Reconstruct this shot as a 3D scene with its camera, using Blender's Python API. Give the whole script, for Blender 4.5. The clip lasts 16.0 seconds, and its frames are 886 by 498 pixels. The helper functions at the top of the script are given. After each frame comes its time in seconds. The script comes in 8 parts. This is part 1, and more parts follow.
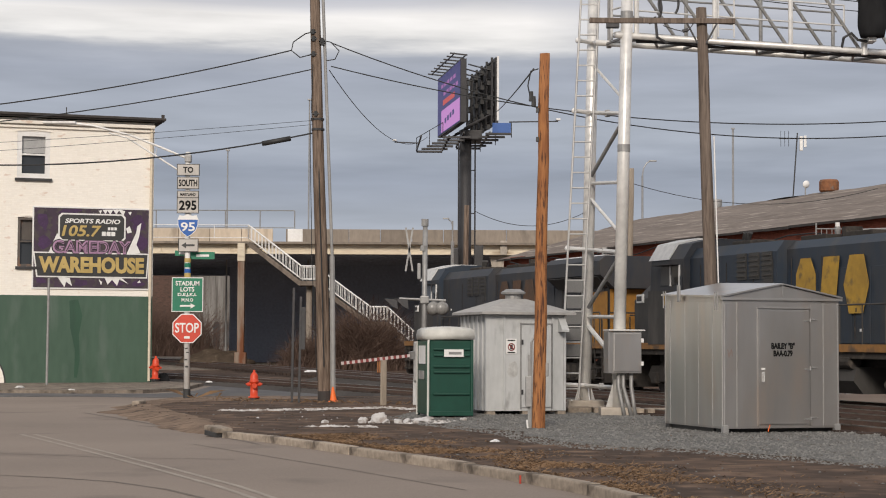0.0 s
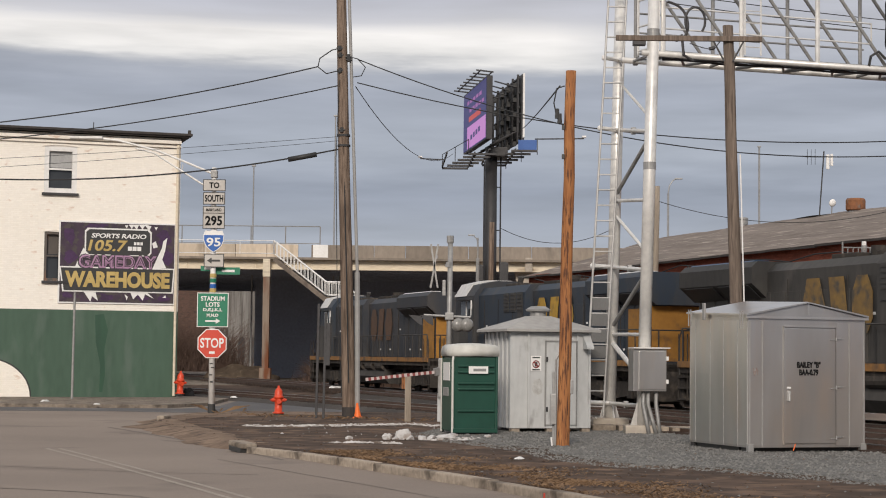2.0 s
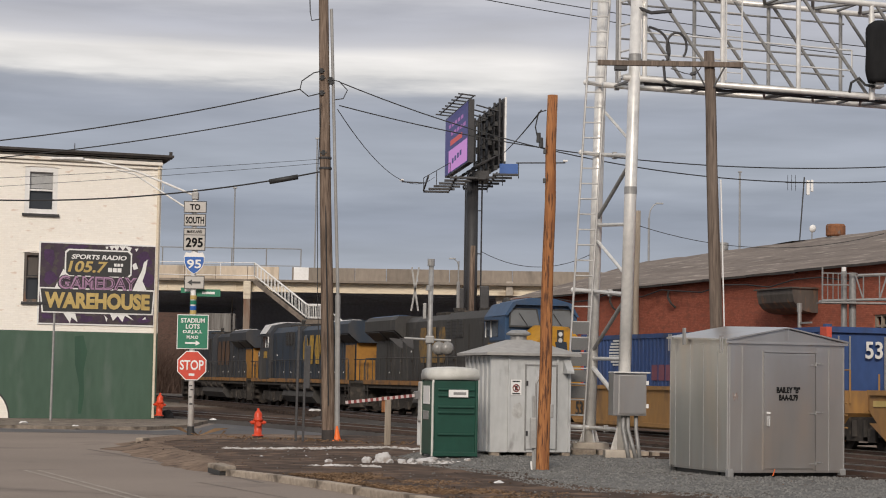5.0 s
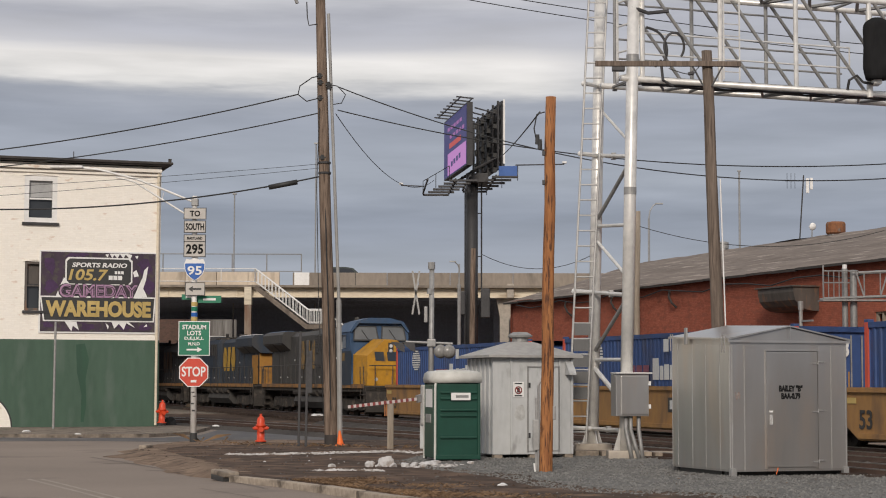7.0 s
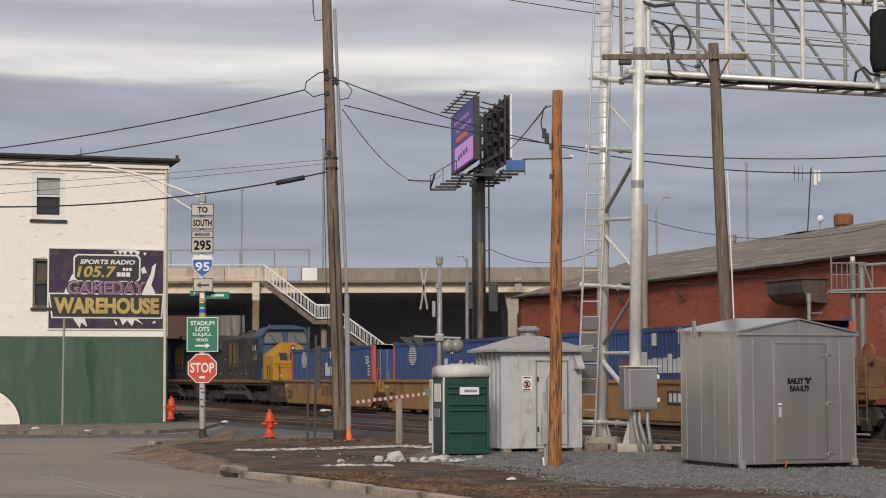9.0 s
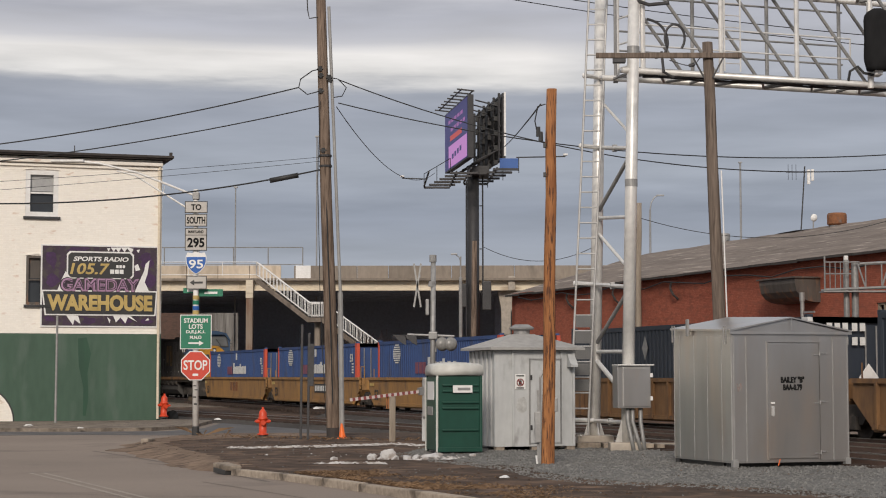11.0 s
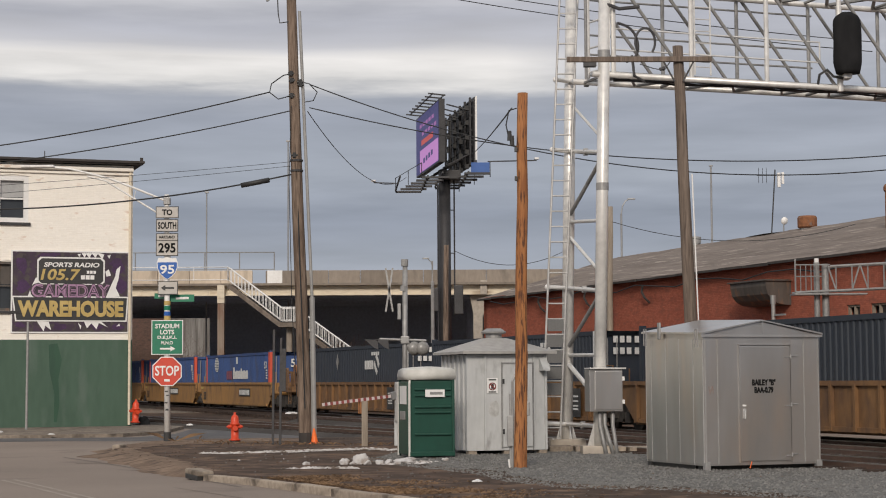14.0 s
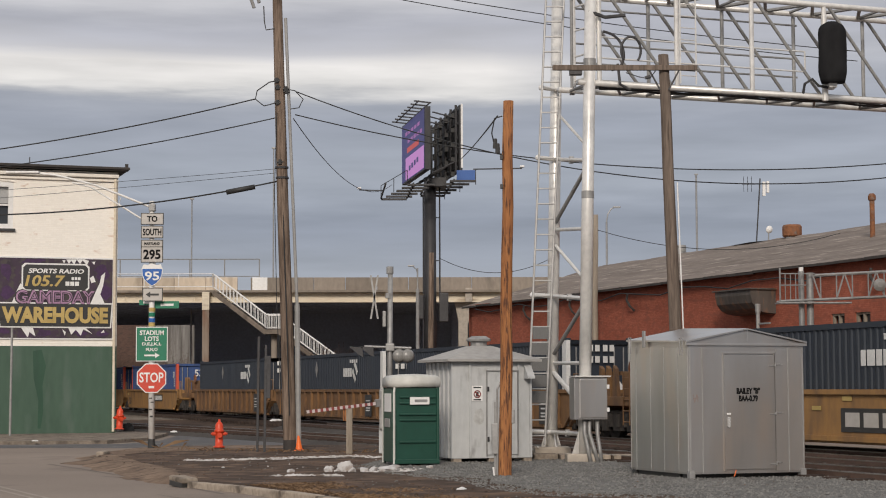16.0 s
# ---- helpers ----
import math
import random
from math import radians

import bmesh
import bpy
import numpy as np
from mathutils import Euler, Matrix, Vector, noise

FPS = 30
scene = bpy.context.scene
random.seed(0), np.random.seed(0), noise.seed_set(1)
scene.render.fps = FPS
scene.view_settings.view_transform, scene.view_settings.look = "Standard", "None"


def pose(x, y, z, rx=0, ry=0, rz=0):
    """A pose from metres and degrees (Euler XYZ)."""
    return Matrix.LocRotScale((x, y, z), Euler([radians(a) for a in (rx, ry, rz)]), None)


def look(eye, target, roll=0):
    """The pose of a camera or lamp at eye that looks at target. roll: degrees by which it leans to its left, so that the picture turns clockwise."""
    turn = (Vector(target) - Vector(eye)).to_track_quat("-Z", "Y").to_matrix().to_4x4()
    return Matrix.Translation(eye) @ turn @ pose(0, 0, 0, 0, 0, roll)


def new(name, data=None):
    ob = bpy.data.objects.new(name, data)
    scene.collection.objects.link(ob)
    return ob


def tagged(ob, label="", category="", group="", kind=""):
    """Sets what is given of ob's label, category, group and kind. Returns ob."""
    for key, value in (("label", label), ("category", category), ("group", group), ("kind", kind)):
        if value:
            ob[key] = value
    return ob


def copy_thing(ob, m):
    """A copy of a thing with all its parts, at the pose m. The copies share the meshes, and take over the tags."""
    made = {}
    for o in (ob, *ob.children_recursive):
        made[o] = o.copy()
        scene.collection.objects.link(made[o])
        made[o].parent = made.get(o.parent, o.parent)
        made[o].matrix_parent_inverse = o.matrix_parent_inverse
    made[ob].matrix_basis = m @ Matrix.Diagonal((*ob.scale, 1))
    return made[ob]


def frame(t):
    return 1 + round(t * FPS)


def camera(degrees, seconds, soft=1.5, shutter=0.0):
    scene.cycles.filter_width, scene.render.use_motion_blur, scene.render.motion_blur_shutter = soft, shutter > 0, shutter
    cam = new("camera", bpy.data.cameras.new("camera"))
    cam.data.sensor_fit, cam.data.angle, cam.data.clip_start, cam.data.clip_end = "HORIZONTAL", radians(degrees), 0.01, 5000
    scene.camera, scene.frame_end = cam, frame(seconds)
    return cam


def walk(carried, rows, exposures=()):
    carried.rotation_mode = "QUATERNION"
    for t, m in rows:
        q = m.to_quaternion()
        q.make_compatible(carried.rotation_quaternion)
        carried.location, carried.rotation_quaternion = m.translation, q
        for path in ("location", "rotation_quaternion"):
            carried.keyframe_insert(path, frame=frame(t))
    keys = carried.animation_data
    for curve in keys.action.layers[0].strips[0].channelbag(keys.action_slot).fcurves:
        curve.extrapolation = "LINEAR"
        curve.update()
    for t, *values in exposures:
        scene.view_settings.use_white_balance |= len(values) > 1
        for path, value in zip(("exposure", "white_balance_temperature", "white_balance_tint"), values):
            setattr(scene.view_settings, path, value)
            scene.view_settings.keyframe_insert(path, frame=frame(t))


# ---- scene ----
# camera: hand-held on one spot, it only turns
EYE = 1.8
cam = camera(27.54, 16.0, 1.05)
# seconds, turn to the right, tilt up, lean
TURNS = [(0, 0.216, 2.870, 0.276), (0.5, -0.003, 3.205, 0.425), (1, -0.140, 3.420, 0.696), (1.5, -0.455, 3.394, 0.605),
         (2, -0.587, 3.391, 0.635), (2.5, -0.623, 3.486, 0.718), (3, -0.328, 3.635, 0.999), (3.5, 0.028, 3.750, 1.206),
         (4, 0.166, 3.902, 1.292), (6.5, -0.142, 4.260, 0.169), (7, -0.000, 4.236, 0.150), (7.5, 0.018, 4.117, 0.219),
         (8, -0.108, 4.045, 0.154), (8.5, -0.189, 4.072, -0.053), (9, -0.242, 4.065, -0.197), (11.5, 0.010, 3.997, -0.060),
         (12, 0.149, 4.032, -0.163), (12.5, 0.379, 4.064, -0.282), (13, 0.500, 4.105, -0.472), (13.5, 0.694, 4.099, -0.503),
         (14, 0.859, 4.134, -0.352), (14.5, 0.999, 4.219, -0.122), (15, 1.023, 4.269, -0.111), (15.5, 1.176, 4.329, -0.099),
         (16, 1.327, 4.371, -0.184)]
walk(cam, [(t, pose(0, 0, EYE, 90 + tilt, 0, -turn) @ pose(0, 0, 0, 0, 0, lean)) for t, turn, tilt, lean in TURNS],
     [(0, 0.06), (4, 0.0), (6.5, -0.09), (16, -0.09)])
# light: an overcast winter afternoon, a soft warm sun behind the camera and layered cloud ahead
SUN_EL, SUN_AZ = radians(27), radians(187)
world = bpy.data.worlds.new("world")
scene.world = world
world.use_nodes = True
wn, wl = world.node_tree.nodes, world.node_tree.links
bg = wn["Background"]
sky = wn.new("ShaderNodeTexSky")
sky.sky_type, sky.sun_disc = "NISHITA", False
sky.sun_elevation, sky.sun_rotation = SUN_EL, SUN_AZ
sky_dim = wn.new("ShaderNodeVectorMath")
sky_dim.operation = "SCALE"
sky_dim.inputs["Scale"].default_value = 0.1
wl.new(sky.outputs[0], sky_dim.inputs[0])
wc = wn.new("ShaderNodeTexCoord")
wmap = wn.new("ShaderNodeMapping")
wmap.inputs["Scale"].default_value = (3.2, 3.2, 26.0)
wl.new(wc.outputs["Generated"], wmap.inputs["Vector"])
wnoise = wn.new("ShaderNodeTexNoise")
wnoise.inputs["Scale"].default_value, wnoise.inputs["Detail"].default_value = 1.6, 7.0
wnoise.inputs["Roughness"].default_value = 0.55
wl.new(wmap.outputs[0], wnoise.inputs["Vector"])
wsep = wn.new("ShaderNodeSeparateXYZ")
wl.new(wc.outputs["Generated"], wsep.inputs[0])
wadd = wn.new("ShaderNodeMath")
wadd.operation = "MULTIPLY_ADD"
wl.new(wnoise.outputs["Fac"], wadd.inputs[0])
wadd.inputs[1].default_value = 0.03
wl.new(wsep.outputs["Z"], wadd.inputs[2])
def sky_ramp(stops):
    node = wn.new("ShaderNodeValToRGB")
    wl.new(wadd.outputs[0], node.inputs[0])
    ramp = node.color_ramp
    ramp.elements[0].position, ramp.elements[0].color = 0.0, (0.38, 0.41, 0.475, 1)
    ramp.elements[1].position, ramp.elements[1].color = 1.0, (0.66, 0.66, 0.69, 1)
    for at_z, colour in stops:
        e = ramp.elements.new(at_z)
        e.color = (*colour, 1)
    return node


LOW = [(0.06, (0.39, 0.415, 0.48)), (0.105, (0.30, 0.325, 0.40)), (0.13, (0.385, 0.41, 0.475)), (0.16, (0.36, 0.38, 0.445))]
HIGH = [(0.212, (0.49, 0.49, 0.54)), (0.226, (0.62, 0.61, 0.63)), (0.26, (0.52, 0.53, 0.57)), (0.5, (0.61, 0.615, 0.65))]
# a bright gap in the cloud, closing towards the right
wramp = sky_ramp(LOW + [(0.172, (0.395, 0.41, 0.465)), (0.1765, (0.55, 0.545, 0.56)), (0.1805, (0.84, 0.81, 0.78)), (0.192, (0.90, 0.86, 0.83)), (0.2, (0.58, 0.57, 0.60))] + HIGH)
wramp2 = sky_ramp(LOW + [(0.18, (0.43, 0.44, 0.49)), (0.195, (0.50, 0.50, 0.54))] + HIGH)
wside = wn.new("ShaderNodeMapRange")
wside.inputs["From Min"].default_value, wside.inputs["From Max"].default_value = 0.05, 0.13
wl.new(wsep.outputs["X"], wside.inputs["Value"])
wband = wn.new("ShaderNodeMix")
wband.data_type = "RGBA"
wl.new(wside.outputs[0], wband.inputs["Factor"])
wl.new(wramp.outputs[0], wband.inputs["A"])
wl.new(wramp2.outputs[0], wband.inputs["B"])
wmott = wn.new("ShaderNodeTexNoise")
wmott.inputs["Scale"].default_value, wmott.inputs["Detail"].default_value = 3.2, 8.0
wl.new(wmap.outputs[0], wmott.inputs["Vector"])
wmr = wn.new("ShaderNodeMapRange")
wmr.inputs["From Min"].default_value, wmr.inputs["From Max"].default_value = 0.3, 0.7
wmr.inputs["To Min"].default_value, wmr.inputs["To Max"].default_value = 0.885, 1.12
wl.new(wmott.outputs["Fac"], wmr.inputs["Value"])
wsc = wn.new("ShaderNodeVectorMath")
wsc.operation = "SCALE"
wl.new(wband.outputs["Result"], wsc.inputs[0])
wl.new(wmr.outputs[0], wsc.inputs["Scale"])
wmix = wn.new("ShaderNodeMix")
wmix.data_type = "RGBA"
wmix.inputs["Factor"].default_value = 0.93
wl.new(sky_dim.outputs[0], wmix.inputs["A"])
wl.new(wsc.outputs[0], wmix.inputs["B"])
wl.new(wmix.outputs["Result"], bg.inputs["Color"])
bg.inputs["Strength"].default_value = 1.0
sun = new("sun", bpy.data.lights.new("sun", "SUN"))
sun.data.energy, sun.data.angle, sun.data.color = 2.5, radians(14), (1.0, 0.90, 0.79)
sun.matrix_world = look((20 * math.sin(SUN_AZ), 20 * math.cos(SUN_AZ), 20 * math.tan(SUN_EL)), (0, 0, 0))
scene.view_settings.exposure = 0.0
# ---- materials ----
def mat(name, base, other=None, rough=0.7, metal=0.0, grain=14.0, stain=0.9, amount=0.5, bump=0.15, stretch=(1, 1, 1), vary=0.0, grime_sheen=None, grime_cut=(0.55, 0.75)):
    """A painted or raw surface: two colours mixed by fine grain and broad stains, a third for patches of grime and, on
    the aluminium, painted reflection.
    """
    m = bpy.data.materials.new(name)
    m.use_nodes = True
    n, l = m.node_tree.nodes, m.node_tree.links
    p = n["Principled BSDF"]
    tc, mp = n.new("ShaderNodeTexCoord"), n.new("ShaderNodeMapping")
    mp.inputs["Scale"].default_value = stretch
    l.new(tc.outputs["Object"], mp.inputs["Vector"])
    fine, broad = n.new("ShaderNodeTexNoise"), n.new("ShaderNodeTexNoise")
    fine.inputs["Scale"].default_value, fine.inputs["Detail"].default_value = grain, 6
    broad.inputs["Scale"].default_value, broad.inputs["Detail"].default_value = stain, 5
    for x in (fine, broad):
        l.new(mp.outputs[0], x.inputs["Vector"])
    other = other or tuple(c * 0.7 for c in base)
    add = n.new("ShaderNodeMath")
    add.operation = "ADD"
    l.new(fine.outputs["Fac"], add.inputs[0])
    l.new(broad.outputs["Fac"], add.inputs[1])
    rng = n.new("ShaderNodeMapRange")
    rng.inputs["From Min"].default_value, rng.inputs["From Max"].default_value = 0.7, 1.3
    rng.inputs["To Max"].default_value = amount * 2
    l.new(add.outputs[0], rng.inputs["Value"])
    mix = n.new("ShaderNodeMix")
    mix.data_type = "RGBA"
    l.new(rng.outputs[0], mix.inputs["Factor"])
    mix.inputs["A"].default_value, mix.inputs["B"].default_value = (*base, 1), (*other, 1)
    out = mix.outputs["Result"]
    if grime_sheen:
        patch = n.new("ShaderNodeTexNoise")
        patch.inputs["Scale"].default_value, patch.inputs["Detail"].default_value = stain * 2.7, 8
        l.new(mp.outputs[0], patch.inputs["Vector"])
        cut = n.new("ShaderNodeMapRange")
        cut.inputs["From Min"].default_value, cut.inputs["From Max"].default_value = grime_cut
        l.new(patch.outputs["Fac"], cut.inputs["Value"])
        mix2 = n.new("ShaderNodeMix")
        mix2.data_type = "RGBA"
        l.new(cut.outputs[0], mix2.inputs["Factor"])
        l.new(out, mix2.inputs["A"])
        mix2.inputs["B"].default_value = (*grime_sheen, 1)
        out = mix2.outputs["Result"]
    if vary:
        info, hsv = n.new("ShaderNodeObjectInfo"), n.new("ShaderNodeHueSaturation")
        r2 = n.new("ShaderNodeMapRange")
        r2.inputs["To Min"].default_value, r2.inputs["To Max"].default_value = 1 - vary, 1 + vary
        l.new(info.outputs["Random"], r2.inputs["Value"])
        l.new(r2.outputs[0], hsv.inputs["Value"])
        l.new(out, hsv.inputs["Color"])
        out = hsv.outputs["Color"]
    l.new(out, p.inputs["Base Color"])
    p.inputs["Roughness"].default_value, p.inputs["Metallic"].default_value = rough, metal
    if rough > 0.82:
        p.inputs["Specular IOR Level"].default_value = 0.12
    if bump:
        b = n.new("ShaderNodeBump")
        b.inputs["Strength"].default_value, b.inputs["Distance"].default_value = bump, 0.02
        l.new(fine.outputs["Fac"], b.inputs["Height"])
        l.new(b.outputs[0], p.inputs["Normal"])
    return m


def brick_mat(name, one, two, mortar, rough=0.9, size=1.0, strength=0.5, grime_sheen=None, grime_cut=(0.62, 0.72)):
    """Brickwork in courses of 7 cm along local x and z."""
    m = mat(name, one, two, rough, grain=9, stain=0.35, bump=0)
    n, l = m.node_tree.nodes, m.node_tree.links
    p = n["Principled BSDF"]
    old = p.inputs["Base Color"].links[0].from_socket
    tc, mp, br = n.new("ShaderNodeTexCoord"), n.new("ShaderNodeMapping"), n.new("ShaderNodeTexBrick")
    mp.inputs["Rotation"].default_value = (radians(-90), 0, 0)
    l.new(tc.outputs["Object"], mp.inputs["Vector"])
    l.new(mp.outputs[0], br.inputs["Vector"])
    br.inputs["Scale"].default_value = 1.0 / size
    br.inputs["Brick Width"].default_value, br.inputs["Row Height"].default_value = 0.215, 0.075
    br.inputs["Mortar Size"].default_value, br.inputs["Mortar Smooth"].default_value = 0.006, 0.3
    br.inputs["Color1"].default_value, br.inputs["Color2"].default_value = (1, 1, 1, 1), (0.72, 0.72, 0.72, 1)
    br.inputs["Mortar"].default_value = (*mortar, 1)
    mul = n.new("ShaderNodeMix")
    mul.data_type, mul.blend_type = "RGBA", "MULTIPLY"
    mul.inputs["Factor"].default_value = strength
    l.new(old, mul.inputs["A"])
    l.new(br.outputs["Color"], mul.inputs["B"])
    out = mul.outputs["Result"]
    if grime_sheen:
        no, cut, mx = n.new("ShaderNodeTexNoise"), n.new("ShaderNodeMapRange"), n.new("ShaderNodeMix")
        mp2 = n.new("ShaderNodeMapping")
        mp2.inputs["Scale"].default_value = (1.5, 1.5, 3.5)
        l.new(tc.outputs["Object"], mp2.inputs["Vector"])
        l.new(mp2.outputs[0], no.inputs["Vector"])
        no.inputs["Scale"].default_value, no.inputs["Detail"].default_value = 1.3, 10
        cut.inputs["From Min"].default_value, cut.inputs["From Max"].default_value = grime_cut
        l.new(no.outputs["Fac"], cut.inputs["Value"])
        mx.data_type = "RGBA"
        l.new(cut.outputs[0], mx.inputs["Factor"])
        l.new(out, mx.inputs["A"])
        mx.inputs["B"].default_value = (*grime_sheen, 1)
        out = mx.outputs["Result"]
    l.new(out, p.inputs["Base Color"])
    b = n.new("ShaderNodeBump")
    b.inputs["Strength"].default_value, b.inputs["Distance"].default_value = 0.6, 0.01
    l.new(br.outputs["Fac"], b.inputs["Height"])
    b.invert = True
    l.new(b.outputs[0], p.inputs["Normal"])
    return m


def glow(name, colour, strength):
    m = bpy.data.materials.new(name)
    m.use_nodes = True
    p = m.node_tree.nodes["Principled BSDF"]
    p.inputs["Base Color"].default_value = (*[c * 0.3 for c in colour], 1)
    p.inputs["Emission Color"].default_value, p.inputs["Emission Strength"].default_value = (*colour, 1), strength
    return m


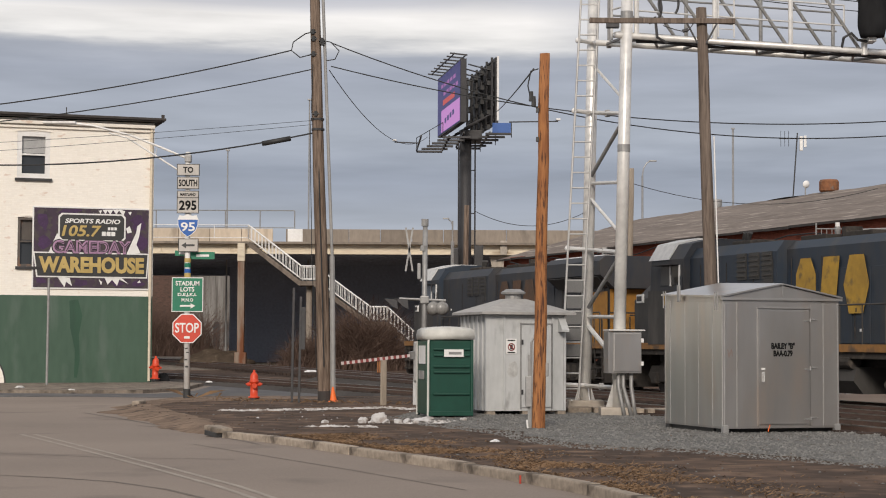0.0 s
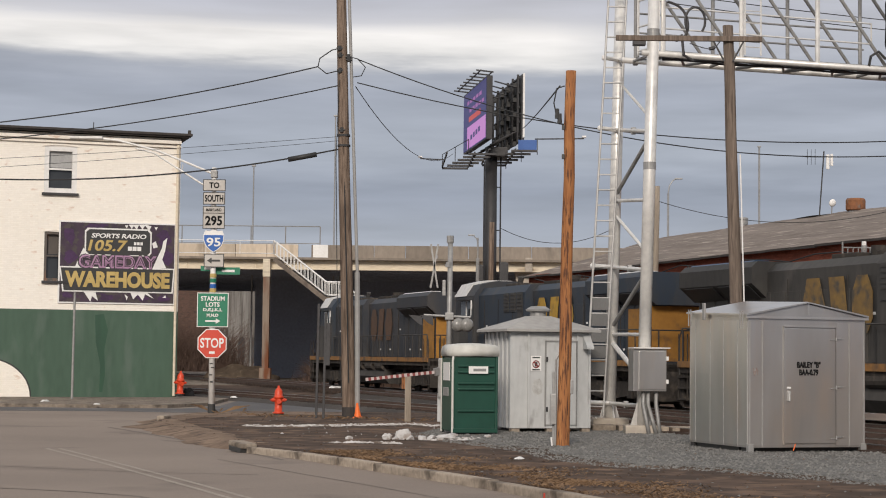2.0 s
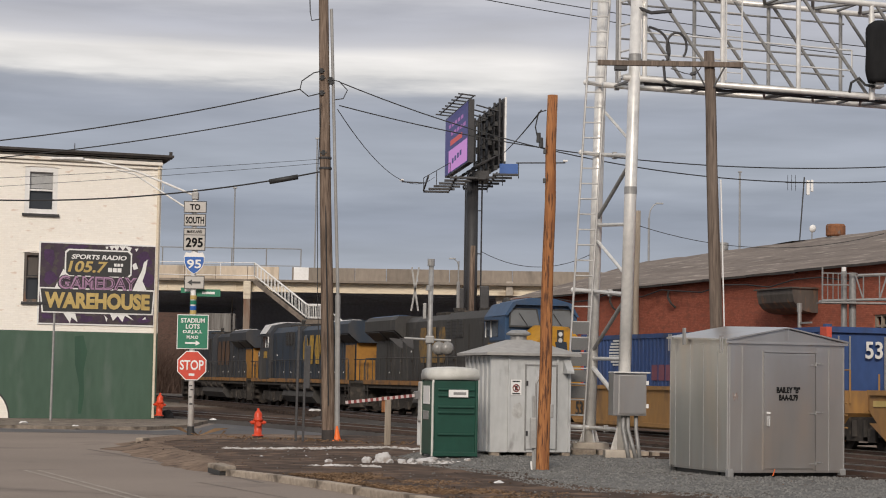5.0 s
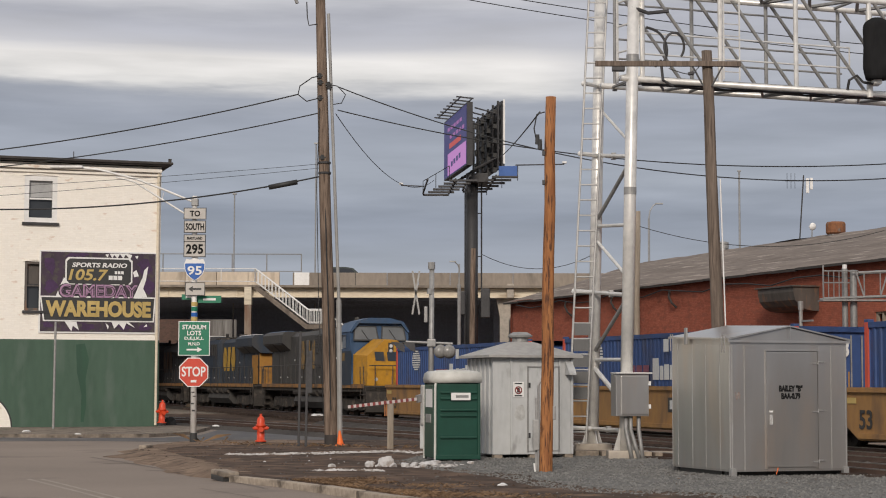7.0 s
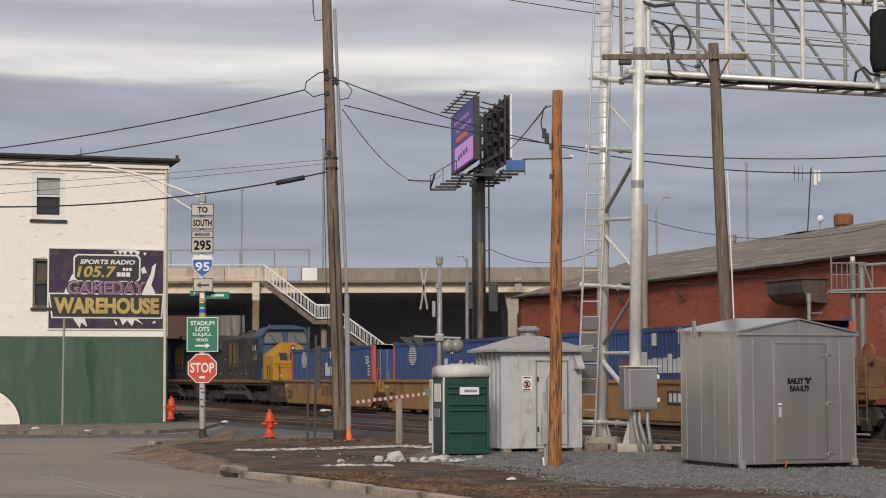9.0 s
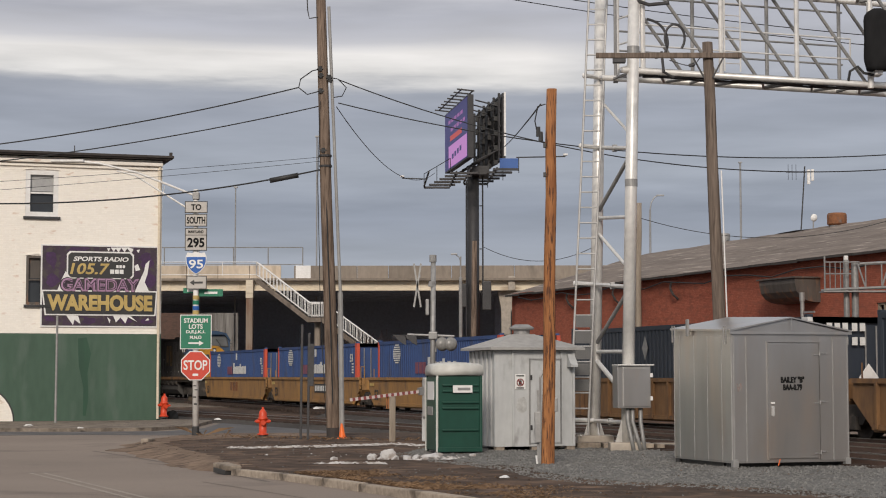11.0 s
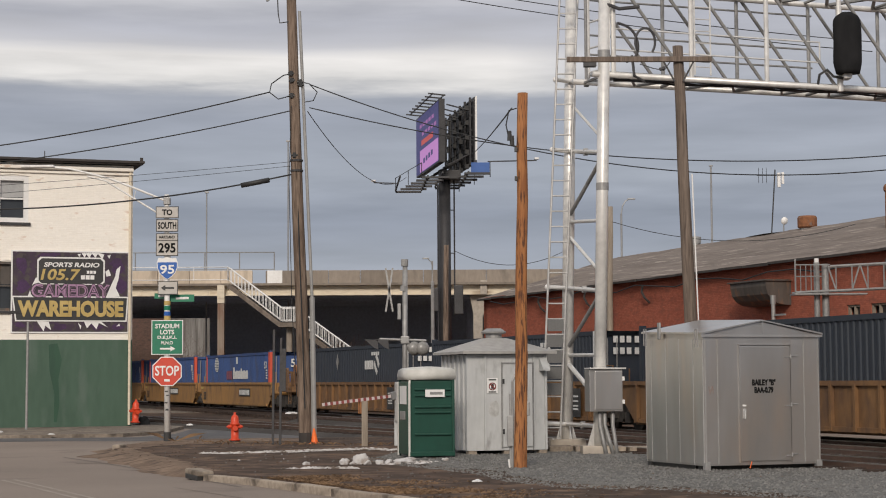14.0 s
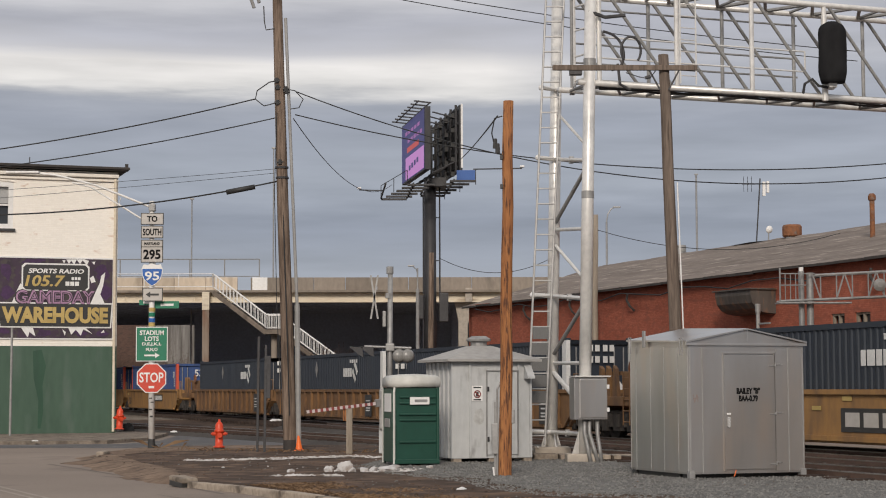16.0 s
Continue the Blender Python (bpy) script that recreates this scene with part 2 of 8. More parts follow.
M = {
    "asphalt": mat("old_asphalt", (0.285, 0.235, 0.197), (0.205, 0.170, 0.144), 0.9, grain=45, stain=0.14, amount=0.5, bump=0.25, grime_sheen=(0.16, 0.134, 0.115), grime_cut=(0.58, 0.78)),
    "asphalt_dark": mat("dark_asphalt", (0.098, 0.094, 0.095), (0.060, 0.058, 0.059), 0.8, grain=30, stain=0.25, grime_sheen=(0.135, 0.126, 0.12), grime_cut=(0.55, 0.70)),
    "earth": mat("bare_earth", (0.150, 0.100, 0.072), (0.064, 0.046, 0.036), 0.95, grain=1.6, stain=0.4, amount=0.8, bump=0.3, grime_sheen=(0.19, 0.128, 0.09), grime_cut=(0.55, 0.70)),
    "gravel": mat("crushed_stone", (0.195, 0.190, 0.179), (0.10, 0.097, 0.092), 0.95, grain=26, stain=0.5, amount=0.5, bump=1.0, grime_sheen=(0.085, 0.071, 0.060), grime_cut=(0.58, 0.72)),
    "stone": mat("gravel_stone", (0.225, 0.220, 0.208), (0.105, 0.102, 0.097), 0.9, grain=10, stain=3, bump=0.2),
    "ballast": mat("track_ballast", (0.095, 0.084, 0.076), (0.046, 0.041, 0.038), 0.95, grain=16, stain=0.4, bump=1.0),
    "kerb": mat("worn_kerb_concrete", (0.41, 0.345, 0.275), (0.25, 0.208, 0.168), 0.9, grain=12, stain=0.8, amount=0.6, bump=0.4, vary=0.18, grime_sheen=(0.12, 0.099, 0.08), grime_cut=(0.52, 0.68)),
    "concrete": mat("concrete", (0.50, 0.44, 0.37), (0.34, 0.30, 0.255), 0.88, grain=6, stain=0.25, bump=0.15, grime_sheen=(0.24, 0.21, 0.18), grime_cut=(0.6, 0.8)),
    # stair colour darkened for the shade on its underside, with stain patches
    "stair_concrete": mat("stained_stair_concrete", (0.235, 0.195, 0.16), (0.14, 0.117, 0.097), 0.9, grain=6, stain=0.4, amount=0.6, bump=0.15, stretch=(1, 1, 0.5), grime_sheen=(0.10, 0.082, 0.068), grime_cut=(0.55, 0.72)),
    "cream_beam": mat("cream_girder_paint", (0.72, 0.64, 0.50), (0.55, 0.47, 0.36), 0.7, grain=5, stain=0.3, bump=0.05, stretch=(0.4, 1, 2), grime_sheen=(0.3, 0.22, 0.15), grime_cut=(0.64, 0.78)),
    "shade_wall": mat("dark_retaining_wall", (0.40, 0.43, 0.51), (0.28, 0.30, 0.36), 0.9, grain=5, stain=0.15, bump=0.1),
    "grey_wall": mat("stained_concrete", (0.25, 0.238, 0.222), (0.125, 0.115, 0.106), 0.9, grain=2.5, stain=0.3, amount=0.7, stretch=(1.6, 1, 0.12), bump=0.1, vary=0.06, grime_sheen=(0.075, 0.067, 0.06), grime_cut=(0.5, 0.66)),
    "cream_brick": brick_mat("cream_painted_brick", (0.92, 0.875, 0.80), (0.88, 0.825, 0.735), (0.7, 0.65, 0.58), 0.8, strength=0.2, grime_sheen=(0.70, 0.56, 0.46)),
    "green_paint": mat("green_wall_paint", (0.058, 0.108, 0.074), (0.043, 0.085, 0.057), 0.6, grain=4, stain=0.5, bump=0.08, stretch=(1, 1, 0.3), grime_sheen=(0.085, 0.125, 0.098), grime_cut=(0.54, 0.72)),
    "red_brick": brick_mat("red_brick", (0.43, 0.14, 0.09), (0.31, 0.098, 0.064), (0.6, 0.5, 0.45), 0.9, strength=0.7, grime_sheen=(0.245, 0.088, 0.06), grime_cut=(0.50, 0.68)),
    "roofing": mat("weathered_roofing", (0.255, 0.215, 0.185), (0.145, 0.12, 0.104), 0.9, grain=3.5, stain=0.5, bump=0.5, stretch=(0.35, 2.2, 2.2), grime_sheen=(0.36, 0.31, 0.27), grime_cut=(0.58, 0.68)),
    "tar": mat("black_roof_edge", (0.06, 0.05, 0.045), (0.03, 0.026, 0.024), 0.8, grain=5, bump=0.2),
    "white": mat("white_paint", (0.80, 0.79, 0.77), (0.68, 0.665, 0.64), 0.55, grain=8, bump=0.05),
    "plate_white": mat("dulled_plate_white", (0.50, 0.47, 0.435), (0.43, 0.405, 0.37), 0.5, grain=6, stain=2, bump=0),
    "gate_white": mat("weathered_gate_white", (0.50, 0.44, 0.42), (0.40, 0.34, 0.33), 0.6, grain=8, stain=3, bump=0),
    "sign_white": mat("sign_white", (0.78, 0.77, 0.75), (0.7, 0.69, 0.67), 0.45, grain=6, stain=2, bump=0),
    "black": mat("black_paint", (0.028, 0.028, 0.028), (0.042, 0.041, 0.04), 0.5, bump=0.05),
    "dark_steel": mat("dark_steel", (0.058, 0.056, 0.058), (0.032, 0.031, 0.032), 0.55, 0.3, bump=0.05),
    "glass": mat("dark_window_glass", (0.03, 0.033, 0.038), (0.045, 0.05, 0.055), 0.08, grain=1, stain=0.6, bump=0),
    "blind": mat("window_blind", (0.42, 0.42, 0.41), (0.30, 0.3, 0.3), 0.5, bump=0),
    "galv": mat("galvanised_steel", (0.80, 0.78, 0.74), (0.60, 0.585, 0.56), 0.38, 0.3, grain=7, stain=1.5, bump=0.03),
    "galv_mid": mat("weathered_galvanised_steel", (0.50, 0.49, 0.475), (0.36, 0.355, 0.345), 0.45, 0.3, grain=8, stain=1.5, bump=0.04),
    # dull steel; its darker tone also stands for shade on braces and diagonals
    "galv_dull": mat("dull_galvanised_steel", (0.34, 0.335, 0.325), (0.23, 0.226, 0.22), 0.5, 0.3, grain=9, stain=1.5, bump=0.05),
    # the third colour paints warm ground reflections into the sheet
    "aluminium": mat("mill_aluminium_sheet", (0.61, 0.595, 0.58), (0.49, 0.475, 0.46), 0.28, 0.8, grain=1.3, stain=0.6, amount=0.6, bump=0.05, stretch=(1.2, 1.2, 0.3), vary=0.1, grime_sheen=(0.57, 0.515, 0.47), grime_cut=(0.50, 0.70)),
    "old_wood": mat("weathered_pole_wood", (0.275, 0.207, 0.160), (0.125, 0.092, 0.071), 0.9, grain=7, stain=1.5, amount=0.65, bump=0.5, stretch=(4, 4, 0.3), grime_sheen=(0.07, 0.05, 0.039), grime_cut=(0.53, 0.70)),
    "new_wood": mat("orange_pole_wood", (0.43, 0.185, 0.062), (0.24, 0.090, 0.030), 0.8, grain=4.2, stain=1.6, amount=0.6, bump=0.4, stretch=(6, 6, 0.6), grime_sheen=(0.085, 0.032, 0.014), grime_cut=(0.54, 0.62)),
    "grey_wood": mat("grey_bleached_wood", (0.34, 0.29, 0.235), (0.20, 0.165, 0.13), 0.9, grain=9, stain=1.5, bump=0.4, stretch=(5, 5, 0.35)),
    "shed": mat("light_grey_shed_paint", (0.52, 0.525, 0.52), (0.42, 0.425, 0.42), 0.55, grain=8, stain=1.2, bump=0.05, stretch=(1, 1, 0.4), grime_sheen=(0.31, 0.305, 0.30), grime_cut=(0.60, 0.73)),
    "shed_roof": mat("grey_shed_roof", (0.40, 0.385, 0.365), (0.29, 0.28, 0.265), 0.75, grain=6, stain=1, bump=0.15),
    "toilet_green": mat("dark_green_plastic", (0.009, 0.062, 0.041), (0.007, 0.047, 0.031), 0.42, grain=5, stain=1.2, bump=0.03),
    "toilet_white": mat("dirty_white_plastic", (0.60, 0.59, 0.55), (0.46, 0.45, 0.41), 0.5, grain=4, stain=1, bump=0.03, grime_sheen=(0.36, 0.34, 0.30), grime_cut=(0.6, 0.75)),
    "hydrant": mat("red_orange_hydrant_paint", (0.66, 0.065, 0.018), (0.52, 0.045, 0.014), 0.45, grain=10, bump=0.05),
    "cone": mat("orange_plastic", (0.85, 0.17, 0.02), (0.7, 0.12, 0.015), 0.5, bump=0.02),
    "sign_red": mat("sign_red", (0.60, 0.055, 0.025), (0.5, 0.045, 0.022), 0.45, stain=2, bump=0),
    "maroon": mat("faded_maroon", (0.22, 0.03, 0.028), (0.15, 0.024, 0.022), 0.6, stain=2, bump=0),
    "sign_green": mat("sign_green", (0.006, 0.18, 0.095), (0.005, 0.15, 0.08), 0.45, stain=2, bump=0),
    "sign_blue": mat("sign_blue", (0.012, 0.11, 0.42), (0.01, 0.09, 0.35), 0.45, bump=0),
    "plum": mat("banner_plum", (0.030, 0.020, 0.030), (0.052, 0.028, 0.054), 0.6, grain=2.5, stain=1.5, amount=0.6, bump=0, grime_sheen=(0.06, 0.048, 0.046), grime_cut=(0.5, 0.6)),
    "violet": mat("banner_violet", (0.065, 0.022, 0.09), (0.035, 0.014, 0.045), 0.6, bump=0),
    "gold": mat("banner_gold", (0.56, 0.41, 0.15), (0.40, 0.285, 0.09), 0.6, grain=3, bump=0),
    "lilac": mat("banner_lilac", (0.42, 0.25, 0.38), (0.32, 0.18, 0.29), 0.6, bump=0),
    "snow": mat("old_snow", (0.56, 0.545, 0.535), (0.38, 0.36, 0.345), 0.8, grain=7, stain=2, bump=0.5, grime_sheen=(0.27, 0.23, 0.20), grime_cut=(0.50, 0.66)),
    "thin_snow": mat("melting_snow_and_dirt", (0.58, 0.56, 0.545), (0.36, 0.33, 0.30), 0.85, grain=9, stain=1.6, amount=0.6, bump=0.6, grime_sheen=(0.13, 0.10, 0.08), grime_cut=(0.52, 0.62)),
    "orange_end": mat("dulled_orange_end_paint", (0.40, 0.19, 0.03), (0.29, 0.135, 0.025), 0.6, grain=5, stain=0.7, bump=0.03, grime_sheen=(0.14, 0.08, 0.04), grime_cut=(0.56, 0.72)),
    "ink": mat("matt_black_stencil_ink", (0.012, 0.012, 0.012), (0.02, 0.02, 0.02), 0.95, bump=0),
    "emblem_dull": mat("dusty_yellow_emblem_paint", (0.25, 0.15, 0.04), (0.15, 0.095, 0.04), 0.7, grain=6, stain=1.0, bump=0, grime_sheen=(0.075, 0.064, 0.05), grime_cut=(0.50, 0.66)),
    "drab_wood": mat("grey_brown_pole_wood", (0.235, 0.185, 0.15), (0.125, 0.098, 0.08), 0.9, grain=7, stain=1.5, amount=0.65, bump=0.5, stretch=(4, 4, 0.3), grime_sheen=(0.07, 0.054, 0.045), grime_cut=(0.55, 0.72)),
    "paving": mat("grimy_pavement_concrete", (0.29, 0.245, 0.20), (0.17, 0.143, 0.118), 0.9, grain=12, stain=0.8, amount=0.6, bump=0.4, grime_sheen=(0.085, 0.072, 0.06), grime_cut=(0.50, 0.66)),
    "straw": mat("dry_grass", (0.26, 0.165, 0.095), (0.115, 0.076, 0.05), 0.9, grain=3, stain=0.8, bump=0),
    "twig": mat("brown_twigs", (0.115, 0.076, 0.060), (0.062, 0.042, 0.034), 0.95, grain=3, bump=0),
    "rust": mat("rusty_steel", (0.28, 0.125, 0.062), (0.13, 0.06, 0.036), 0.85, grain=7, stain=1.2, bump=0.3, grime_sheen=(0.17, 0.14, 0.12), grime_cut=(0.55, 0.7)),
    "rail": mat("worn_rail", (0.16, 0.10, 0.075), (0.09, 0.06, 0.05), 0.6, 0.4, grain=9, bump=0.1),
    "rail_top": mat("polished_rail_head", (0.45, 0.43, 0.41), (0.3, 0.28, 0.26), 0.3, 0.9, bump=0),
    "tie": mat("creosoted_timber", (0.075, 0.055, 0.045), (0.04, 0.03, 0.026), 0.9, grain=8, bump=0.4, vary=0.2),
    "cable": mat("black_cable", (0.02, 0.02, 0.021), (0.03, 0.03, 0.03), 0.6, bump=0),
    "cover": mat("black_cloth_cover", (0.012, 0.012, 0.013), (0.021, 0.021, 0.022), 0.9, grain=6, bump=0.6, stretch=(1, 1, 0.4)),
    "lens": mat("grey_lamp_lens", (0.27, 0.26, 0.245), (0.17, 0.165, 0.155), 0.3, bump=0),
    "dirt_pile": mat("sandy_earth", (0.10, 0.075, 0.055), (0.055, 0.042, 0.032), 0.95, grain=5, bump=0.8, grime_sheen=(0.14, 0.11, 0.08), grime_cut=(0.55, 0.7)),
    "navy": mat("weathered_navy_paint", (0.018, 0.031, 0.052), (0.025, 0.033, 0.044), 0.6, grain=6, stain=0.4, bump=0.08, stretch=(1, 1, 0.4), grime_sheen=(0.048, 0.045, 0.043), grime_cut=(0.50, 0.72)),
    "navy_worn": mat("dusty_navy_paint", (0.026, 0.032, 0.044), (0.038, 0.038, 0.04), 0.65, grain=6, stain=0.4, bump=0.08, stretch=(1, 1, 0.4), grime_sheen=(0.055, 0.049, 0.045), grime_cut=(0.50, 0.72)),
    "loco_grey": mat("weathered_grey_paint", (0.058, 0.054, 0.049), (0.036, 0.034, 0.032), 0.7, grain=6, stain=0.4, bump=0.08, stretch=(1, 1, 0.35), grime_sheen=(0.088, 0.080, 0.072), grime_cut=(0.58, 0.74)),
    # pale grey base stands for the reflection on the glass
    "screen_glass": mat("pale_windscreen", (0.16, 0.165, 0.165), (0.10, 0.105, 0.11), 0.1, grain=1, stain=0.7, bump=0),
    "loco_blue": mat("cab_blue_paint", (0.038, 0.085, 0.17), (0.03, 0.062, 0.12), 0.5, grain=5, stain=0.6, bump=0.04, grime_sheen=(0.06, 0.075, 0.10)),
    "loco_yellow": mat("loco_yellow_paint", (0.53, 0.265, 0.018), (0.40, 0.195, 0.016), 0.5, grain=5, stain=0.7, bump=0.04, grime_sheen=(0.22, 0.125, 0.035), grime_cut=(0.54, 0.70)),
    "emblem_yellow": mat("worn_yellow_emblem_paint", (0.46, 0.275, 0.035), (0.32, 0.19, 0.03), 0.65, grain=6, stain=1.0, bump=0, grime_sheen=(0.12, 0.085, 0.04), grime_cut=(0.54, 0.70)),
    "faded_orange": mat("faded_orange_lettering", (0.115, 0.060, 0.032), (0.07, 0.044, 0.03), 0.7, grain=5, bump=0),
    "stripe": mat("orange_sill_stripe", (0.33, 0.155, 0.04), (0.19, 0.10, 0.035), 0.65, grain=6, stain=0.8, bump=0, grime_sheen=(0.10, 0.066, 0.042), grime_cut=(0.48, 0.64)),
    "under": mat("grimy_underframe", (0.064, 0.057, 0.051), (0.040, 0.036, 0.033), 0.85, grain=9, stain=1.2, bump=0.3, grime_sheen=(0.105, 0.088, 0.073), grime_cut=(0.54, 0.70)),
    "tank": mat("dusty_fuel_tank", (0.068, 0.063, 0.058), (0.042, 0.039, 0.036), 0.8, grain=4, stain=0.8, bump=0.1, stretch=(1, 1, 0.3)),
    "bleached": mat("bleached_cab_roof", (0.62, 0.61, 0.59), (0.42, 0.42, 0.42), 0.6, grain=5, bump=0.05),
    "well_yellow": mat("well_car_yellow", (0.38, 0.203, 0.062), (0.26, 0.142, 0.056), 0.65, grain=5, stain=0.5, bump=0.08, stretch=(1, 1, 0.4), grime_sheen=(0.16, 0.095, 0.052), grime_cut=(0.52, 0.70)),
    "well_brown": mat("well_car_rust_yellow", (0.23, 0.120, 0.046), (0.13, 0.068, 0.032), 0.75, grain=6, stain=0.7, bump=0.1, stretch=(1, 1, 0.4), grime_sheen=(0.095, 0.055, 0.034), grime_cut=(0.52, 0.70)),
    "box_blue": mat("container_blue", (0.034, 0.076, 0.215), (0.026, 0.058, 0.165), 0.6, grain=6, stain=0.5, bump=0.05, stretch=(1, 1, 0.4), grime_sheen=(0.045, 0.055, 0.10), grime_cut=(0.54, 0.74)),
    "box_navy": mat("container_dark_navy", (0.019, 0.027, 0.042), (0.026, 0.033, 0.044), 0.6, grain=6, stain=0.5, bump=0.03, stretch=(1, 1, 0.4)),
    "box_red": mat("container_red_end", (0.58, 0.085, 0.045), (0.46, 0.07, 0.04), 0.6, bump=0.03),
    "box_white": mat("container_white", (0.70, 0.70, 0.68), (0.55, 0.55, 0.53), 0.6, bump=0.03),
    "smudge_red": mat("smudged_red", (0.26, 0.075, 0.09), (0.14, 0.06, 0.11), 0.6, bump=0),
    "pale_post": mat("pale_galvanised_pole", (0.80, 0.785, 0.76), (0.62, 0.605, 0.58), 0.5, 0.0, grain=8, stain=2, bump=0.04, grime_sheen=(0.42, 0.40, 0.37), grime_cut=(0.62, 0.78)),
    "plastic_conduit": mat("grey_conduit_plastic", (0.31, 0.305, 0.295), (0.23, 0.226, 0.22), 0.5, 0.0, grain=6, stain=1, bump=0.03),
    "sandy": mat("sandy_road_edge", (0.27, 0.195, 0.14), (0.15, 0.106, 0.078), 0.95, grain=5, stain=0.7, amount=0.65, bump=0.5, grime_sheen=(0.085, 0.062, 0.048), grime_cut=(0.52, 0.66)),
    "pier_stain": mat("rust_streaked_concrete", (0.29, 0.235, 0.19), (0.19, 0.135, 0.10), 0.9, grain=3, stain=0.5, stretch=(1, 1, 0.2), bump=0.1, grime_sheen=(0.17, 0.068, 0.036), grime_cut=(0.44, 0.58)),
    "far_brick": brick_mat("far_brown_brick", (0.145, 0.090, 0.073), (0.10, 0.066, 0.055), (0.6, 0.5, 0.45), 0.9, strength=0.5, grime_sheen=(0.075, 0.057, 0.048), grime_cut=(0.5, 0.66)),
    "duct": mat("weathered_duct_steel", (0.135, 0.115, 0.10), (0.075, 0.065, 0.058), 0.6, 0.3, grain=5, stain=1.2, bump=0.1, stretch=(1, 1, 0.25), grime_sheen=(0.24, 0.125, 0.07), grime_cut=(0.54, 0.68)),
    "panel_concrete": mat("parapet_concrete", (0.30, 0.256, 0.212), (0.21, 0.178, 0.148), 0.88, grain=4, stain=0.35, bump=0.1, vary=0.13, stretch=(1, 1, 0.4), grime_sheen=(0.145, 0.125, 0.105), grime_cut=(0.57, 0.78)),
    "pale_parapet": mat("cream_washed_concrete", (0.62, 0.52, 0.41), (0.46, 0.385, 0.30), 0.85, grain=4, stain=0.35, bump=0.1, vary=0.1, stretch=(1, 1, 0.4), grime_sheen=(0.30, 0.245, 0.19), grime_cut=(0.58, 0.78)),
    "screen_violet": glow("screen_violet", (0.028, 0.026, 0.11), 1.0),
    "screen_pink": glow("screen_pink", (0.40, 0.17, 0.42), 1.0),
    "screen_orange": glow("screen_orange", (0.38, 0.05, 0.045), 1.0),
    "screen_text": glow("screen_text", (0.25, 0.09, 0.26), 1.0),
}


# ---- mesh helpers ----
V = Vector


def box(bm, c, s, bevel=0.0, m=None):
    r = bmesh.ops.create_cube(bm, size=1, matrix=(m or Matrix()) @ Matrix.Translation(c) @ Matrix.Diagonal((*s, 1)))
    if bevel:
        es = {e for v in r["verts"] for e in v.link_edges}
        bmesh.ops.bevel(bm, geom=list(es), offset=bevel, segments=2, affect="EDGES", profile=0.6)
    return bm


def rod(bm, a, b, r0, r1=None, n=10, caps=True):
    a, b = V(a), V(b)
    d = b - a
    m = Matrix.Translation((a + b) / 2) @ d.to_track_quat("Z", "Y").to_matrix().to_4x4()
    bmesh.ops.create_cone(bm, cap_ends=caps, segments=n, radius1=r0, radius2=r0 if r1 is None else r1, depth=d.length, matrix=m)
    return bm


def beam(bm, a, b, w, h):
    """A straight bar of width w and height h from a to b."""
    a, b = V(a), V(b)
    d = b - a
    m = Matrix.Translation((a + b) / 2) @ d.to_track_quat("X", "Z").to_matrix().to_4x4()
    bmesh.ops.create_cube(bm, size=1, matrix=m @ Matrix.Diagonal((d.length, w, h, 1)))
    return bm


def pipe(bm, pts, r, n=6):
    """One unbroken round tube through the points."""
    pts = [V(p) for p in pts]
    rings = []
    for i, p in enumerate(pts):
        d = (pts[min(i + 1, len(pts) - 1)] - pts[max(i - 1, 0)]).normalized()
        u = d.cross(V((0.31, 0.95, 0.07)) if abs(d.y) < 0.9 else V((1, 0, 0))).normalized()
        w = d.cross(u)
        rings.append([bm.verts.new(p + (u * math.cos(6.28319 * k / n) + w * math.sin(6.28319 * k / n)) * r) for k in range(n)])
    for a, b in zip(rings, rings[1:]):
        for k in range(n):
            bm.faces.new((a[k], a[(k + 1) % n], b[(k + 1) % n], b[k]))
    bm.faces.new(rings[0][::-1])
    bm.faces.new(rings[-1])
    return bm


def prism(bm, outline, axis, lo, hi):
    """Extrudes a 2D outline: axis 'x' takes (y, z), 'y' takes (x, z), 'z' takes (x, y)."""
    def at(p, k):
        return {"x": (k, p[0], p[1]), "y": (p[0], k, p[1]), "z": (p[0], p[1], k)}[axis]
    one = [bm.verts.new(at(p, lo)) for p in outline]
    two = [bm.verts.new(at(p, hi)) for p in outline]
    n = len(outline)
    fs = [bm.faces.new(one), bm.faces.new(two[::-1])]
    fs += [bm.faces.new((one[i], two[i], two[(i + 1) % n], one[(i + 1) % n])) for i in range(n)]
    bmesh.ops.recalc_face_normals(bm, faces=fs)
    return bm


def lathe(bm, profile, n=16, c=(0, 0, 0)):
    rings = [[bm.verts.new((c[0] + r * math.cos(6.28319 * i / n), c[1] + r * math.sin(6.28319 * i / n), c[2] + z)) for i in range(n)] for r, z in profile]
    for a, b in zip(rings, rings[1:]):
        for i in range(n):
            bm.faces.new((a[i], a[(i + 1) % n], b[(i + 1) % n], b[i]))
    bm.faces.new(rings[0][::-1])
    bm.faces.new(rings[-1])
    return bm


def mesh_of(name, bm, material):
    me = bpy.data.meshes.new(name)
    bm.to_mesh(me)
    bm.free()
    me.materials.append(material)
    return me


def part(name, bm, material, parent=None, label="", m=None, smooth=False):
    ob = new(name, mesh_of(name, bm, material))
    if smooth:
        for f in ob.data.polygons:
            f.use_smooth = True
    if parent:
        ob.parent = parent
    if m:
        ob.matrix_basis = m
    return tagged(ob, label)


def thing(name, label, category, m=None, group="", kind=""):
    ob = new(name)
    ob.empty_display_size = 0.2
    if m:
        ob.matrix_basis = m
    return tagged(ob, label, category, group, kind)


def B():
    return bmesh.new()


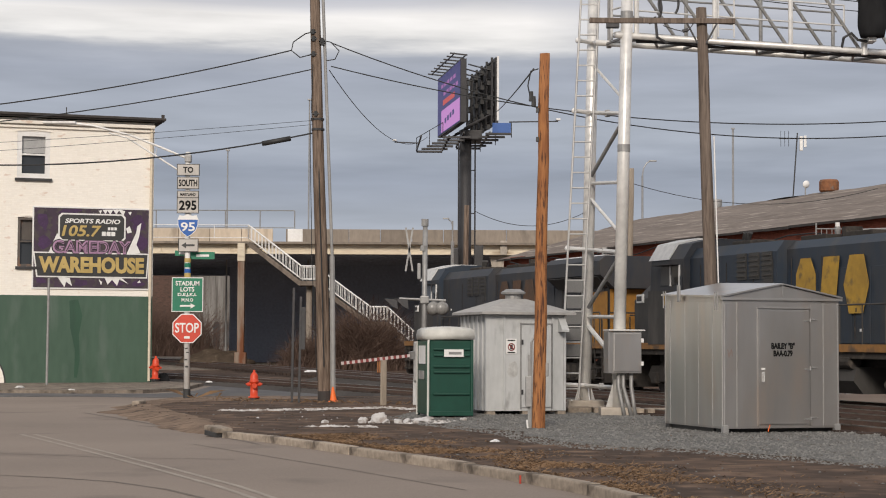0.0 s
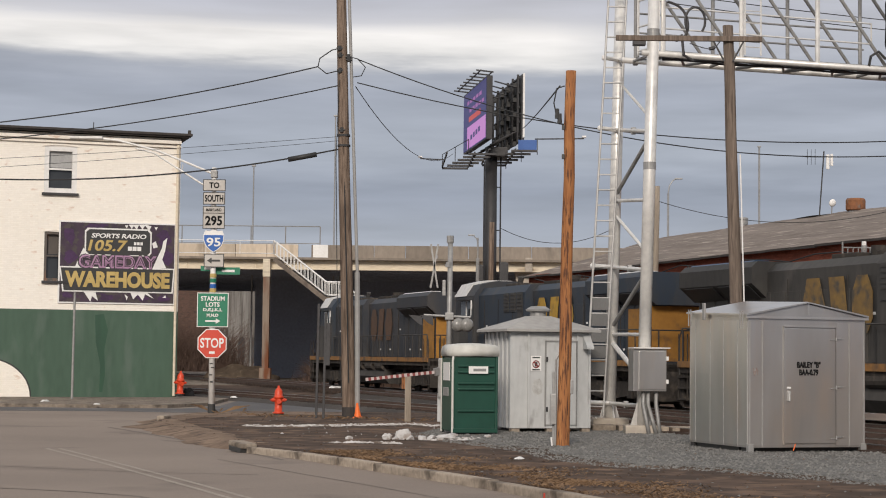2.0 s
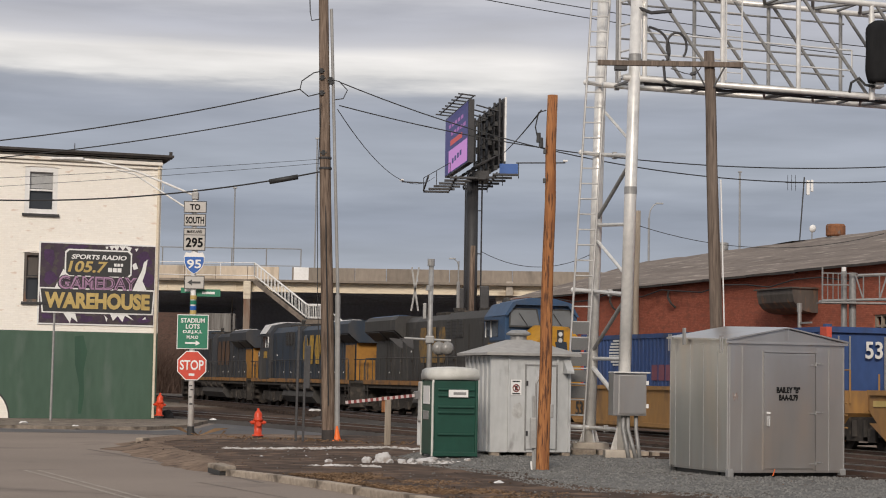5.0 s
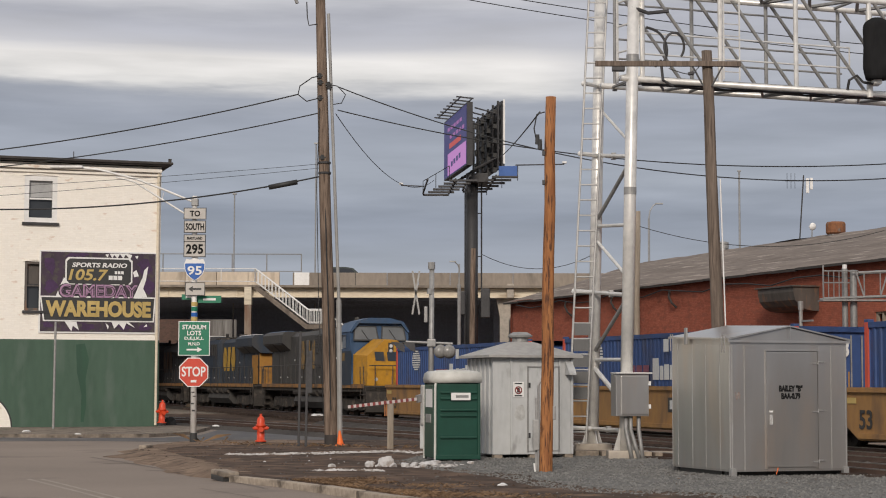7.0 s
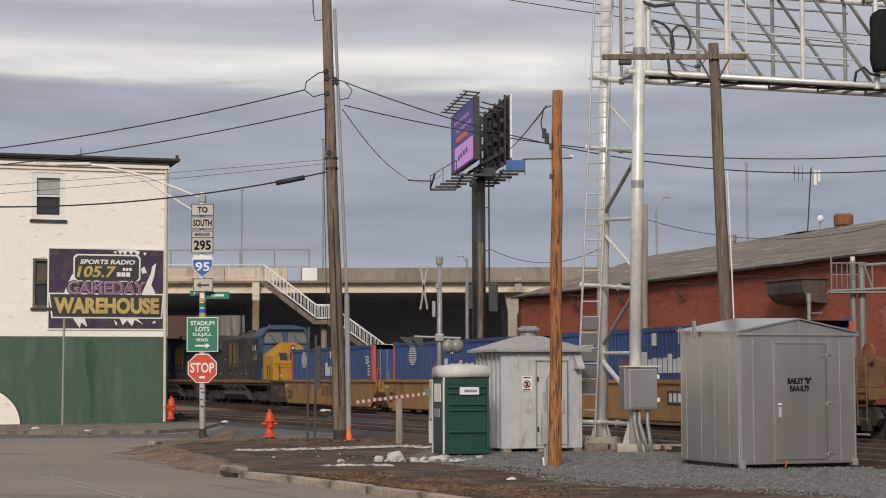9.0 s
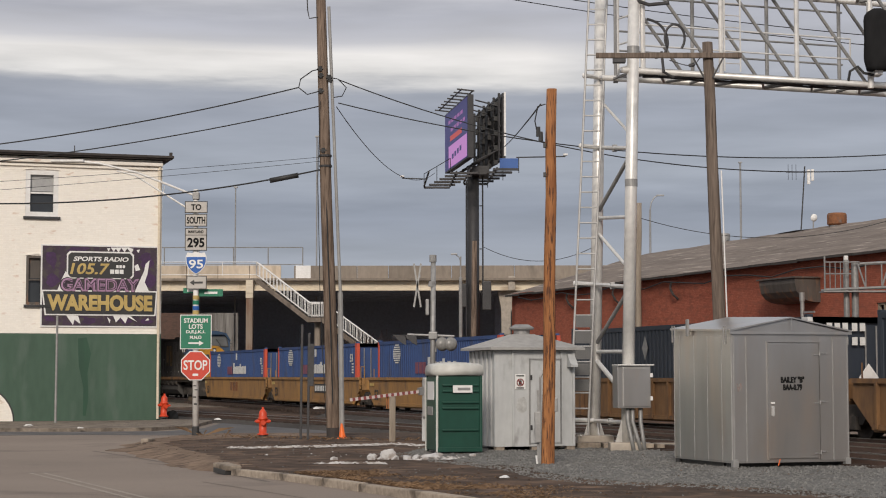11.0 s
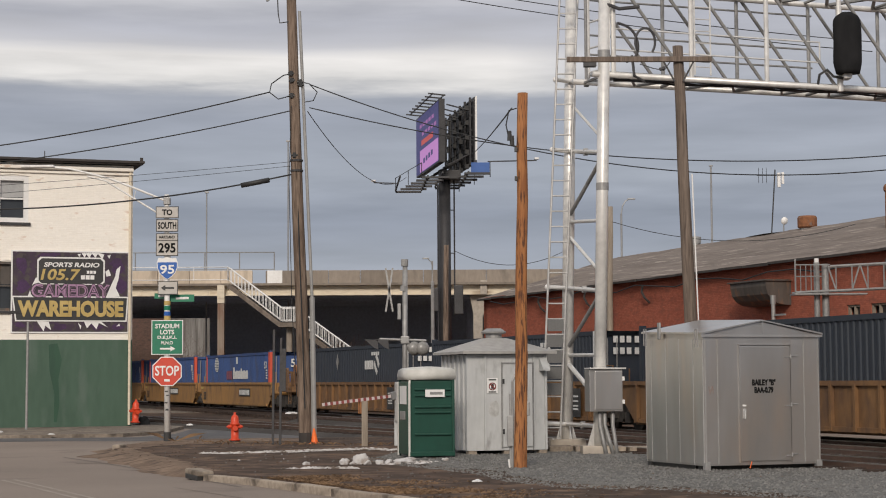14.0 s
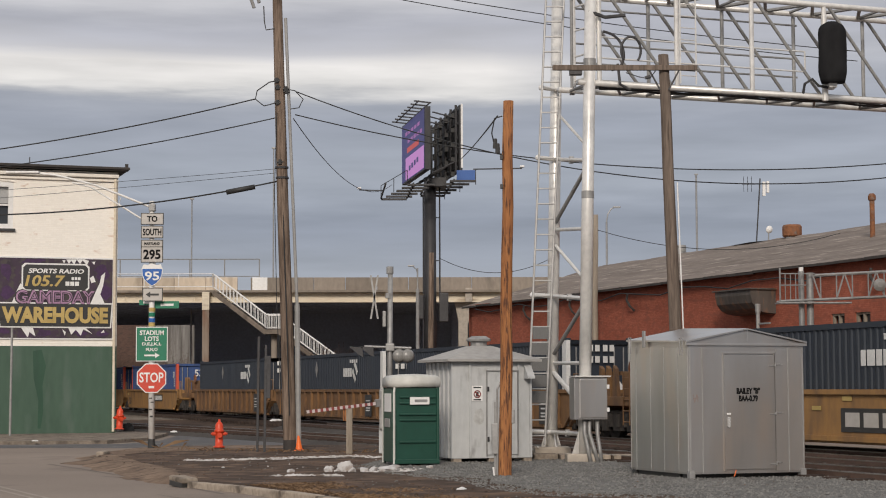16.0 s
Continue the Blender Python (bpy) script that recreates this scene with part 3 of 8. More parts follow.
def pieces(name, boxes, material, parent, bevel=0.0, label=""):
    """One part for each (centre, size)."""
    return [part(name, box(B(), c, s, bevel), material, parent, label) for c, s in boxes]


def words(name, text, material, parent, m, width=None, height=None, label="", bold=0.0):
    """Lettering in the built-in font, stretched to a width and height, lying in the x-z plane and facing -y."""
    cu = bpy.data.curves.new(name, "FONT")
    cu.body, cu.align_x, cu.align_y, cu.extrude, cu.offset = text, "CENTER", "CENTER", 0.004, bold
    cu.resolution_u = 3
    tmp = bpy.data.objects.new(name, cu)
    me = bpy.data.meshes.new_from_object(tmp)
    bpy.data.objects.remove(tmp)
    xs, ys = [v.co.x for v in me.vertices], [v.co.y for v in me.vertices]
    cx, cy, w, h = (max(xs) + min(xs)) / 2, (max(ys) + min(ys)) / 2, max(xs) - min(xs), max(ys) - min(ys)
    kx = width / w if width else height / h
    ky = height / h if height else kx
    me.transform(Matrix.Rotation(radians(90), 4, "X") @ Matrix.Diagonal((kx, ky, 1, 1)) @ Matrix.Translation((-cx, -cy, 0)))
    me.materials.clear()
    me.materials.append(material)
    ob = new(name, me)
    ob.parent, ob.matrix_basis = parent, m
    return tagged(ob, label)


def slab(bm, c, w, h, d=0.012):
    """A thin upright plate in the x-z plane."""
    return box(bm, c, (w, d, h))
# ---- ground, roads, tracks ----
def sheet(name, outline, lo, hi, material, label, category="ground", kind="structure"):
    bm = B()
    prism(bm, outline, "z", lo, hi)
    return tagged(part(name, bm, material), label, category, kind=kind)


bm = B()
prism(bm, [(-2500, -300), (2500, -300), (2500, 3500), (-2500, 3500)], "z", -0.6, -0.14)
tagged(part("ground", bm, M["earth"]), "bare brown winter earth reaching the horizon", "ground", kind="structure")
sheet("road", [(-90, -40), (30, -40), (30, 66), (4, 71), (-6, 79), (-14, 79), (-90, 62)], -0.16, -0.12, M["asphalt"], "worn pale grey-brown asphalt street with tyre marks", "road")
# darker strip of the side street towards the tracks
sheet("road_side_street", [(-60, 43.5), (-16, 58.2), (-11.5, 59.3), (-9.2, 58.6), (-6.5, 59.0), (-2, 58.3), (2.5, 59.5), (1.2, 64), (-1.5, 68), (-4.5, 76), (-9.4, 79.5), (-10.4, 77.5), (-9.0, 73.8), (-8.8, 66.2), (-9.6, 62.6), (-12.7, 62.2), (-15.3, 62.3), (-60, 47.2)], -0.118, -0.108, M["asphalt_dark"], "patched dark asphalt side street by the tracks", "road")
KERB = [(9, -6), (7, 2), (5, 9), (3.6, 15.5), (2.35, 20.98), (1.97, 22.57), (1.29, 24.42), (0.5, 26.34), (-0.62, 28.72), (-2.07, 31.74), (-3.04, 33.68), (-4.05, 35.25)]
TIP = [(-4.7, 37.2), (-5.3, 39.4), (-5.9, 41.6), (-7.5, 46.3), (-8.15, 49.0), (-8.1, 52.4), (-7.9, 55.2), (-6.9, 56.8), (-5.0, 57.2), (-2, 57.4), (2.2, 58.4)]
sheet("yard", [(p[0] + 0.15, p[1] + 0.06) for p in KERB] + TIP + [(8, 45.5), (17, 30), (17, -6)], -0.5, 0.0, M["earth"], "dark wet earth corner with scattered stones", "ground")
bm = B()
EDGE = [V((*p, 0)) for p in [(-4.45, 36.3)] + TIP[:9]]
FINE = [EDGE[int(k)].lerp(EDGE[int(k) + 1], k % 1) for k in [i * (len(EDGE) - 1.001) / 70 for i in range(71)]]
FINE = [sum((FINE[min(max(i + k, 0), 70)] for k in range(-5, 6)), V()) / 11 for i in range(71)]
prev = None
for i, p in enumerate(FINE):
    d = (FINE[min(i + 3, 70)] - FINE[max(i - 3, 0)]).normalized()
    out = V((-d.y, d.x, 0))
    wide = (0.8 + 0.5 * noise.noise(p * 0.6) + 0.12 * noise.noise(p * 3)) * min(1, 0.15 + i / 20)
    row = [bm.verts.new(p - out * (0.5 + 0.3 * noise.noise(p * 1.3)) + V((0, 0, 0.008))), bm.verts.new(p + V((0, 0, 0.004))), bm.verts.new(p + out * wide * 0.5 - V((0, 0, 0.07))), bm.verts.new(p + out * wide - V((0, 0, 0.118)))]
    if prev:
        for k in range(3):
            bm.faces.new((prev[k], prev[k + 1], row[k + 1], row[k]))
    prev = row
tagged(part("verge_edge", bm, M["sandy"], smooth=True), "sandy crumbling edge where the verge runs out on the street", "ground", kind="structure")
sheet("verge_sand", [(-8.25, 49.4), (-8.3, 52.2), (-7.95, 55.1), (-6.9, 56.75), (-5.0, 57.1), (-3.6, 56.4), (-3.3, 54.6), (-4.4, 54.2), (-5.3, 53.0), (-6.5, 52.2), (-7.3, 50.6), (-7.6, 49.0)], -0.1, 0.008, M["sandy"], "pale sandy earth worn bare at the tip of the verge", "ground")
GRAVEL = [(-0.9, 42.2), (0.4, 38.2), (1.7, 35.3), (2.2, 32.2), (3.1, 30.6), (4.4, 30.0), (6.5, 26.6), (12, 17), (24, 10), (22, 30), (11.2, 41), (8, 45.4), (3.5, 52), (0.8, 50), (-0.4, 46)]
def ragged(poly, amp):
    """The same outline with an uneven, crumbling edge."""
    out = []
    for (ax, ay), (bx, by) in zip(poly, poly[1:] + poly[:1]):
        n = max(1, int(math.hypot(bx - ax, by - ay) / 0.22))
        for i in range(n):
            x, y = ax + (bx - ax) * i / n, ay + (by - ay) * i / n
            out.append((x + amp * noise.noise(V((x * 0.9, y * 0.9, 3))) + 0.4 * amp * noise.noise(V((x * 3.3, y * 3.3, 5))), y + 2.2 * amp * noise.noise(V((x * 0.9, y * 0.9, 8))) + amp * noise.noise(V((x * 3.3, y * 3.3, 2)))))
    return out


sheet("gravel_bed", ragged(GRAVEL, 0.3), -0.1, 0.012, M["gravel"], "grey crushed-stone bed round the signal huts", "gravel")
sheet("pavement", [(-60, 47.5), (-15.3, 62.6), (-12.7, 62.5), (-10.2, 63.2), (-9.2, 66.2), (-9.4, 73.5), (-11.2, 76), (-60, 64)], -0.5, 0.0, M["paving"], "cracked concrete pavement beside the painted building", "pavement")

TRACK0, HEAD, RAIL_Z = V((4.558, 68.44, 0)), -70.417, 0.14
ALONG = V((math.cos(radians(HEAD)), math.sin(radians(HEAD)), 0))
NEAR = V((ALONG.y, -ALONG.x, 0))


def line_bend(s):
    """The far end of the line curves gently away."""
    return -0.004 - 0.00086 * s - 0.00011 * min(s, 0.0) ** 2


def on_track(s, off=0.0, z=0.0):
    off += line_bend(s)
    return TRACK0 + ALONG * s + NEAR * off + V((0, 0, z + RAIL_Z - 0.2))


TRACKS = {"main": lambda s: 0.0, "near": lambda s: 8.24 - 0.0943 * s + 0.00129 * s * s, "middle": lambda s: 2.66 + 0.02 * s}
for tname, offset in TRACKS.items():
    lo, hi = (-110, 70) if tname != "near" else (-55, 44)
    if tname == "middle":
        lo, hi = -20, 40
    steps = [lo + (hi - lo) * i / 30 for i in range(31)]
    track = thing("track", "rusty standard-gauge rail track on dark ballast", "track", kind="structure")
    bm = B()
    vs = [[bm.verts.new(on_track(s, offset(s) + o, z)) for o, z in ((-2.3, -0.13), (-1.5, 0.07), (1.5, 0.07), (2.3, -0.13))] for s in steps]
    for a, b in zip(vs, vs[1:]):
        for i in range(3):
            bm.faces.new((a[i], a[i + 1], b[i + 1], b[i]))
    part("ballast", bm, M["ballast"], track)
    for side in (-0.755, 0.755):
        bm, bt = B(), B()
        for a, b in zip(steps, steps[1:]):
            beam(bm, on_track(a, offset(a) + side, 0.13), on_track(b, offset(b) + side, 0.13), 0.075, 0.1)
            beam(bt, on_track(a, offset(a) + side, 0.19), on_track(b, offset(b) + side, 0.19), 0.072, 0.022)
        rail = part("rail", bm, M["rail"], track)
        part("rail_head", bt, M["rail_top"], rail)
    tie_bm = B()
    box(tie_bm, (0, 0, 0), (0.22, 2.6, 0.12), 0.01)
    tie_me = mesh_of("tie", tie_bm, M["tie"])
    s = -60 if tname != "near" else -54
    while s < min(hi, 34):
        tie = new("tie", tie_me)
        tie.parent = track
        tie.matrix_basis = Matrix.Translation(on_track(s, offset(s), 0.05)) @ pose(0, 0, 0, 0, 0, HEAD + random.uniform(-1, 1))
        s += 0.62 if tname == "main" else 0.85

# kerb stones along the street corner
kerb = thing("kerb", "worn pale concrete kerb of separate stones along the street", "kerb", kind="structure")
for (a, b) in zip(KERB[2:], KERB[3:]):
    a, b = V((*a, 0)), V((*b, 0))
    n = max(1, round((b - a).length / 2.1))
    for i in range(n):
        p, q = a.lerp(b, i / n), a.lerp(b, (i + 1) / n)
        d = (q - p).normalized()
        bm = B()
        box(bm, (0, 0, 0), ((q - p).length - 0.02, 0.2, 0.36), 0.025)
        mid = (p + q) / 2
        part("kerb_stone", bm, M["kerb"], kerb, m=pose(mid.x, mid.y, -0.165 + random.uniform(-0.012, 0.012), random.uniform(-2, 2), 0, math.degrees(math.atan2(d.y, d.x)) + random.uniform(-0.6, 0.6)))
bm = B()
box(bm, (0, 0, 0.03), (0.62, 0.34, 0.1), 0.03)
inlet = tagged(part("drain_inlet", bm, M["kerb"], m=pose(-4.25, 35.55, 0.0, 0, 4, -58)), "broken concrete kerb-end slab over a drain inlet", "drain")
bm = B()
box(bm, (0, -0.02, -0.06), (0.55, 0.3, 0.1), 0.01)
part("opening", bm, M["black"], inlet)
bm = B()
box(bm, (0, 0, 0.0), (0.6, 0.22, 0.26), 0.05)
tagged(part("kerb_end", bm, M["kerb"], m=pose(-8.1, 49.6, -0.03, 0, 0, 80)), "broken kerb end at the corner of the verge", "kerb")
bm = B()
box(bm, (0, 0, 0), (0.05, 0.004, 0.14))
tagged(part("paint_mark", bm, M["sign_red"], m=pose(1.14, 24.31, -0.08, 0, 0, 112)), "red spray-paint mark on the kerb face", "marking")

# faint double line and tyre marks on the street
for name, pts, w, material, label in (
        ("road_line", [(-7.95, 36.05), (-5.98, 31.6), (-3.92, 26.9), (-2.57, 23.7), (-1.98, 22.06), (-0.3, 17)], 0.09, "faded", "faded pale double centre line on the asphalt"),
        ("road_line", [(-8.2, 36.0), (-6.2, 31.5), (-4.15, 26.8), (-2.8, 23.6), (-2.2, 21.96), (-0.55, 17)], 0.09, "faded", "faded pale double centre line on the asphalt"),
        ("tyre_mark", [(-7.2, 25.7), (-6.06, 25.35), (-5.2, 24.95), (-4.3, 24.3), (-3.4, 23.1), (-2.8, 21.9), (-2.3, 20.4)], 0.07, "mark", "dark curved tyre mark on the asphalt"),
        ("tyre_mark", [(-11, 36), (-9.2, 35.4), (-8.8, 34.4), (-9.4, 33.4), (-11, 33)], 0.08, "mark", "dark curved tyre mark on the asphalt"),
        ("tyre_mark", [(-6.5, 39.8), (-5.9, 39.3), (-5.33, 38.9)], 0.14, "mark", "dark curved tyre mark on the asphalt"),
        ("tyre_mark", [(-13.5, 39.5), (-12.2, 38.4), (-11.9, 37.0), (-12.6, 35.6), (-14, 34.8)], 0.1, "mark", "dark curved tyre mark on the asphalt"),
        ("tyre_mark", [(-9, 46.5), (-7.6, 43.5), (-6.3, 40.5), (-4.6, 36.6), (-3.2, 33)], 0.1, "mark", "dark curved tyre mark on the asphalt"),
        ("road_crack", [(-12, 31), (-9.6, 30.2), (-7.7, 30.4), (-5.2, 29.2), (-3.2, 28.9)], 0.035, "mark", "thin dark crack across the asphalt"),
        ("road_crack", [(-4.4, 33.0), (-2.6, 29.4), (-1.2, 26.6), (0.4, 23.2)], 0.03, "mark", "dark gutter seam along the kerb"),
        ("road_crack", [(-8.04, 43.0), (-7.2, 42.9), (-6.24, 42.6)], 0.12, "mark", "dark wet crack in the asphalt")):
    if material not in M:
        M[material] = mat(name + "_paint", (0.36, 0.315, 0.268), (0.27, 0.235, 0.198), 0.85, grain=30, stain=2) if material == "faded" else mat("tyre_rubber_mark", (0.135, 0.115, 0.098), (0.20, 0.17, 0.144), 0.85, grain=20, stain=2)
    bm = B()
    vs = []
    for i, p in enumerate(pts):
        a, b = V((*pts[max(i - 1, 0)], 0)), V((*pts[min(i + 1, len(pts) - 1)], 0))
        d = (b - a).normalized()
        q, nn = V((*p, -0.116)), V((-d.y, d.x, 0)) * w / 2
        vs.append((bm.verts.new(q + nn), bm.verts.new(q - nn)))
    for a, b in zip(vs, vs[1:]):
        bm.faces.new((a[0], a[1], b[1], b[0]))
    tagged(part(name, bm, M[material]), label, "road marking")


# ---- loose stuff on the ground ----
def inside(x, y, poly):
    hit = False
    for (ax, ay), (bx, by) in zip(poly, poly[1:] + poly[:1]):
        if (ay > y) != (by > y) and x < (bx - ax) * (y - ay) / (by - ay) + ax:
            hit = not hit
    return hit


def scatter(name, count, poly, area, size, z, material, label, category, flat=0.7):
    rng = random.Random(len(name) * 7 + count)
    verts, faces = [], []
    x0, x1, y0, y1 = area
    while count:
        x, y = rng.uniform(x0, x1), rng.uniform(y0, y1)
        if not inside(x, y, poly):
            continue
        count -= 1
        r, i, a = rng.uniform(*size), len(verts), rng.uniform(0, 6.28)
        for k in range(4):
            w = r * rng.uniform(0.7, 1.2)
            verts.append((x + w * math.cos(a + k * 1.57), y + w * math.sin(a + k * 1.57), z + rng.uniform(-0.2, 0.3) * r))
        verts.append((x + rng.uniform(-0.3, 0.3) * r, y + rng.uniform(-0.3, 0.3) * r, z + r * flat * rng.uniform(0.7, 1.3)))
        faces += [(i + k, i + (k + 1) % 4, i + 4) for k in range(4)]
    me = bpy.data.meshes.new(name)
    me.from_pydata(verts, [], faces)
    me.materials.append(material)
    return tagged(new(name, me), label, category, kind="stuff")


scatter("gravel_stones", 24000, GRAVEL, (-1, 13, 22, 52), (0.014, 0.042), 0.01, M["stone"], "loose grey crushed stones", "gravel")
YARD = [(p[0] + 0.2, p[1] + 0.2) for p in KERB] + TIP + [(12, 40), (20, 10)]
scatter("earth_clods", 2200, YARD, (-8, 13, 17, 57), (0.012, 0.04), 0.0, M["earth"], "small dark clods and stones on bare earth", "earth")
scatter("yard_stones", 520, YARD, (-8, 13, 17, 57), (0.012, 0.032), 0.0, M["stone"], "pale small stones strewn on bare earth", "stone")
scatter("strewn_gravel", 2600, [(-1.6, 42.0), (-0.2, 37.8), (1.0, 34.9), (1.6, 31.8), (2.5, 29.9), (4.0, 29.2), (6.2, 25.8), (7.2, 26.6), (4.8, 30.4), (3.4, 31.0), (2.6, 32.4), (2.0, 35.5), (0.7, 38.4), (-0.6, 42.4)], (-2, 8, 25, 43), (0.012, 0.038), 0.0, M["stone"], "grey stones strayed from the gravel bed", "gravel")
scatter("snow_crumbs", 14, [(-4.5, 47), (0.5, 45.5), (1.0, 40.5), (-4, 40)], (-4.5, 1, 40, 47.5), (0.02, 0.06), 0.0, M["snow"], "crumbs of old dirty snow", "snow")


def grass(name, count, line, spread, height, label, seed):
    rng = random.Random(seed)
    verts, faces = [], []
    for _ in range(count):
        k = rng.uniform(0, len(line) - 1.001)
        a, b = V((*line[int(k)], 0)), V((*line[int(k) + 1], 0))
        d = (b - a).normalized()
        p = a.lerp(b, k % 1) + V((-d.y, d.x, 0)) * -abs(rng.gauss(0.25, spread))
        if rng.random() < 0.55 - 1.6 * noise.noise(V((p.x * 0.8, p.y * 0.8, seed))):
            continue
        h, ang = height * rng.uniform(0.3, 1.3), rng.uniform(0, 6.28)
        lean = V((math.cos(ang), math.sin(ang), 0)) * h * rng.uniform(1.0, 3.2)
        side = V((-math.sin(ang), math.cos(ang), 0)) * 0.006
        i = len(verts)
        verts += [p - side, p + side, p + lean * 0.5 + side * 0.8 + V((0, 0, h * 0.7)), p + lean + V((0, 0, h * 0.75))]
        faces += [(i, i + 1, i + 2), (i, i + 2, i + 3)]
    me = bpy.data.meshes.new(name)
    me.from_pydata(verts, [], faces)
    me.materials.append(M["straw"])
    return tagged(new(name, me), label, "grass", kind="stuff")


grass("dry_grass", 26000, [(3.2, 17.5), (2.5, 21.0), (1.45, 24.5), (0.65, 26.4), (-0.45, 28.8), (-1.9, 31.9), (-2.9, 33.8)], 0.85, 0.036, "flattened straw-coloured winter grass along the kerb", 3)
grass("dry_weeds", 55, [(-6.6, 53.2), (-7.3, 54.2), (-7.6, 54.9)], 0.3, 0.26, "tuft of reddish dry weeds at the sign post", 4)
grass("dry_weeds_verge", 420, [(-6.3, 54), (-3, 51.6), (-0.5, 50.5)], 0.6, 0.09, "thin dry weeds on the verge", 5)


def snow_lump(c, r, seed, squash=0.7):
    """A broken chunk of ploughed snow: a ball cut by random planes, then roughened."""
    rng = random.Random(seed)
    bm = B()
    bmesh.ops.create_icosphere(bm, subdivisions=4, radius=1)
    cuts = [(V((rng.gauss(0, 1), rng.gauss(0, 1), rng.gauss(0.2, 0.7))).normalized(), rng.uniform(0.55, 0.88)) for _ in range(9)]
    for v in bm.verts:
        for way, deep in cuts:
            v.co -= way * max(0.0, v.co.dot(way) - deep)
        k = 1 + 0.22 * noise.noise(v.co * 1.9 + V((seed * 3.1, 0, 0))) + 0.12 * noise.noise(v.co * 6 + V((0, seed, 0)))
        v.co = V((v.co.x * r * 1.2, v.co.y * r, max(v.co.z, -0.3) * r * squash)) * k
    return tagged(part("snow_lump", bm, M["snow"], m=pose(*c, 0, 0, rng.uniform(0, 60))), "broken lump of old dirty snow on the bare ground", "snow", "snow lumps by the toilet")


for i, (x, y, r, tall) in enumerate(((-2.37, 38.9, 0.0756, 0.8), (-1.56, 39.0, 0.122, 0.85), (-1.2, 39.1, 0.168, 1.2), (-1.06, 38.95, 0.084, 0.9), (-0.8, 39.0, 0.101, 0.9), (-0.6, 39.05, 0.109, 0.8), (-0.22, 39.2, 0.227, 0.4), (-1.36, 38.85, 0.0672, 0.7), (-0.44, 38.95, 0.0756, 0.8), (0.64, 40.3, 0.084, 0.7))):
    snow_lump((x, y, r * 0.2), r, i + 1, tall)
def snow_streak(path, width, count, seed):
    """What is left of a ploughed ridge: many small flat scraps of snow along a line."""
    rng = random.Random(seed)
    line, verts, faces = [V((*p, 0)) for p in path], [], []
    while count:
        k = rng.uniform(0, len(line) - 1.001)
        p = line[int(k)].lerp(line[int(k) + 1], k % 1)
        thick = 0.5 + 0.9 * noise.noise(V((p.x * 1.1, p.y, seed))) + 0.5 * noise.noise(V((p.x * 4.1, p.y, seed)))
        if rng.random() > thick * min(1, 4 * k, 4 * (len(line) - 1 - k)):
            continue
        count -= 1
        p = p + V((rng.gauss(0, 0.1), rng.gauss(0, width) + 0.12 * noise.noise(V((p.x * 1.7, 0, seed))), 0))
        r, i, a = rng.uniform(0.02, 0.085), len(verts), rng.uniform(0, 6.28)
        for n in range(6):
            w = r * rng.uniform(0.6, 1.3)
            verts.append((p.x + 1.5 * w * math.cos(a + n * 1.047), p.y + w * math.sin(a + n * 1.047), rng.uniform(-0.004, 0.006)))
        verts.append((p.x, p.y, 0.012 + r * rng.uniform(0.15, 0.5)))
        faces += [(i + n, i + (n + 1) % 6, i + 6) for n in range(6)]
    me = bpy.data.meshes.new("snow_streak")
    me.from_pydata(verts, [], faces)
    me.materials.append(M["thin_snow"])
    tagged(new("snow_streak", me), "thin ragged streak of old melting snow on the verge", "snow", "snow streaks", "stuff")


snow_streak([(-5.3, 45.3), (-4.5, 45.4), (-3.9, 45.8), (-3.2, 46.0), (-2.7, 46.6), (-2.0, 47.1), (-1.3, 47.6), (-0.5, 46.7)], 0.15, 850, 1)
snow_streak([(-2.5, 37.24), (-1.9, 37.37), (-1.2, 37.05)], 0.06, 90, 7)
snow_streak([(-0.75, 38.9), (0.0, 39.2), (0.3, 40.2)], 0.12, 120, 9)
for i, (x, y, sx) in enumerate(((1.05, 32.0, 0.12), (-14.9, 65.0, 0.22), (-9.3, 74.5, 0.18), (-10.5, 80, 0.3), (-6.6, 96, 0.5), (-12.5, 62.3, 0.12))):
    bm = B()
    bmesh.ops.create_icosphere(bm, subdivisions=2, radius=1)
    for v in bm.verts:
        k = 1 + 0.6 * noise.noise(v.co * 2.2 + V((i * 7.7, 0, 0)))
        v.co = V((v.co.x * sx * k, v.co.y * sx * 0.6 * k, max(v.co.z, -0.1) * sx * 0.35 * k))
    tagged(part("litter", bm, M["sign_white"], m=pose(x, y, 0.0 if y > 60 and x > -12 else 0.01, 0, 0, random.uniform(0, 180))), "crumpled scrap of white litter on the ground", "litter", "litter")
bm = B()
bmesh.ops.create_icosphere(bm, subdivisions=3, radius=1)
for v in bm.verts:
    k = 1 + 0.45 * noise.noise(v.co * 1.6 + V((2.7, 0, 0))) + 0.2 * noise.noise(v.co * 5)
    v.co = V((v.co.x * 0.36, v.co.y * 0.25, max(v.co.z, -0.2) * 0.3)) * k
tagged(part("rubbish_bag", bm, M["cover"], m=pose(-11.47, 76.00, 0.05)), "torn black rubbish bag beside the hydrant", "rubbish")

# ---- painted building on the corner ----
def wall_grid(bm, x0, x1, z0, z1, holes, y0, y1):
    xs = sorted({x0, x1, *[h[0] for h in holes], *[h[1] for h in holes]})
    zs = sorted({z0, z1, *[h[2] for h in holes], *[h[3] for h in holes]})
    for a, b in zip(xs, xs[1:]):
        for c, d in zip(zs, zs[1:]):
            if not any(h[0] <= a and b <= h[1] and h[2] <= c and d <= h[3] for h in holes):
                box(bm, ((a + b) / 2, (y0 + y1) / 2, (c + d) / 2), (b - a, y1 - y0, d - c))


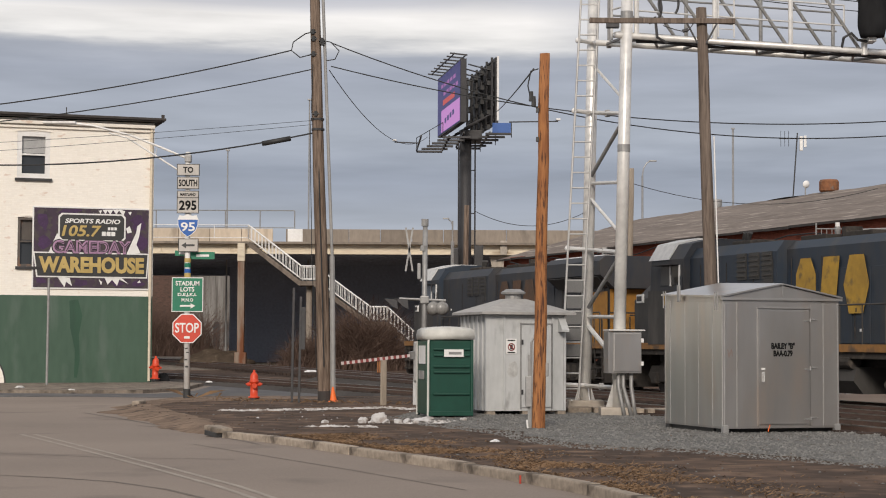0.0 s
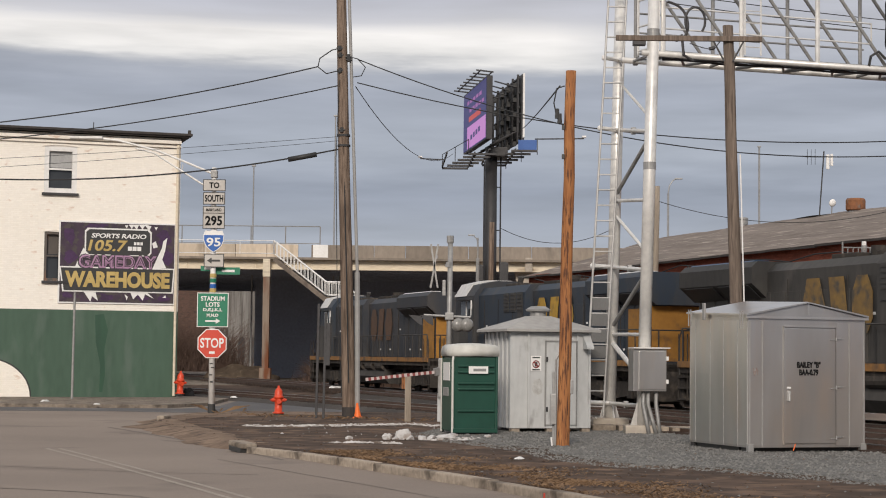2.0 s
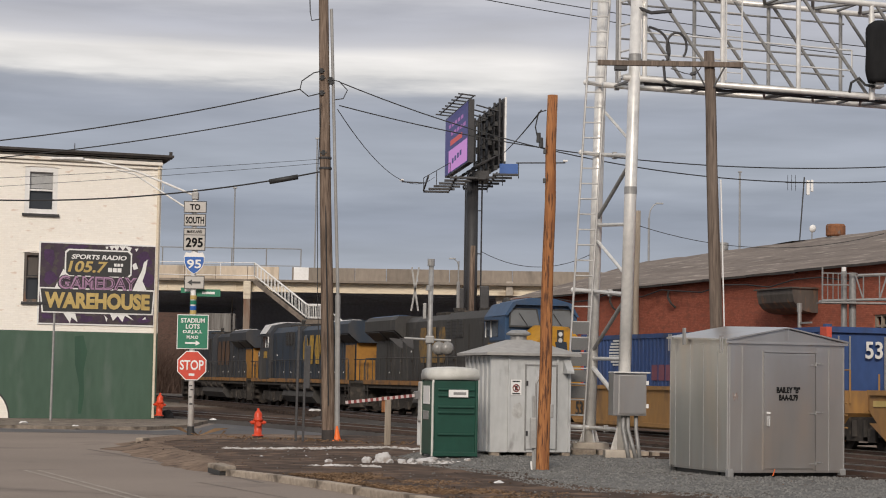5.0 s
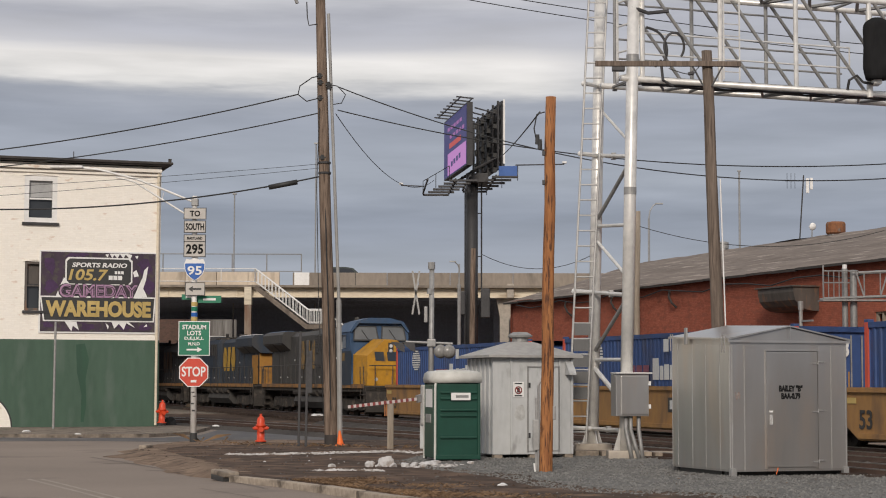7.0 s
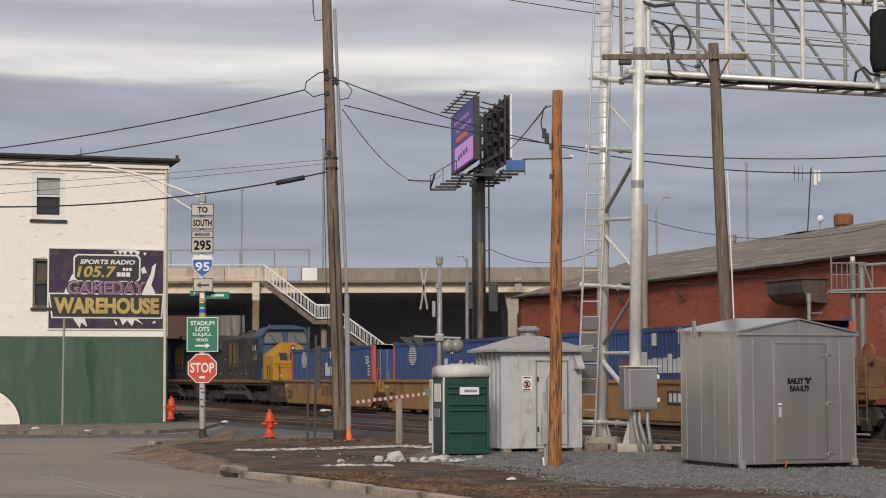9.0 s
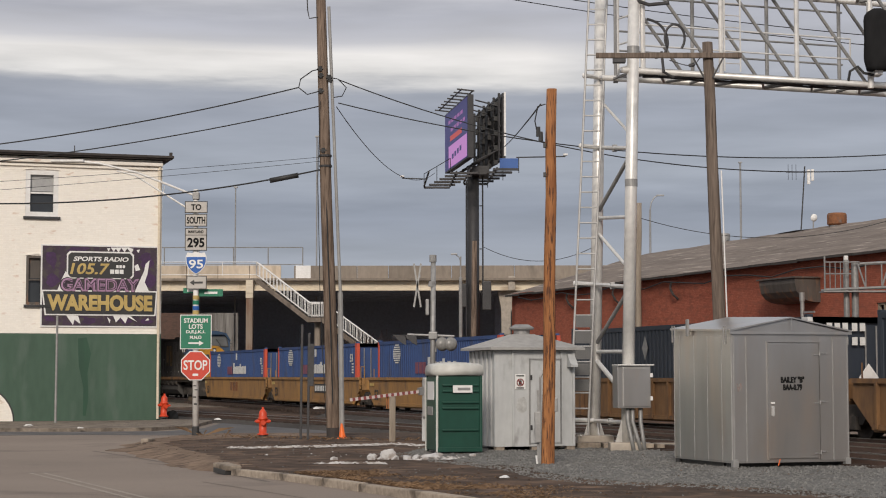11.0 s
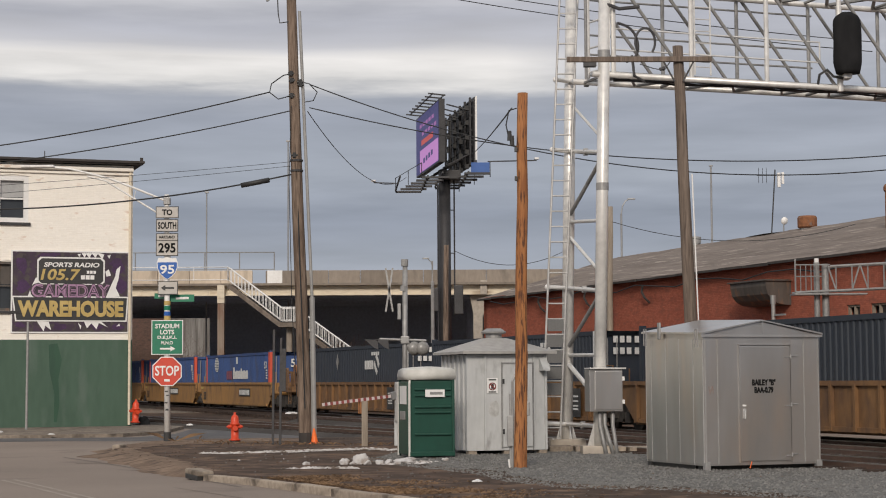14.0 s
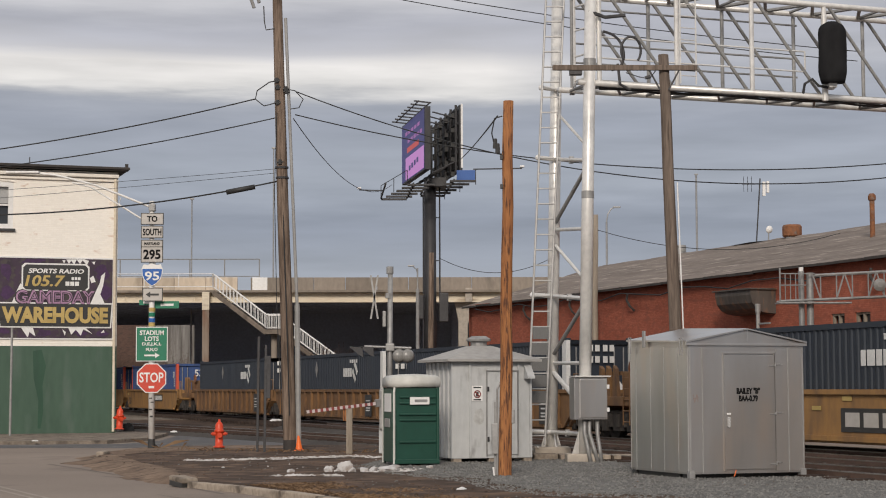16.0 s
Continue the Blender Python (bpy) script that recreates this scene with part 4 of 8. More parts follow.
hall = thing("painted_building", "two-storey cream-painted brick building with a green base", "building", pose(-11.6, 74, 0, 0, 0, 18.43))
bm = B()
HOLES = [(-5.5, -4.2, 8.2, 10.08), (-5.43, -4.55, 4.65, 6.62)]
wall_grid(bm, -34, 0, 3.5, 10.62, HOLES, 0, 0.35)
front = part("wall", bm, M["cream_brick"], hall)
bm = B()
box(bm, (-17, -0.003, 1.75), (34, 0.35, 3.5))
bmesh.ops.translate(bm, vec=(0, 0.175, 0), verts=bm.verts)
part("painted_base", bm, M["green_paint"], hall, "dark green painted lower wall")
bm = B()
box(bm, (-0.175, 5.8, 5.3), (0.35, 10.9, 10.6))
box(bm, (-33.8, 5.8, 5.3), (0.35, 10.9, 10.6))
box(bm, (-17, 11.4, 5.3), (34, 0.3, 10.6))
part("wall", bm, M["cream_brick"], hall)
bm = B()
box(bm, (-16.85, 5.6, 10.74), (34.5, 12.2, 0.1), 0.02)
box(bm, (-16.85, -0.32, 10.68), (34.4, 0.2, 0.09), 0.02)
part("roof", bm, M["tar"], hall, "black tar-edged flat roof")
bm = B()
box(bm, (-17, -0.12, 10.44), (34, 0.2, 0.14), 0.03)
box(bm, (-17, -0.05, 10.27), (34, 0.1, 0.1), 0.02)
part("cornice", bm, M["cream_brick"], hall)
bm = B()
rod(bm, (-0.12, -0.1, 3.4), (-0.12, -0.1, 10.35), 0.06)
rod(bm, (-0.12, -0.08, 0.05), (-0.12, -0.08, 3.4), 0.055)
part("downpipe", bm, M["cream_beam"], hall)
bm = B()
rod(bm, (-3.6, -0.2, 10.7), (-3.6, -0.2, 11.1), 0.02, n=6)
part("roof_pin", bm, M["tar"], hall)
part("gutter_end", box(B(), (0.3, -0.25, 10.88), (0.12, 0.1, 0.14)), M["tar"], hall)
# cream swoop left unpainted in the green base
bm = B()
prism(bm, [(-5.86, 0.0)] + [(-7.6 + 1.74 * math.cos(a * 0.157), 1.5 * math.sin(a * 0.157)) for a in range(1, 11)] + [(-12, 1.5), (-12, 0)], "y", -0.012, -0.004)
part("cream_swoop", bm, M["cream_brick"], hall, "cream curved shape on the green base")
bm = B()
prism(bm, [(-7.6 + 1.8 * math.cos(a * 0.157), 1.56 * math.sin(a * 0.157)) for a in range(0, 11)] + [(-7.6 + 1.74 * math.cos(a * 0.157), 1.5 * math.sin(a * 0.157)) for a in range(10, -1, -1)], "y", -0.0135, -0.004)
part("swoop_outline", bm, M["black"], hall)
# dark damp stain on the green paint
M["damp"] = mat("damp_green_paint", (0.022, 0.06, 0.038), (0.028, 0.085, 0.048), 0.6, grain=3, stain=1.2, stretch=(1, 1, 0.3), bump=0)
bm = B()
prism(bm, [(-3.35, 3.3), (-3.0, 3.35), (-2.82, 2.7), (-2.95, 1.9), (-2.9, 0.9), (-3.0, 0.2), (-3.12, 0.2), (-3.1, 1.3), (-3.3, 2.2)], "y", -0.006, -0.004)
part("damp_stain", bm, M["damp"], hall)
for i, (x0, x1, z0, z1) in enumerate(HOLES):
    win = part("window", box(B(), ((x0 + x1) / 2, 0.2, (z0 + z1) / 2), (x1 - x0 - 0.1, 0.02, z1 - z0 - 0.1)), M["glass"], hall)
    bm, zm, fw = B(), (z0 + z1) / 2 + 0.02, (0.19 if i == 0 else 0.1)
    for x in (x0 + fw / 2, x1 - fw / 2):
        box(bm, (x, 0.1, (z0 + z1) / 2), (fw, 0.16, z1 - z0))
    for z in (z0 + fw / 2, zm, z1 - fw / 2):
        box(bm, ((x0 + x1) / 2, 0.1, z), (x1 - x0 - 2 * fw, 0.16 if z != zm else 0.1, fw if z != zm else 0.07))
    part("frame", bm, M["white"] if i == 0 else M["duct"], win)
    bm = B()
    box(bm, ((x0 + x1) / 2, -0.03, z0 - 0.06), (x1 - x0 + 0.16, 0.16, 0.11), 0.01)
    part("sill", bm, M["dark_steel"], win)
    bm = B()
    box(bm, ((x0 + x1) / 2, 0.18, (zm + z1) / 2), (x1 - x0 - 0.24, 0.01, (z1 - zm) - 0.14))
    part("blind", bm, M["blind"] if i == 0 else M["duct"], win)
    bm = B()
    prism(bm, [(x0 - 0.1, z1 - 0.04), (x0 - 0.02, z1 + 0.05), ((x0 + x1) / 2, z1 + 0.11), (x1 + 0.02, z1 + 0.05), (x1 + 0.1, z1 - 0.04), (x1 + 0.02, z1), ((x0 + x1) / 2, z1 + 0.05), (x0 - 0.02, z1)], "y", -0.03, 0.02)
    part("arch", bm, M["cream_brick"], win)

# ---- banner sign on the facade ----
SX, SZ, SW, SH = -4.86, 3.76, 4.72, 3.33
banner = thing("banner_sign", "plum and purple wall sign with gold lettering and white border", "sign", pose(-11.6, 74, 0, 0, 0, 18.43) @ pose(SX, -0.03, SZ))
part("board", box(B(), (SW / 2, 0, SH / 2), (SW, 0.05, SH)), M["sign_white"], banner)
part("backing", box(B(), (SW / 2, -0.028, SH / 2), (SW - 0.12, 0.01, SH - 0.12)), M["plum"], banner)
rng = random.Random(8)
for cx, cz, rx, rz in ((0.42, 2.75, 0.3, 0.42), (4.25, 2.75, 0.34, 0.34), (0.5, 1.85, 0.36, 0.28), (1.95, 0.27, 0.36, 0.18), (3.4, 0.27, 0.3, 0.17), (4.3, 1.9, 0.3, 0.34), (0.35, 0.33, 0.26, 0.14), (1.5, 3.12, 0.5, 0.13), (4.25, 0.25, 0.3, 0.12)):
    bm = B()
    prism(bm, [(cx + rx * rng.uniform(0.5, 1.2) * math.cos(a), cz + rz * rng.uniform(0.5, 1.2) * math.sin(a)) for a in [i * 0.571 for i in range(11)]], "y", -0.038, -0.034)
    part("purple_patch", bm, M["violet"], banner, "violet paint splash")
# white flares beside the name and spatter above and below
for outline in ([(4.36, 2.75), (4.28, 2.2), (4.17, 1.85), (4.34, 1.5), (3.78, 1.48), (3.98, 1.95), (4.14, 2.3), (4.2, 2.6)],
                [(0.98, 2.25), (0.82, 1.9), (0.66, 1.48), (0.82, 1.46), (1.0, 1.9), (1.1, 2.1)],
                [(2.78, 3.24), (2.9, 3.06), (2.98, 3.2), (3.1, 3.04), (3.2, 3.24), (3.34, 3.06), (3.44, 3.22), (3.62, 3.02), (3.7, 3.2), (3.5, 3.26)],
                [(3.88, 2.6), (3.98, 2.35), (3.8, 2.3), (3.74, 2.5)],
                [(1.02, 0.48), (1.3, 0.07), (1.36, 0.3), (1.6, 0.12), (1.5, 0.46)],
                [(2.9, 0.47), (3.02, 0.2), (3.2, 0.4), (3.4, 0.16), (3.5, 0.42), (3.86, 0.24), (3.6, 0.47)],
                [(2.62, 3.2), (2.7, 3.08), (2.76, 3.22)], [(3.82, 3.16), (3.9, 3.04), (3.96, 3.18)], [(4.2, 0.28), (4.32, 0.4), (4.36, 0.3)], [(2.66, 0.42), (2.8, 0.3), (2.76, 0.16)]):
    bm = B()
    prism(bm, outline, "y", -0.044, -0.039)
    part("white_splash", bm, M["sign_white"], banner)


def leaning(ob, k):
    for v in ob.data.vertices:
        v.co.x += v.co.z * k
    return ob


def bevelled_panel(name, x0, x1, z0, z1, y, material):
    c = 0.12
    bm = B()
    prism(bm, [(x0 + c, z0), (x1 - c, z0), (x1, z0 + c), (x1, z1 - c), (x1 - c, z1), (x0 + c, z1), (x0, z1 - c), (x0, z0 + c)], "y", y - 0.006, y)
    return part(name, bm, M[material], banner)


bevelled_panel("panel_border", 1.02, 3.72, 1.96, 3.07, -0.046, "sign_white")
bevelled_panel("panel", 1.08, 3.66, 2.0, 3.01, -0.053, "black")
leaning(words("lettering", "SPORTS RADIO", M["sign_white"], banner, pose(2.4, -0.064, 2.76), 2.2, 0.19, "white bold slanted capitals", 0.03), 0.25)
leaning(words("numeral", "105.7", M["gold"], banner, pose(1.95, -0.064, 2.36), 1.5, 0.46, "gold slanted numerals", 0.025), 0.22)
for i in range(3):
    part("white_bar", box(B(), (3.05 + i * 0.13, -0.062, 2.47), (0.1, 0.008, 0.12)), M["sign_white"], banner)
    part("white_bar", box(B(), (2.84 + i * 0.19, -0.062, 2.26), (0.16, 0.008, 0.17)), M["sign_white"], banner)
words("lettering", "GAMEDAY", M["black"], banner, pose(2.37, -0.058, 1.71), 3.24, 0.6, "black edge of the capitals", 0.07)
words("lettering", "GAMEDAY", M["lilac"], banner, pose(2.37, -0.066, 1.71), 3.14, 0.54, "lilac outlined capitals", 0.04)
words("lettering", "GAMEDAY", M["plum"], banner, pose(2.37, -0.074, 1.71), 3.0, 0.4, "dark plum capitals", -0.018)
for name, k, y, mk in (("strip_border", 0.0, -0.05, "sign_white"), ("strip", 0.055, -0.062, "black")):
    bm = B()
    prism(bm, [(0.17 + k, 0.47 + k), (4.62 - k, 0.47 + k), (4.68 - k, 1.49 - k), (0.04 + k, 1.49 - k)], "y", y - 0.006, y)
    part(name, bm, M[mk], banner)
words("lettering", "WAREHOUSE", M["black"], banner, pose(2.37, -0.084, 0.985), 4.3, 0.74, "black edge of the capitals", 0.07)
words("lettering", "WAREHOUSE", M["gold"], banner, pose(2.37, -0.092, 0.985), 4.22, 0.66, "gold bold capitals", 0.05)
del rng
# thin grey post in front of the facade
bm = B()
rod(bm, (0, 0, 0), (0.02, 0, 4.1), 0.05, 0.045)
tagged(part("steel_post", bm, M["galv_dull"], m=pose(-14.9, 69.5, 0)), "thin grey steel post on the pavement", "post")

# ---- overpass behind the tracks ----
bridge = thing("overpass", "beige concrete and cream steel highway overpass", "bridge", pose(0, 126, 0, 0, 0, 0))
pieces("parapet_panel", [((i * 2.2 + 1.6, 0.15, 9.0), (2.17, 0.3, 0.92)) for i in range(-5, 8)], M["panel_concrete"], bridge, 0.02)
pieces("parapet_panel", [((i * 2.2 + 0.7, 0.13, 9.01), (2.17, 0.3, 0.94)) for i in range(-14, -5)], M["pale_parapet"], bridge, 0.02, "pale cream-washed parapet panel")
part("parapet_patch", box(B(), (-9.85, 0.13, 9.0), (1.05, 0.31, 0.93), 0.02), M["white"], bridge, "freshly whitewashed patch of the parapet")
pieces("parapet_end", [((-105.7, 0.15, 9.0), (149, 0.3, 0.92)), ((97.7, 0.15, 9.0), (159, 0.3, 0.92))], M["panel_concrete"], bridge)
bm = B()
box(bm, (-5, -0.1, 8.48), (350, 0.7, 0.16))
part("ledge", bm, M["panel_concrete"], bridge)
bm = B()
box(bm, (-5, 0.35, 8.06), (350, 0.4, 0.68))
box(bm, (-5, 0.2, 7.74), (350, 0.7, 0.06))
part("girder", bm, M["cream_beam"], bridge)
pieces("stiffener", [((i * 2.4, 0.12, 8.06), (0.06, 0.08, 0.62)) for i in range(-30, 22)], M["cream_beam"], bridge)
bm = B()
box(bm, (-5, 23, 8.3), (350, 45, 0.4))
part("deck", bm, M["shade_wall"], bridge)
pieces("floor_beam", [((-5, y, 7.9), (350, 0.4, 0.4)) for y in (4, 9, 14, 19, 24, 29, 34, 39, 44)], M["shade_wall"], bridge)
bm = B()
box(bm, (-5, 45.5, 9.0), (350, 0.3, 1.0))
part("parapet", bm, M["concrete"], bridge)
for x in (-13.55, 4.3):
    bm = B()
    if x == 4.3:
        prism(bm, [(-0.55, 7.7), (0.8, 7.7), (0.8, 7.1), (0.35, 6.2), (0.3, 0), (-0.3, 0), (-0.3, 6.4)], "y", 0.6, 1.4)
        box(bm, (0.4, -0.05, 8.2), (0.5, 0.4, 1.0), 0.06)
    else:
        box(bm, (0, -0.2, 3.6), (0.46, 0.6, 7.2), 0.02)
    pier = part("pier", bm, M["pier_stain"] if x == -13.55 else M["concrete"], bridge, "rust-streaked pier" if x == -13.55 else "", pose(x, 0, 0.0))
    if x == -13.55:
        bm = B()
        box(bm, (0, -0.2, 0.35), (0.8, 0.9, 1.0), 0.03)
        part("plinth", bm, M["pier_stain"], pier)
        # cream stands for the lit top; the shaded length below keeps the darker colour
        bm = B()
        box(bm, (0, -0.22, 7.8), (0.5, 0.68, 1.24), 0.02)
        part("cap", bm, M["cream_beam"], pier, "cream painted upper end of the pier")
    for y in (12,) if x > 0 else ():
        bm = B()
        box(bm, (0, y, 3.9), (0.9, 0.9, 7.8), 0.04)
        part("pier", bm, M["shade_wall"], bridge, "", pose(x, 0, 0))
bm = B()
box(bm, (12, 22.5, 3.95), (57.8, 0.6, 8.2))
tagged(part("wall_underpass", bm, M["shade_wall"], m=pose(0, 126, 0)), "dark retaining wall in the shade under the overpass", "wall", kind="structure")
# added pale sheet, mostly hidden, that bounces light up under the deck
sheet("underpass_ground", [(-70, 112), (60, 112), (60, 190), (-70, 190)], -0.139, -0.125, M["paving"], "pale sheet added under the overpass to bounce light onto its underside", "ground")
far_wall = thing("wall_far", "streaked grey concrete panels beyond the overpass", "wall", pose(0, 215, 0), kind="structure")
pieces("panel", [((-25.4 - i * 3.05, 0, 5.6), (3.03, 0.5, 12)) for i in range(2)], M["grey_wall"], far_wall)
for x in (-26.0, -24.75):
    bm = B()
    prism(bm, [(-0.4, 0), (0.4, 0), (0.4, 2.6), (0.2, 3.0), (-0.2, 3.0), (-0.4, 2.6)], "y", -0.3, -0.2)
    part("blind_arch", bm, M["dark_steel"], far_wall, "dark arched opening", pose(x, 0, 0.8))
bm = B()
box(bm, (-58, 218, 6.5), (57, 1, 13))
tagged(part("wall_brick_far", bm, M["far_brick"]), "far brown-red brick wall beyond the overpass", "wall", kind="structure")
# fence on the parapet
fence = thing("bridge_fence", "thin grey wire fence on the overpass parapet", "fence", pose(0, 126.15, 9.45))
for i in range(6):
    bm = B()
    rod(bm, (0, 0, 0), (0, 0, 1.3), 0.045, n=6)
    part("post", bm, M["galv_dull"], fence, m=pose(-22 + i * 2.42, 0, 0))
bm = B()
rod(bm, (-24, 0, 1.3), (-9.9, 0, 1.3), 0.038, n=5)
rod(bm, (-24, 0, 0.1), (-9.9, 0, 0.1), 0.03, n=5)
part("wire", bm, M["galv_dull"], fence)

# ---- outside stairs ----
stairs = thing("stairs", "concrete stairs with white railings down from the overpass", "stairs", pose(0, 121, 0))
FLIGHTS = [((-12.58, 8.4), (-9.05, 5.68)), ((-8.1, 5.68), (-4.4, 2.98)), ((-3.27, 2.98), (-0.1, 0.1))]
LANDS = [(-9.05, -8.1, 5.68), (-4.4, -3.27, 2.98)]
bm = B()
for (xa, za), (xb, zb) in FLIGHTS:
    n = max(6, round((za - zb) / 0.19))
    for i in range(n):
        x0, x1 = xa + (xb - xa) * i / n, xa + (xb - xa) * (i + 1) / n
        z = za + (zb - za) * (i + 1) / n
        box(bm, ((x0 + x1) / 2, 0.9, z - 0.07), (x1 - x0, 1.8, 0.16))
    for y in (0, 1.8):
        beam(bm, (xa, y, za - 0.22), (xb, y, zb - 0.22), 0.12, 0.3)
for x0, x1, z in LANDS:
    box(bm, ((x0 + x1) / 2, 0.9, z - 0.15), (x1 - x0 + 0.1, 1.9, 0.3))
part("steps", bm, M["stair_concrete"], stairs)
for y in (-0.05, 1.85):
    for k, seg in enumerate(FLIGHTS + [((a, z), (b, z)) for a, b, z in LANDS] + [((-24, 8.4), (-12.58, 8.4))]):
        (xa, za), (xb, zb) = seg
        if k == 5 and y > 0:
            continue
        bm = B()
        rod(bm, (xa, y, za + 1.0), (xb, y, zb + 1.0), 0.045 if k < 5 else 0.03, n=6)
        rod(bm, (xa, y, za + 0.15), (xb, y, zb + 0.15), 0.03, n=6)
        n = max(3, round(abs(xb - xa) / (0.24 if k < 5 else 2.4)))
        for i in range(n + 1):
            x, z = xa + (xb - xa) * i / n, za + (zb - za) * i / n
            rod(bm, (x, y, z + 0.1), (x, y, z + 1.0), 0.024 if i % n else 0.055, n=5)
        part("railing", bm, M["white"] if k < 5 else M["pale_post"], stairs, "white painted steel railing" if k < 5 else "pale weathered walkway railing")
for x, top in ((-8.55, 5.4), (-3.8, 2.7)):
    bm = B()
    rod(bm, (x, 0.9, 0), (x, 0.9, top), 0.21, n=12)
    part("column", bm, M["panel_concrete"], stairs)

# ---- brick warehouse along the tracks ----
ware = thing("brick_warehouse", "long red-brick warehouse with a sagging grey roof", "warehouse", pose(3.97, 105, 0, 0, 0, -69.7))
LEN = 76
bm = B()
WH = [(37.0, 37.9, 3.5, 4.6), (38.6, 39.6, 3.5, 4.6), (44, 46, 3.2, 4.9), (50, 52, 3.2, 4.9), (23, 24.6, 1.0, 3.2), (12, 13.6, 1.0, 3.2)]
wall_grid(bm, 0, LEN, 0, 6.55, WH, 0, 0.4)
part("wall", bm, M["red_brick"], ware)
bm = B()
prism(bm, [(0, 0), (18, 0), (18, 6.45), (9, 9.0), (0, 6.45)], "x", -0.1, 0.3)
part("end_wall", bm, M["red_brick"], ware)
bm = B()
prism(bm, [(0, 0), (18, 0), (18, 6.45), (9, 9.0), (0, 6.45)], "x", LEN - 0.4, LEN)
box(bm, (LEN / 2, 18, 3.2), (LEN, 0.4, 6.4))
part("back_wall", bm, M["red_brick"], ware)
bm = B()
NX = 60
for lo, hi, flip in (((-0.45, 6.35), (9, 9.05), 1), ((9, 9.05), (18.4, 6.35), -1)):
    rows = []
    for j in range(9):
        t = j / 8
        rows.append([bm.verts.new((-0.5 + (LEN + 1) * i / NX, lo[0] + (hi[0] - lo[0]) * t, lo[1] + (hi[1] - lo[1]) * t + 0.06 + 0.0045 * (LEN + 1) * i / NX + 0.10 * noise.noise(V((i * 0.35, t * 3, flip))) + 0.03 * noise.noise(V((i * 1.9, t * 9, flip))))) for i in range(NX + 1)])
    for a, b in zip(rows, rows[1:]):
        for i in range(NX):
            bm.faces.new((a[i], a[i + 1], b[i + 1], b[i]))
part("roof", bm, M["roofing"], ware, "patched weathered grey-brown roofing")
pieces("gutter_length", [((i * 2.0 + 1, -0.42 + random.uniform(-0.03, 0.03), 6.39 + 0.009 * i + 0.06 * noise.noise(V((i * 0.7, 0, 0)))), (2.02, 0.12, 0.1)) for i in range(38)], M["tar"], ware, 0, "bent dark gutter edge")
for x0, x1, z0, z1 in WH:
    win = part("window", box(B(), ((x0 + x1) / 2, 0.3, (z0 + z1) / 2), (x1 - x0, 0.03, z1 - z0)), M["glass"], ware)
    bm = B()
    for x in (x0 + 0.04, (x0 + x1) / 2, x1 - 0.04):
        box(bm, (x, 0.12, (z0 + z1) / 2), (0.08, 0.12, z1 - z0))
    for z in (z0 + 0.04, z0 * 0.4 + z1 * 0.6, z1 - 0.04):
        box(bm, ((x0 + x1) / 2, 0.12, z), (x1 - x0 - 0.1, 0.1, 0.08))
    part("frame", bm, M["grey_wood"], win)
bm = B()
prism(bm, [(-1.2, 5.76), (-1.2, 5.55), (-1.12, 5.22), (-0.93, 4.99), (-0.65, 4.85), (-0.3, 4.79), (0, 4.78), (0, 5.76)], "x", 30.15, 33.0)
box(bm, (31.57, -0.6, 5.79), (3.05, 1.4, 0.06))
part("duct_hood", bm, M["duct"], ware, "rust-streaked rounded steel duct hood", smooth=False)
bm = B()
rod(bm, (34.2, -1.6, 0), (34.2, -1.6, 4.75), 0.08)
rod(bm, (34.2, -1.6, 4.75), (34.2, -1.6, 5.1), 0.11)
box(bm, (34.6, -1.6, 4.3), (1.0, 0.06, 0.07))
part("vent_pipe", bm, M["galv_dull"], ware)
for x in (8.5, 14.2, 20.5, 40.2, 43.4):
    bm = B()
    pipe(bm, [(x, -0.35, 6.2), (x, -0.4, 5.9), (x + 0.12, -0.3, 5.6), (x + 0.1, -0.05, 5.4)], 0.06)
    part("bracket", bm, M["tar"], ware)
bm = B()
pipe(bm, [(x, -0.5, 6.1 + 0.15 * math.sin(x)) for x in range(2, 40, 2)], 0.03, 5)
part("sagging_cable", bm, M["cable"], ware)


def roof_vent(x, y, z, r, h, material, label):
    bm = B()
    lathe(bm, [(r * 0.9, -0.3), (r * 0.9, h * 0.5), (r, h * 0.5), (r * 1.02, h), (r * 0.7, h * 1.05)], 14)
    return tagged(part("roof_vent", bm, material, m=pose(x, y, z, 0, 0, 0)), label, "vent")


turbine = roof_vent(19.4, 89.0, 8.9, 0.36, 0.3, M["galv_dull"], "squat round roof vent with a rusty cap")
part("cap", lathe(B(), [(0.42, 0.28), (0.49, 0.34), (0.49, 0.78), (0.42, 0.88)], 14), M["rust"], turbine, "rusty cap")
roof_vent(15.5, 99.8, 8.9, 0.32, 0.7, M["galv_dull"], "small grey round vent on the warehouse roof")
bm = B()
rod(bm, (0, 0, -0.3), (0, 0, 1.6), 0.11, n=12)
flue = tagged(part("chimney_pipe", bm, M["rust"], m=pose(20.0, 76, 8.1)), "thin rusty flue pipe on the warehouse roof", "chimney")
part("cap", lathe(B(), [(0.14, 1.55), (0.17, 1.6), (0.17, 1.75), (0.1, 1.85)], 12), M["rust"], flue, "rusty cap")
bm = B()
rod(bm, (0, 0, 0), (0.25, 0, 3.5), 0.035, n=6)
mast = tagged(part("antenna_mast", bm, M["dark_steel"], m=pose(18.2, 92, 8.95)), "thin roof mast with white panel antennas", "antenna")
bm = B()
box(bm, (0.42, -0.1, 2.95), (0.16, 0.12, 0.75), 0.02)
box(bm, (0.62, -0.1, 3.05), (0.14, 0.1, 0.6), 0.02)
part("panel", bm, M["white"], mast)
bm = B()
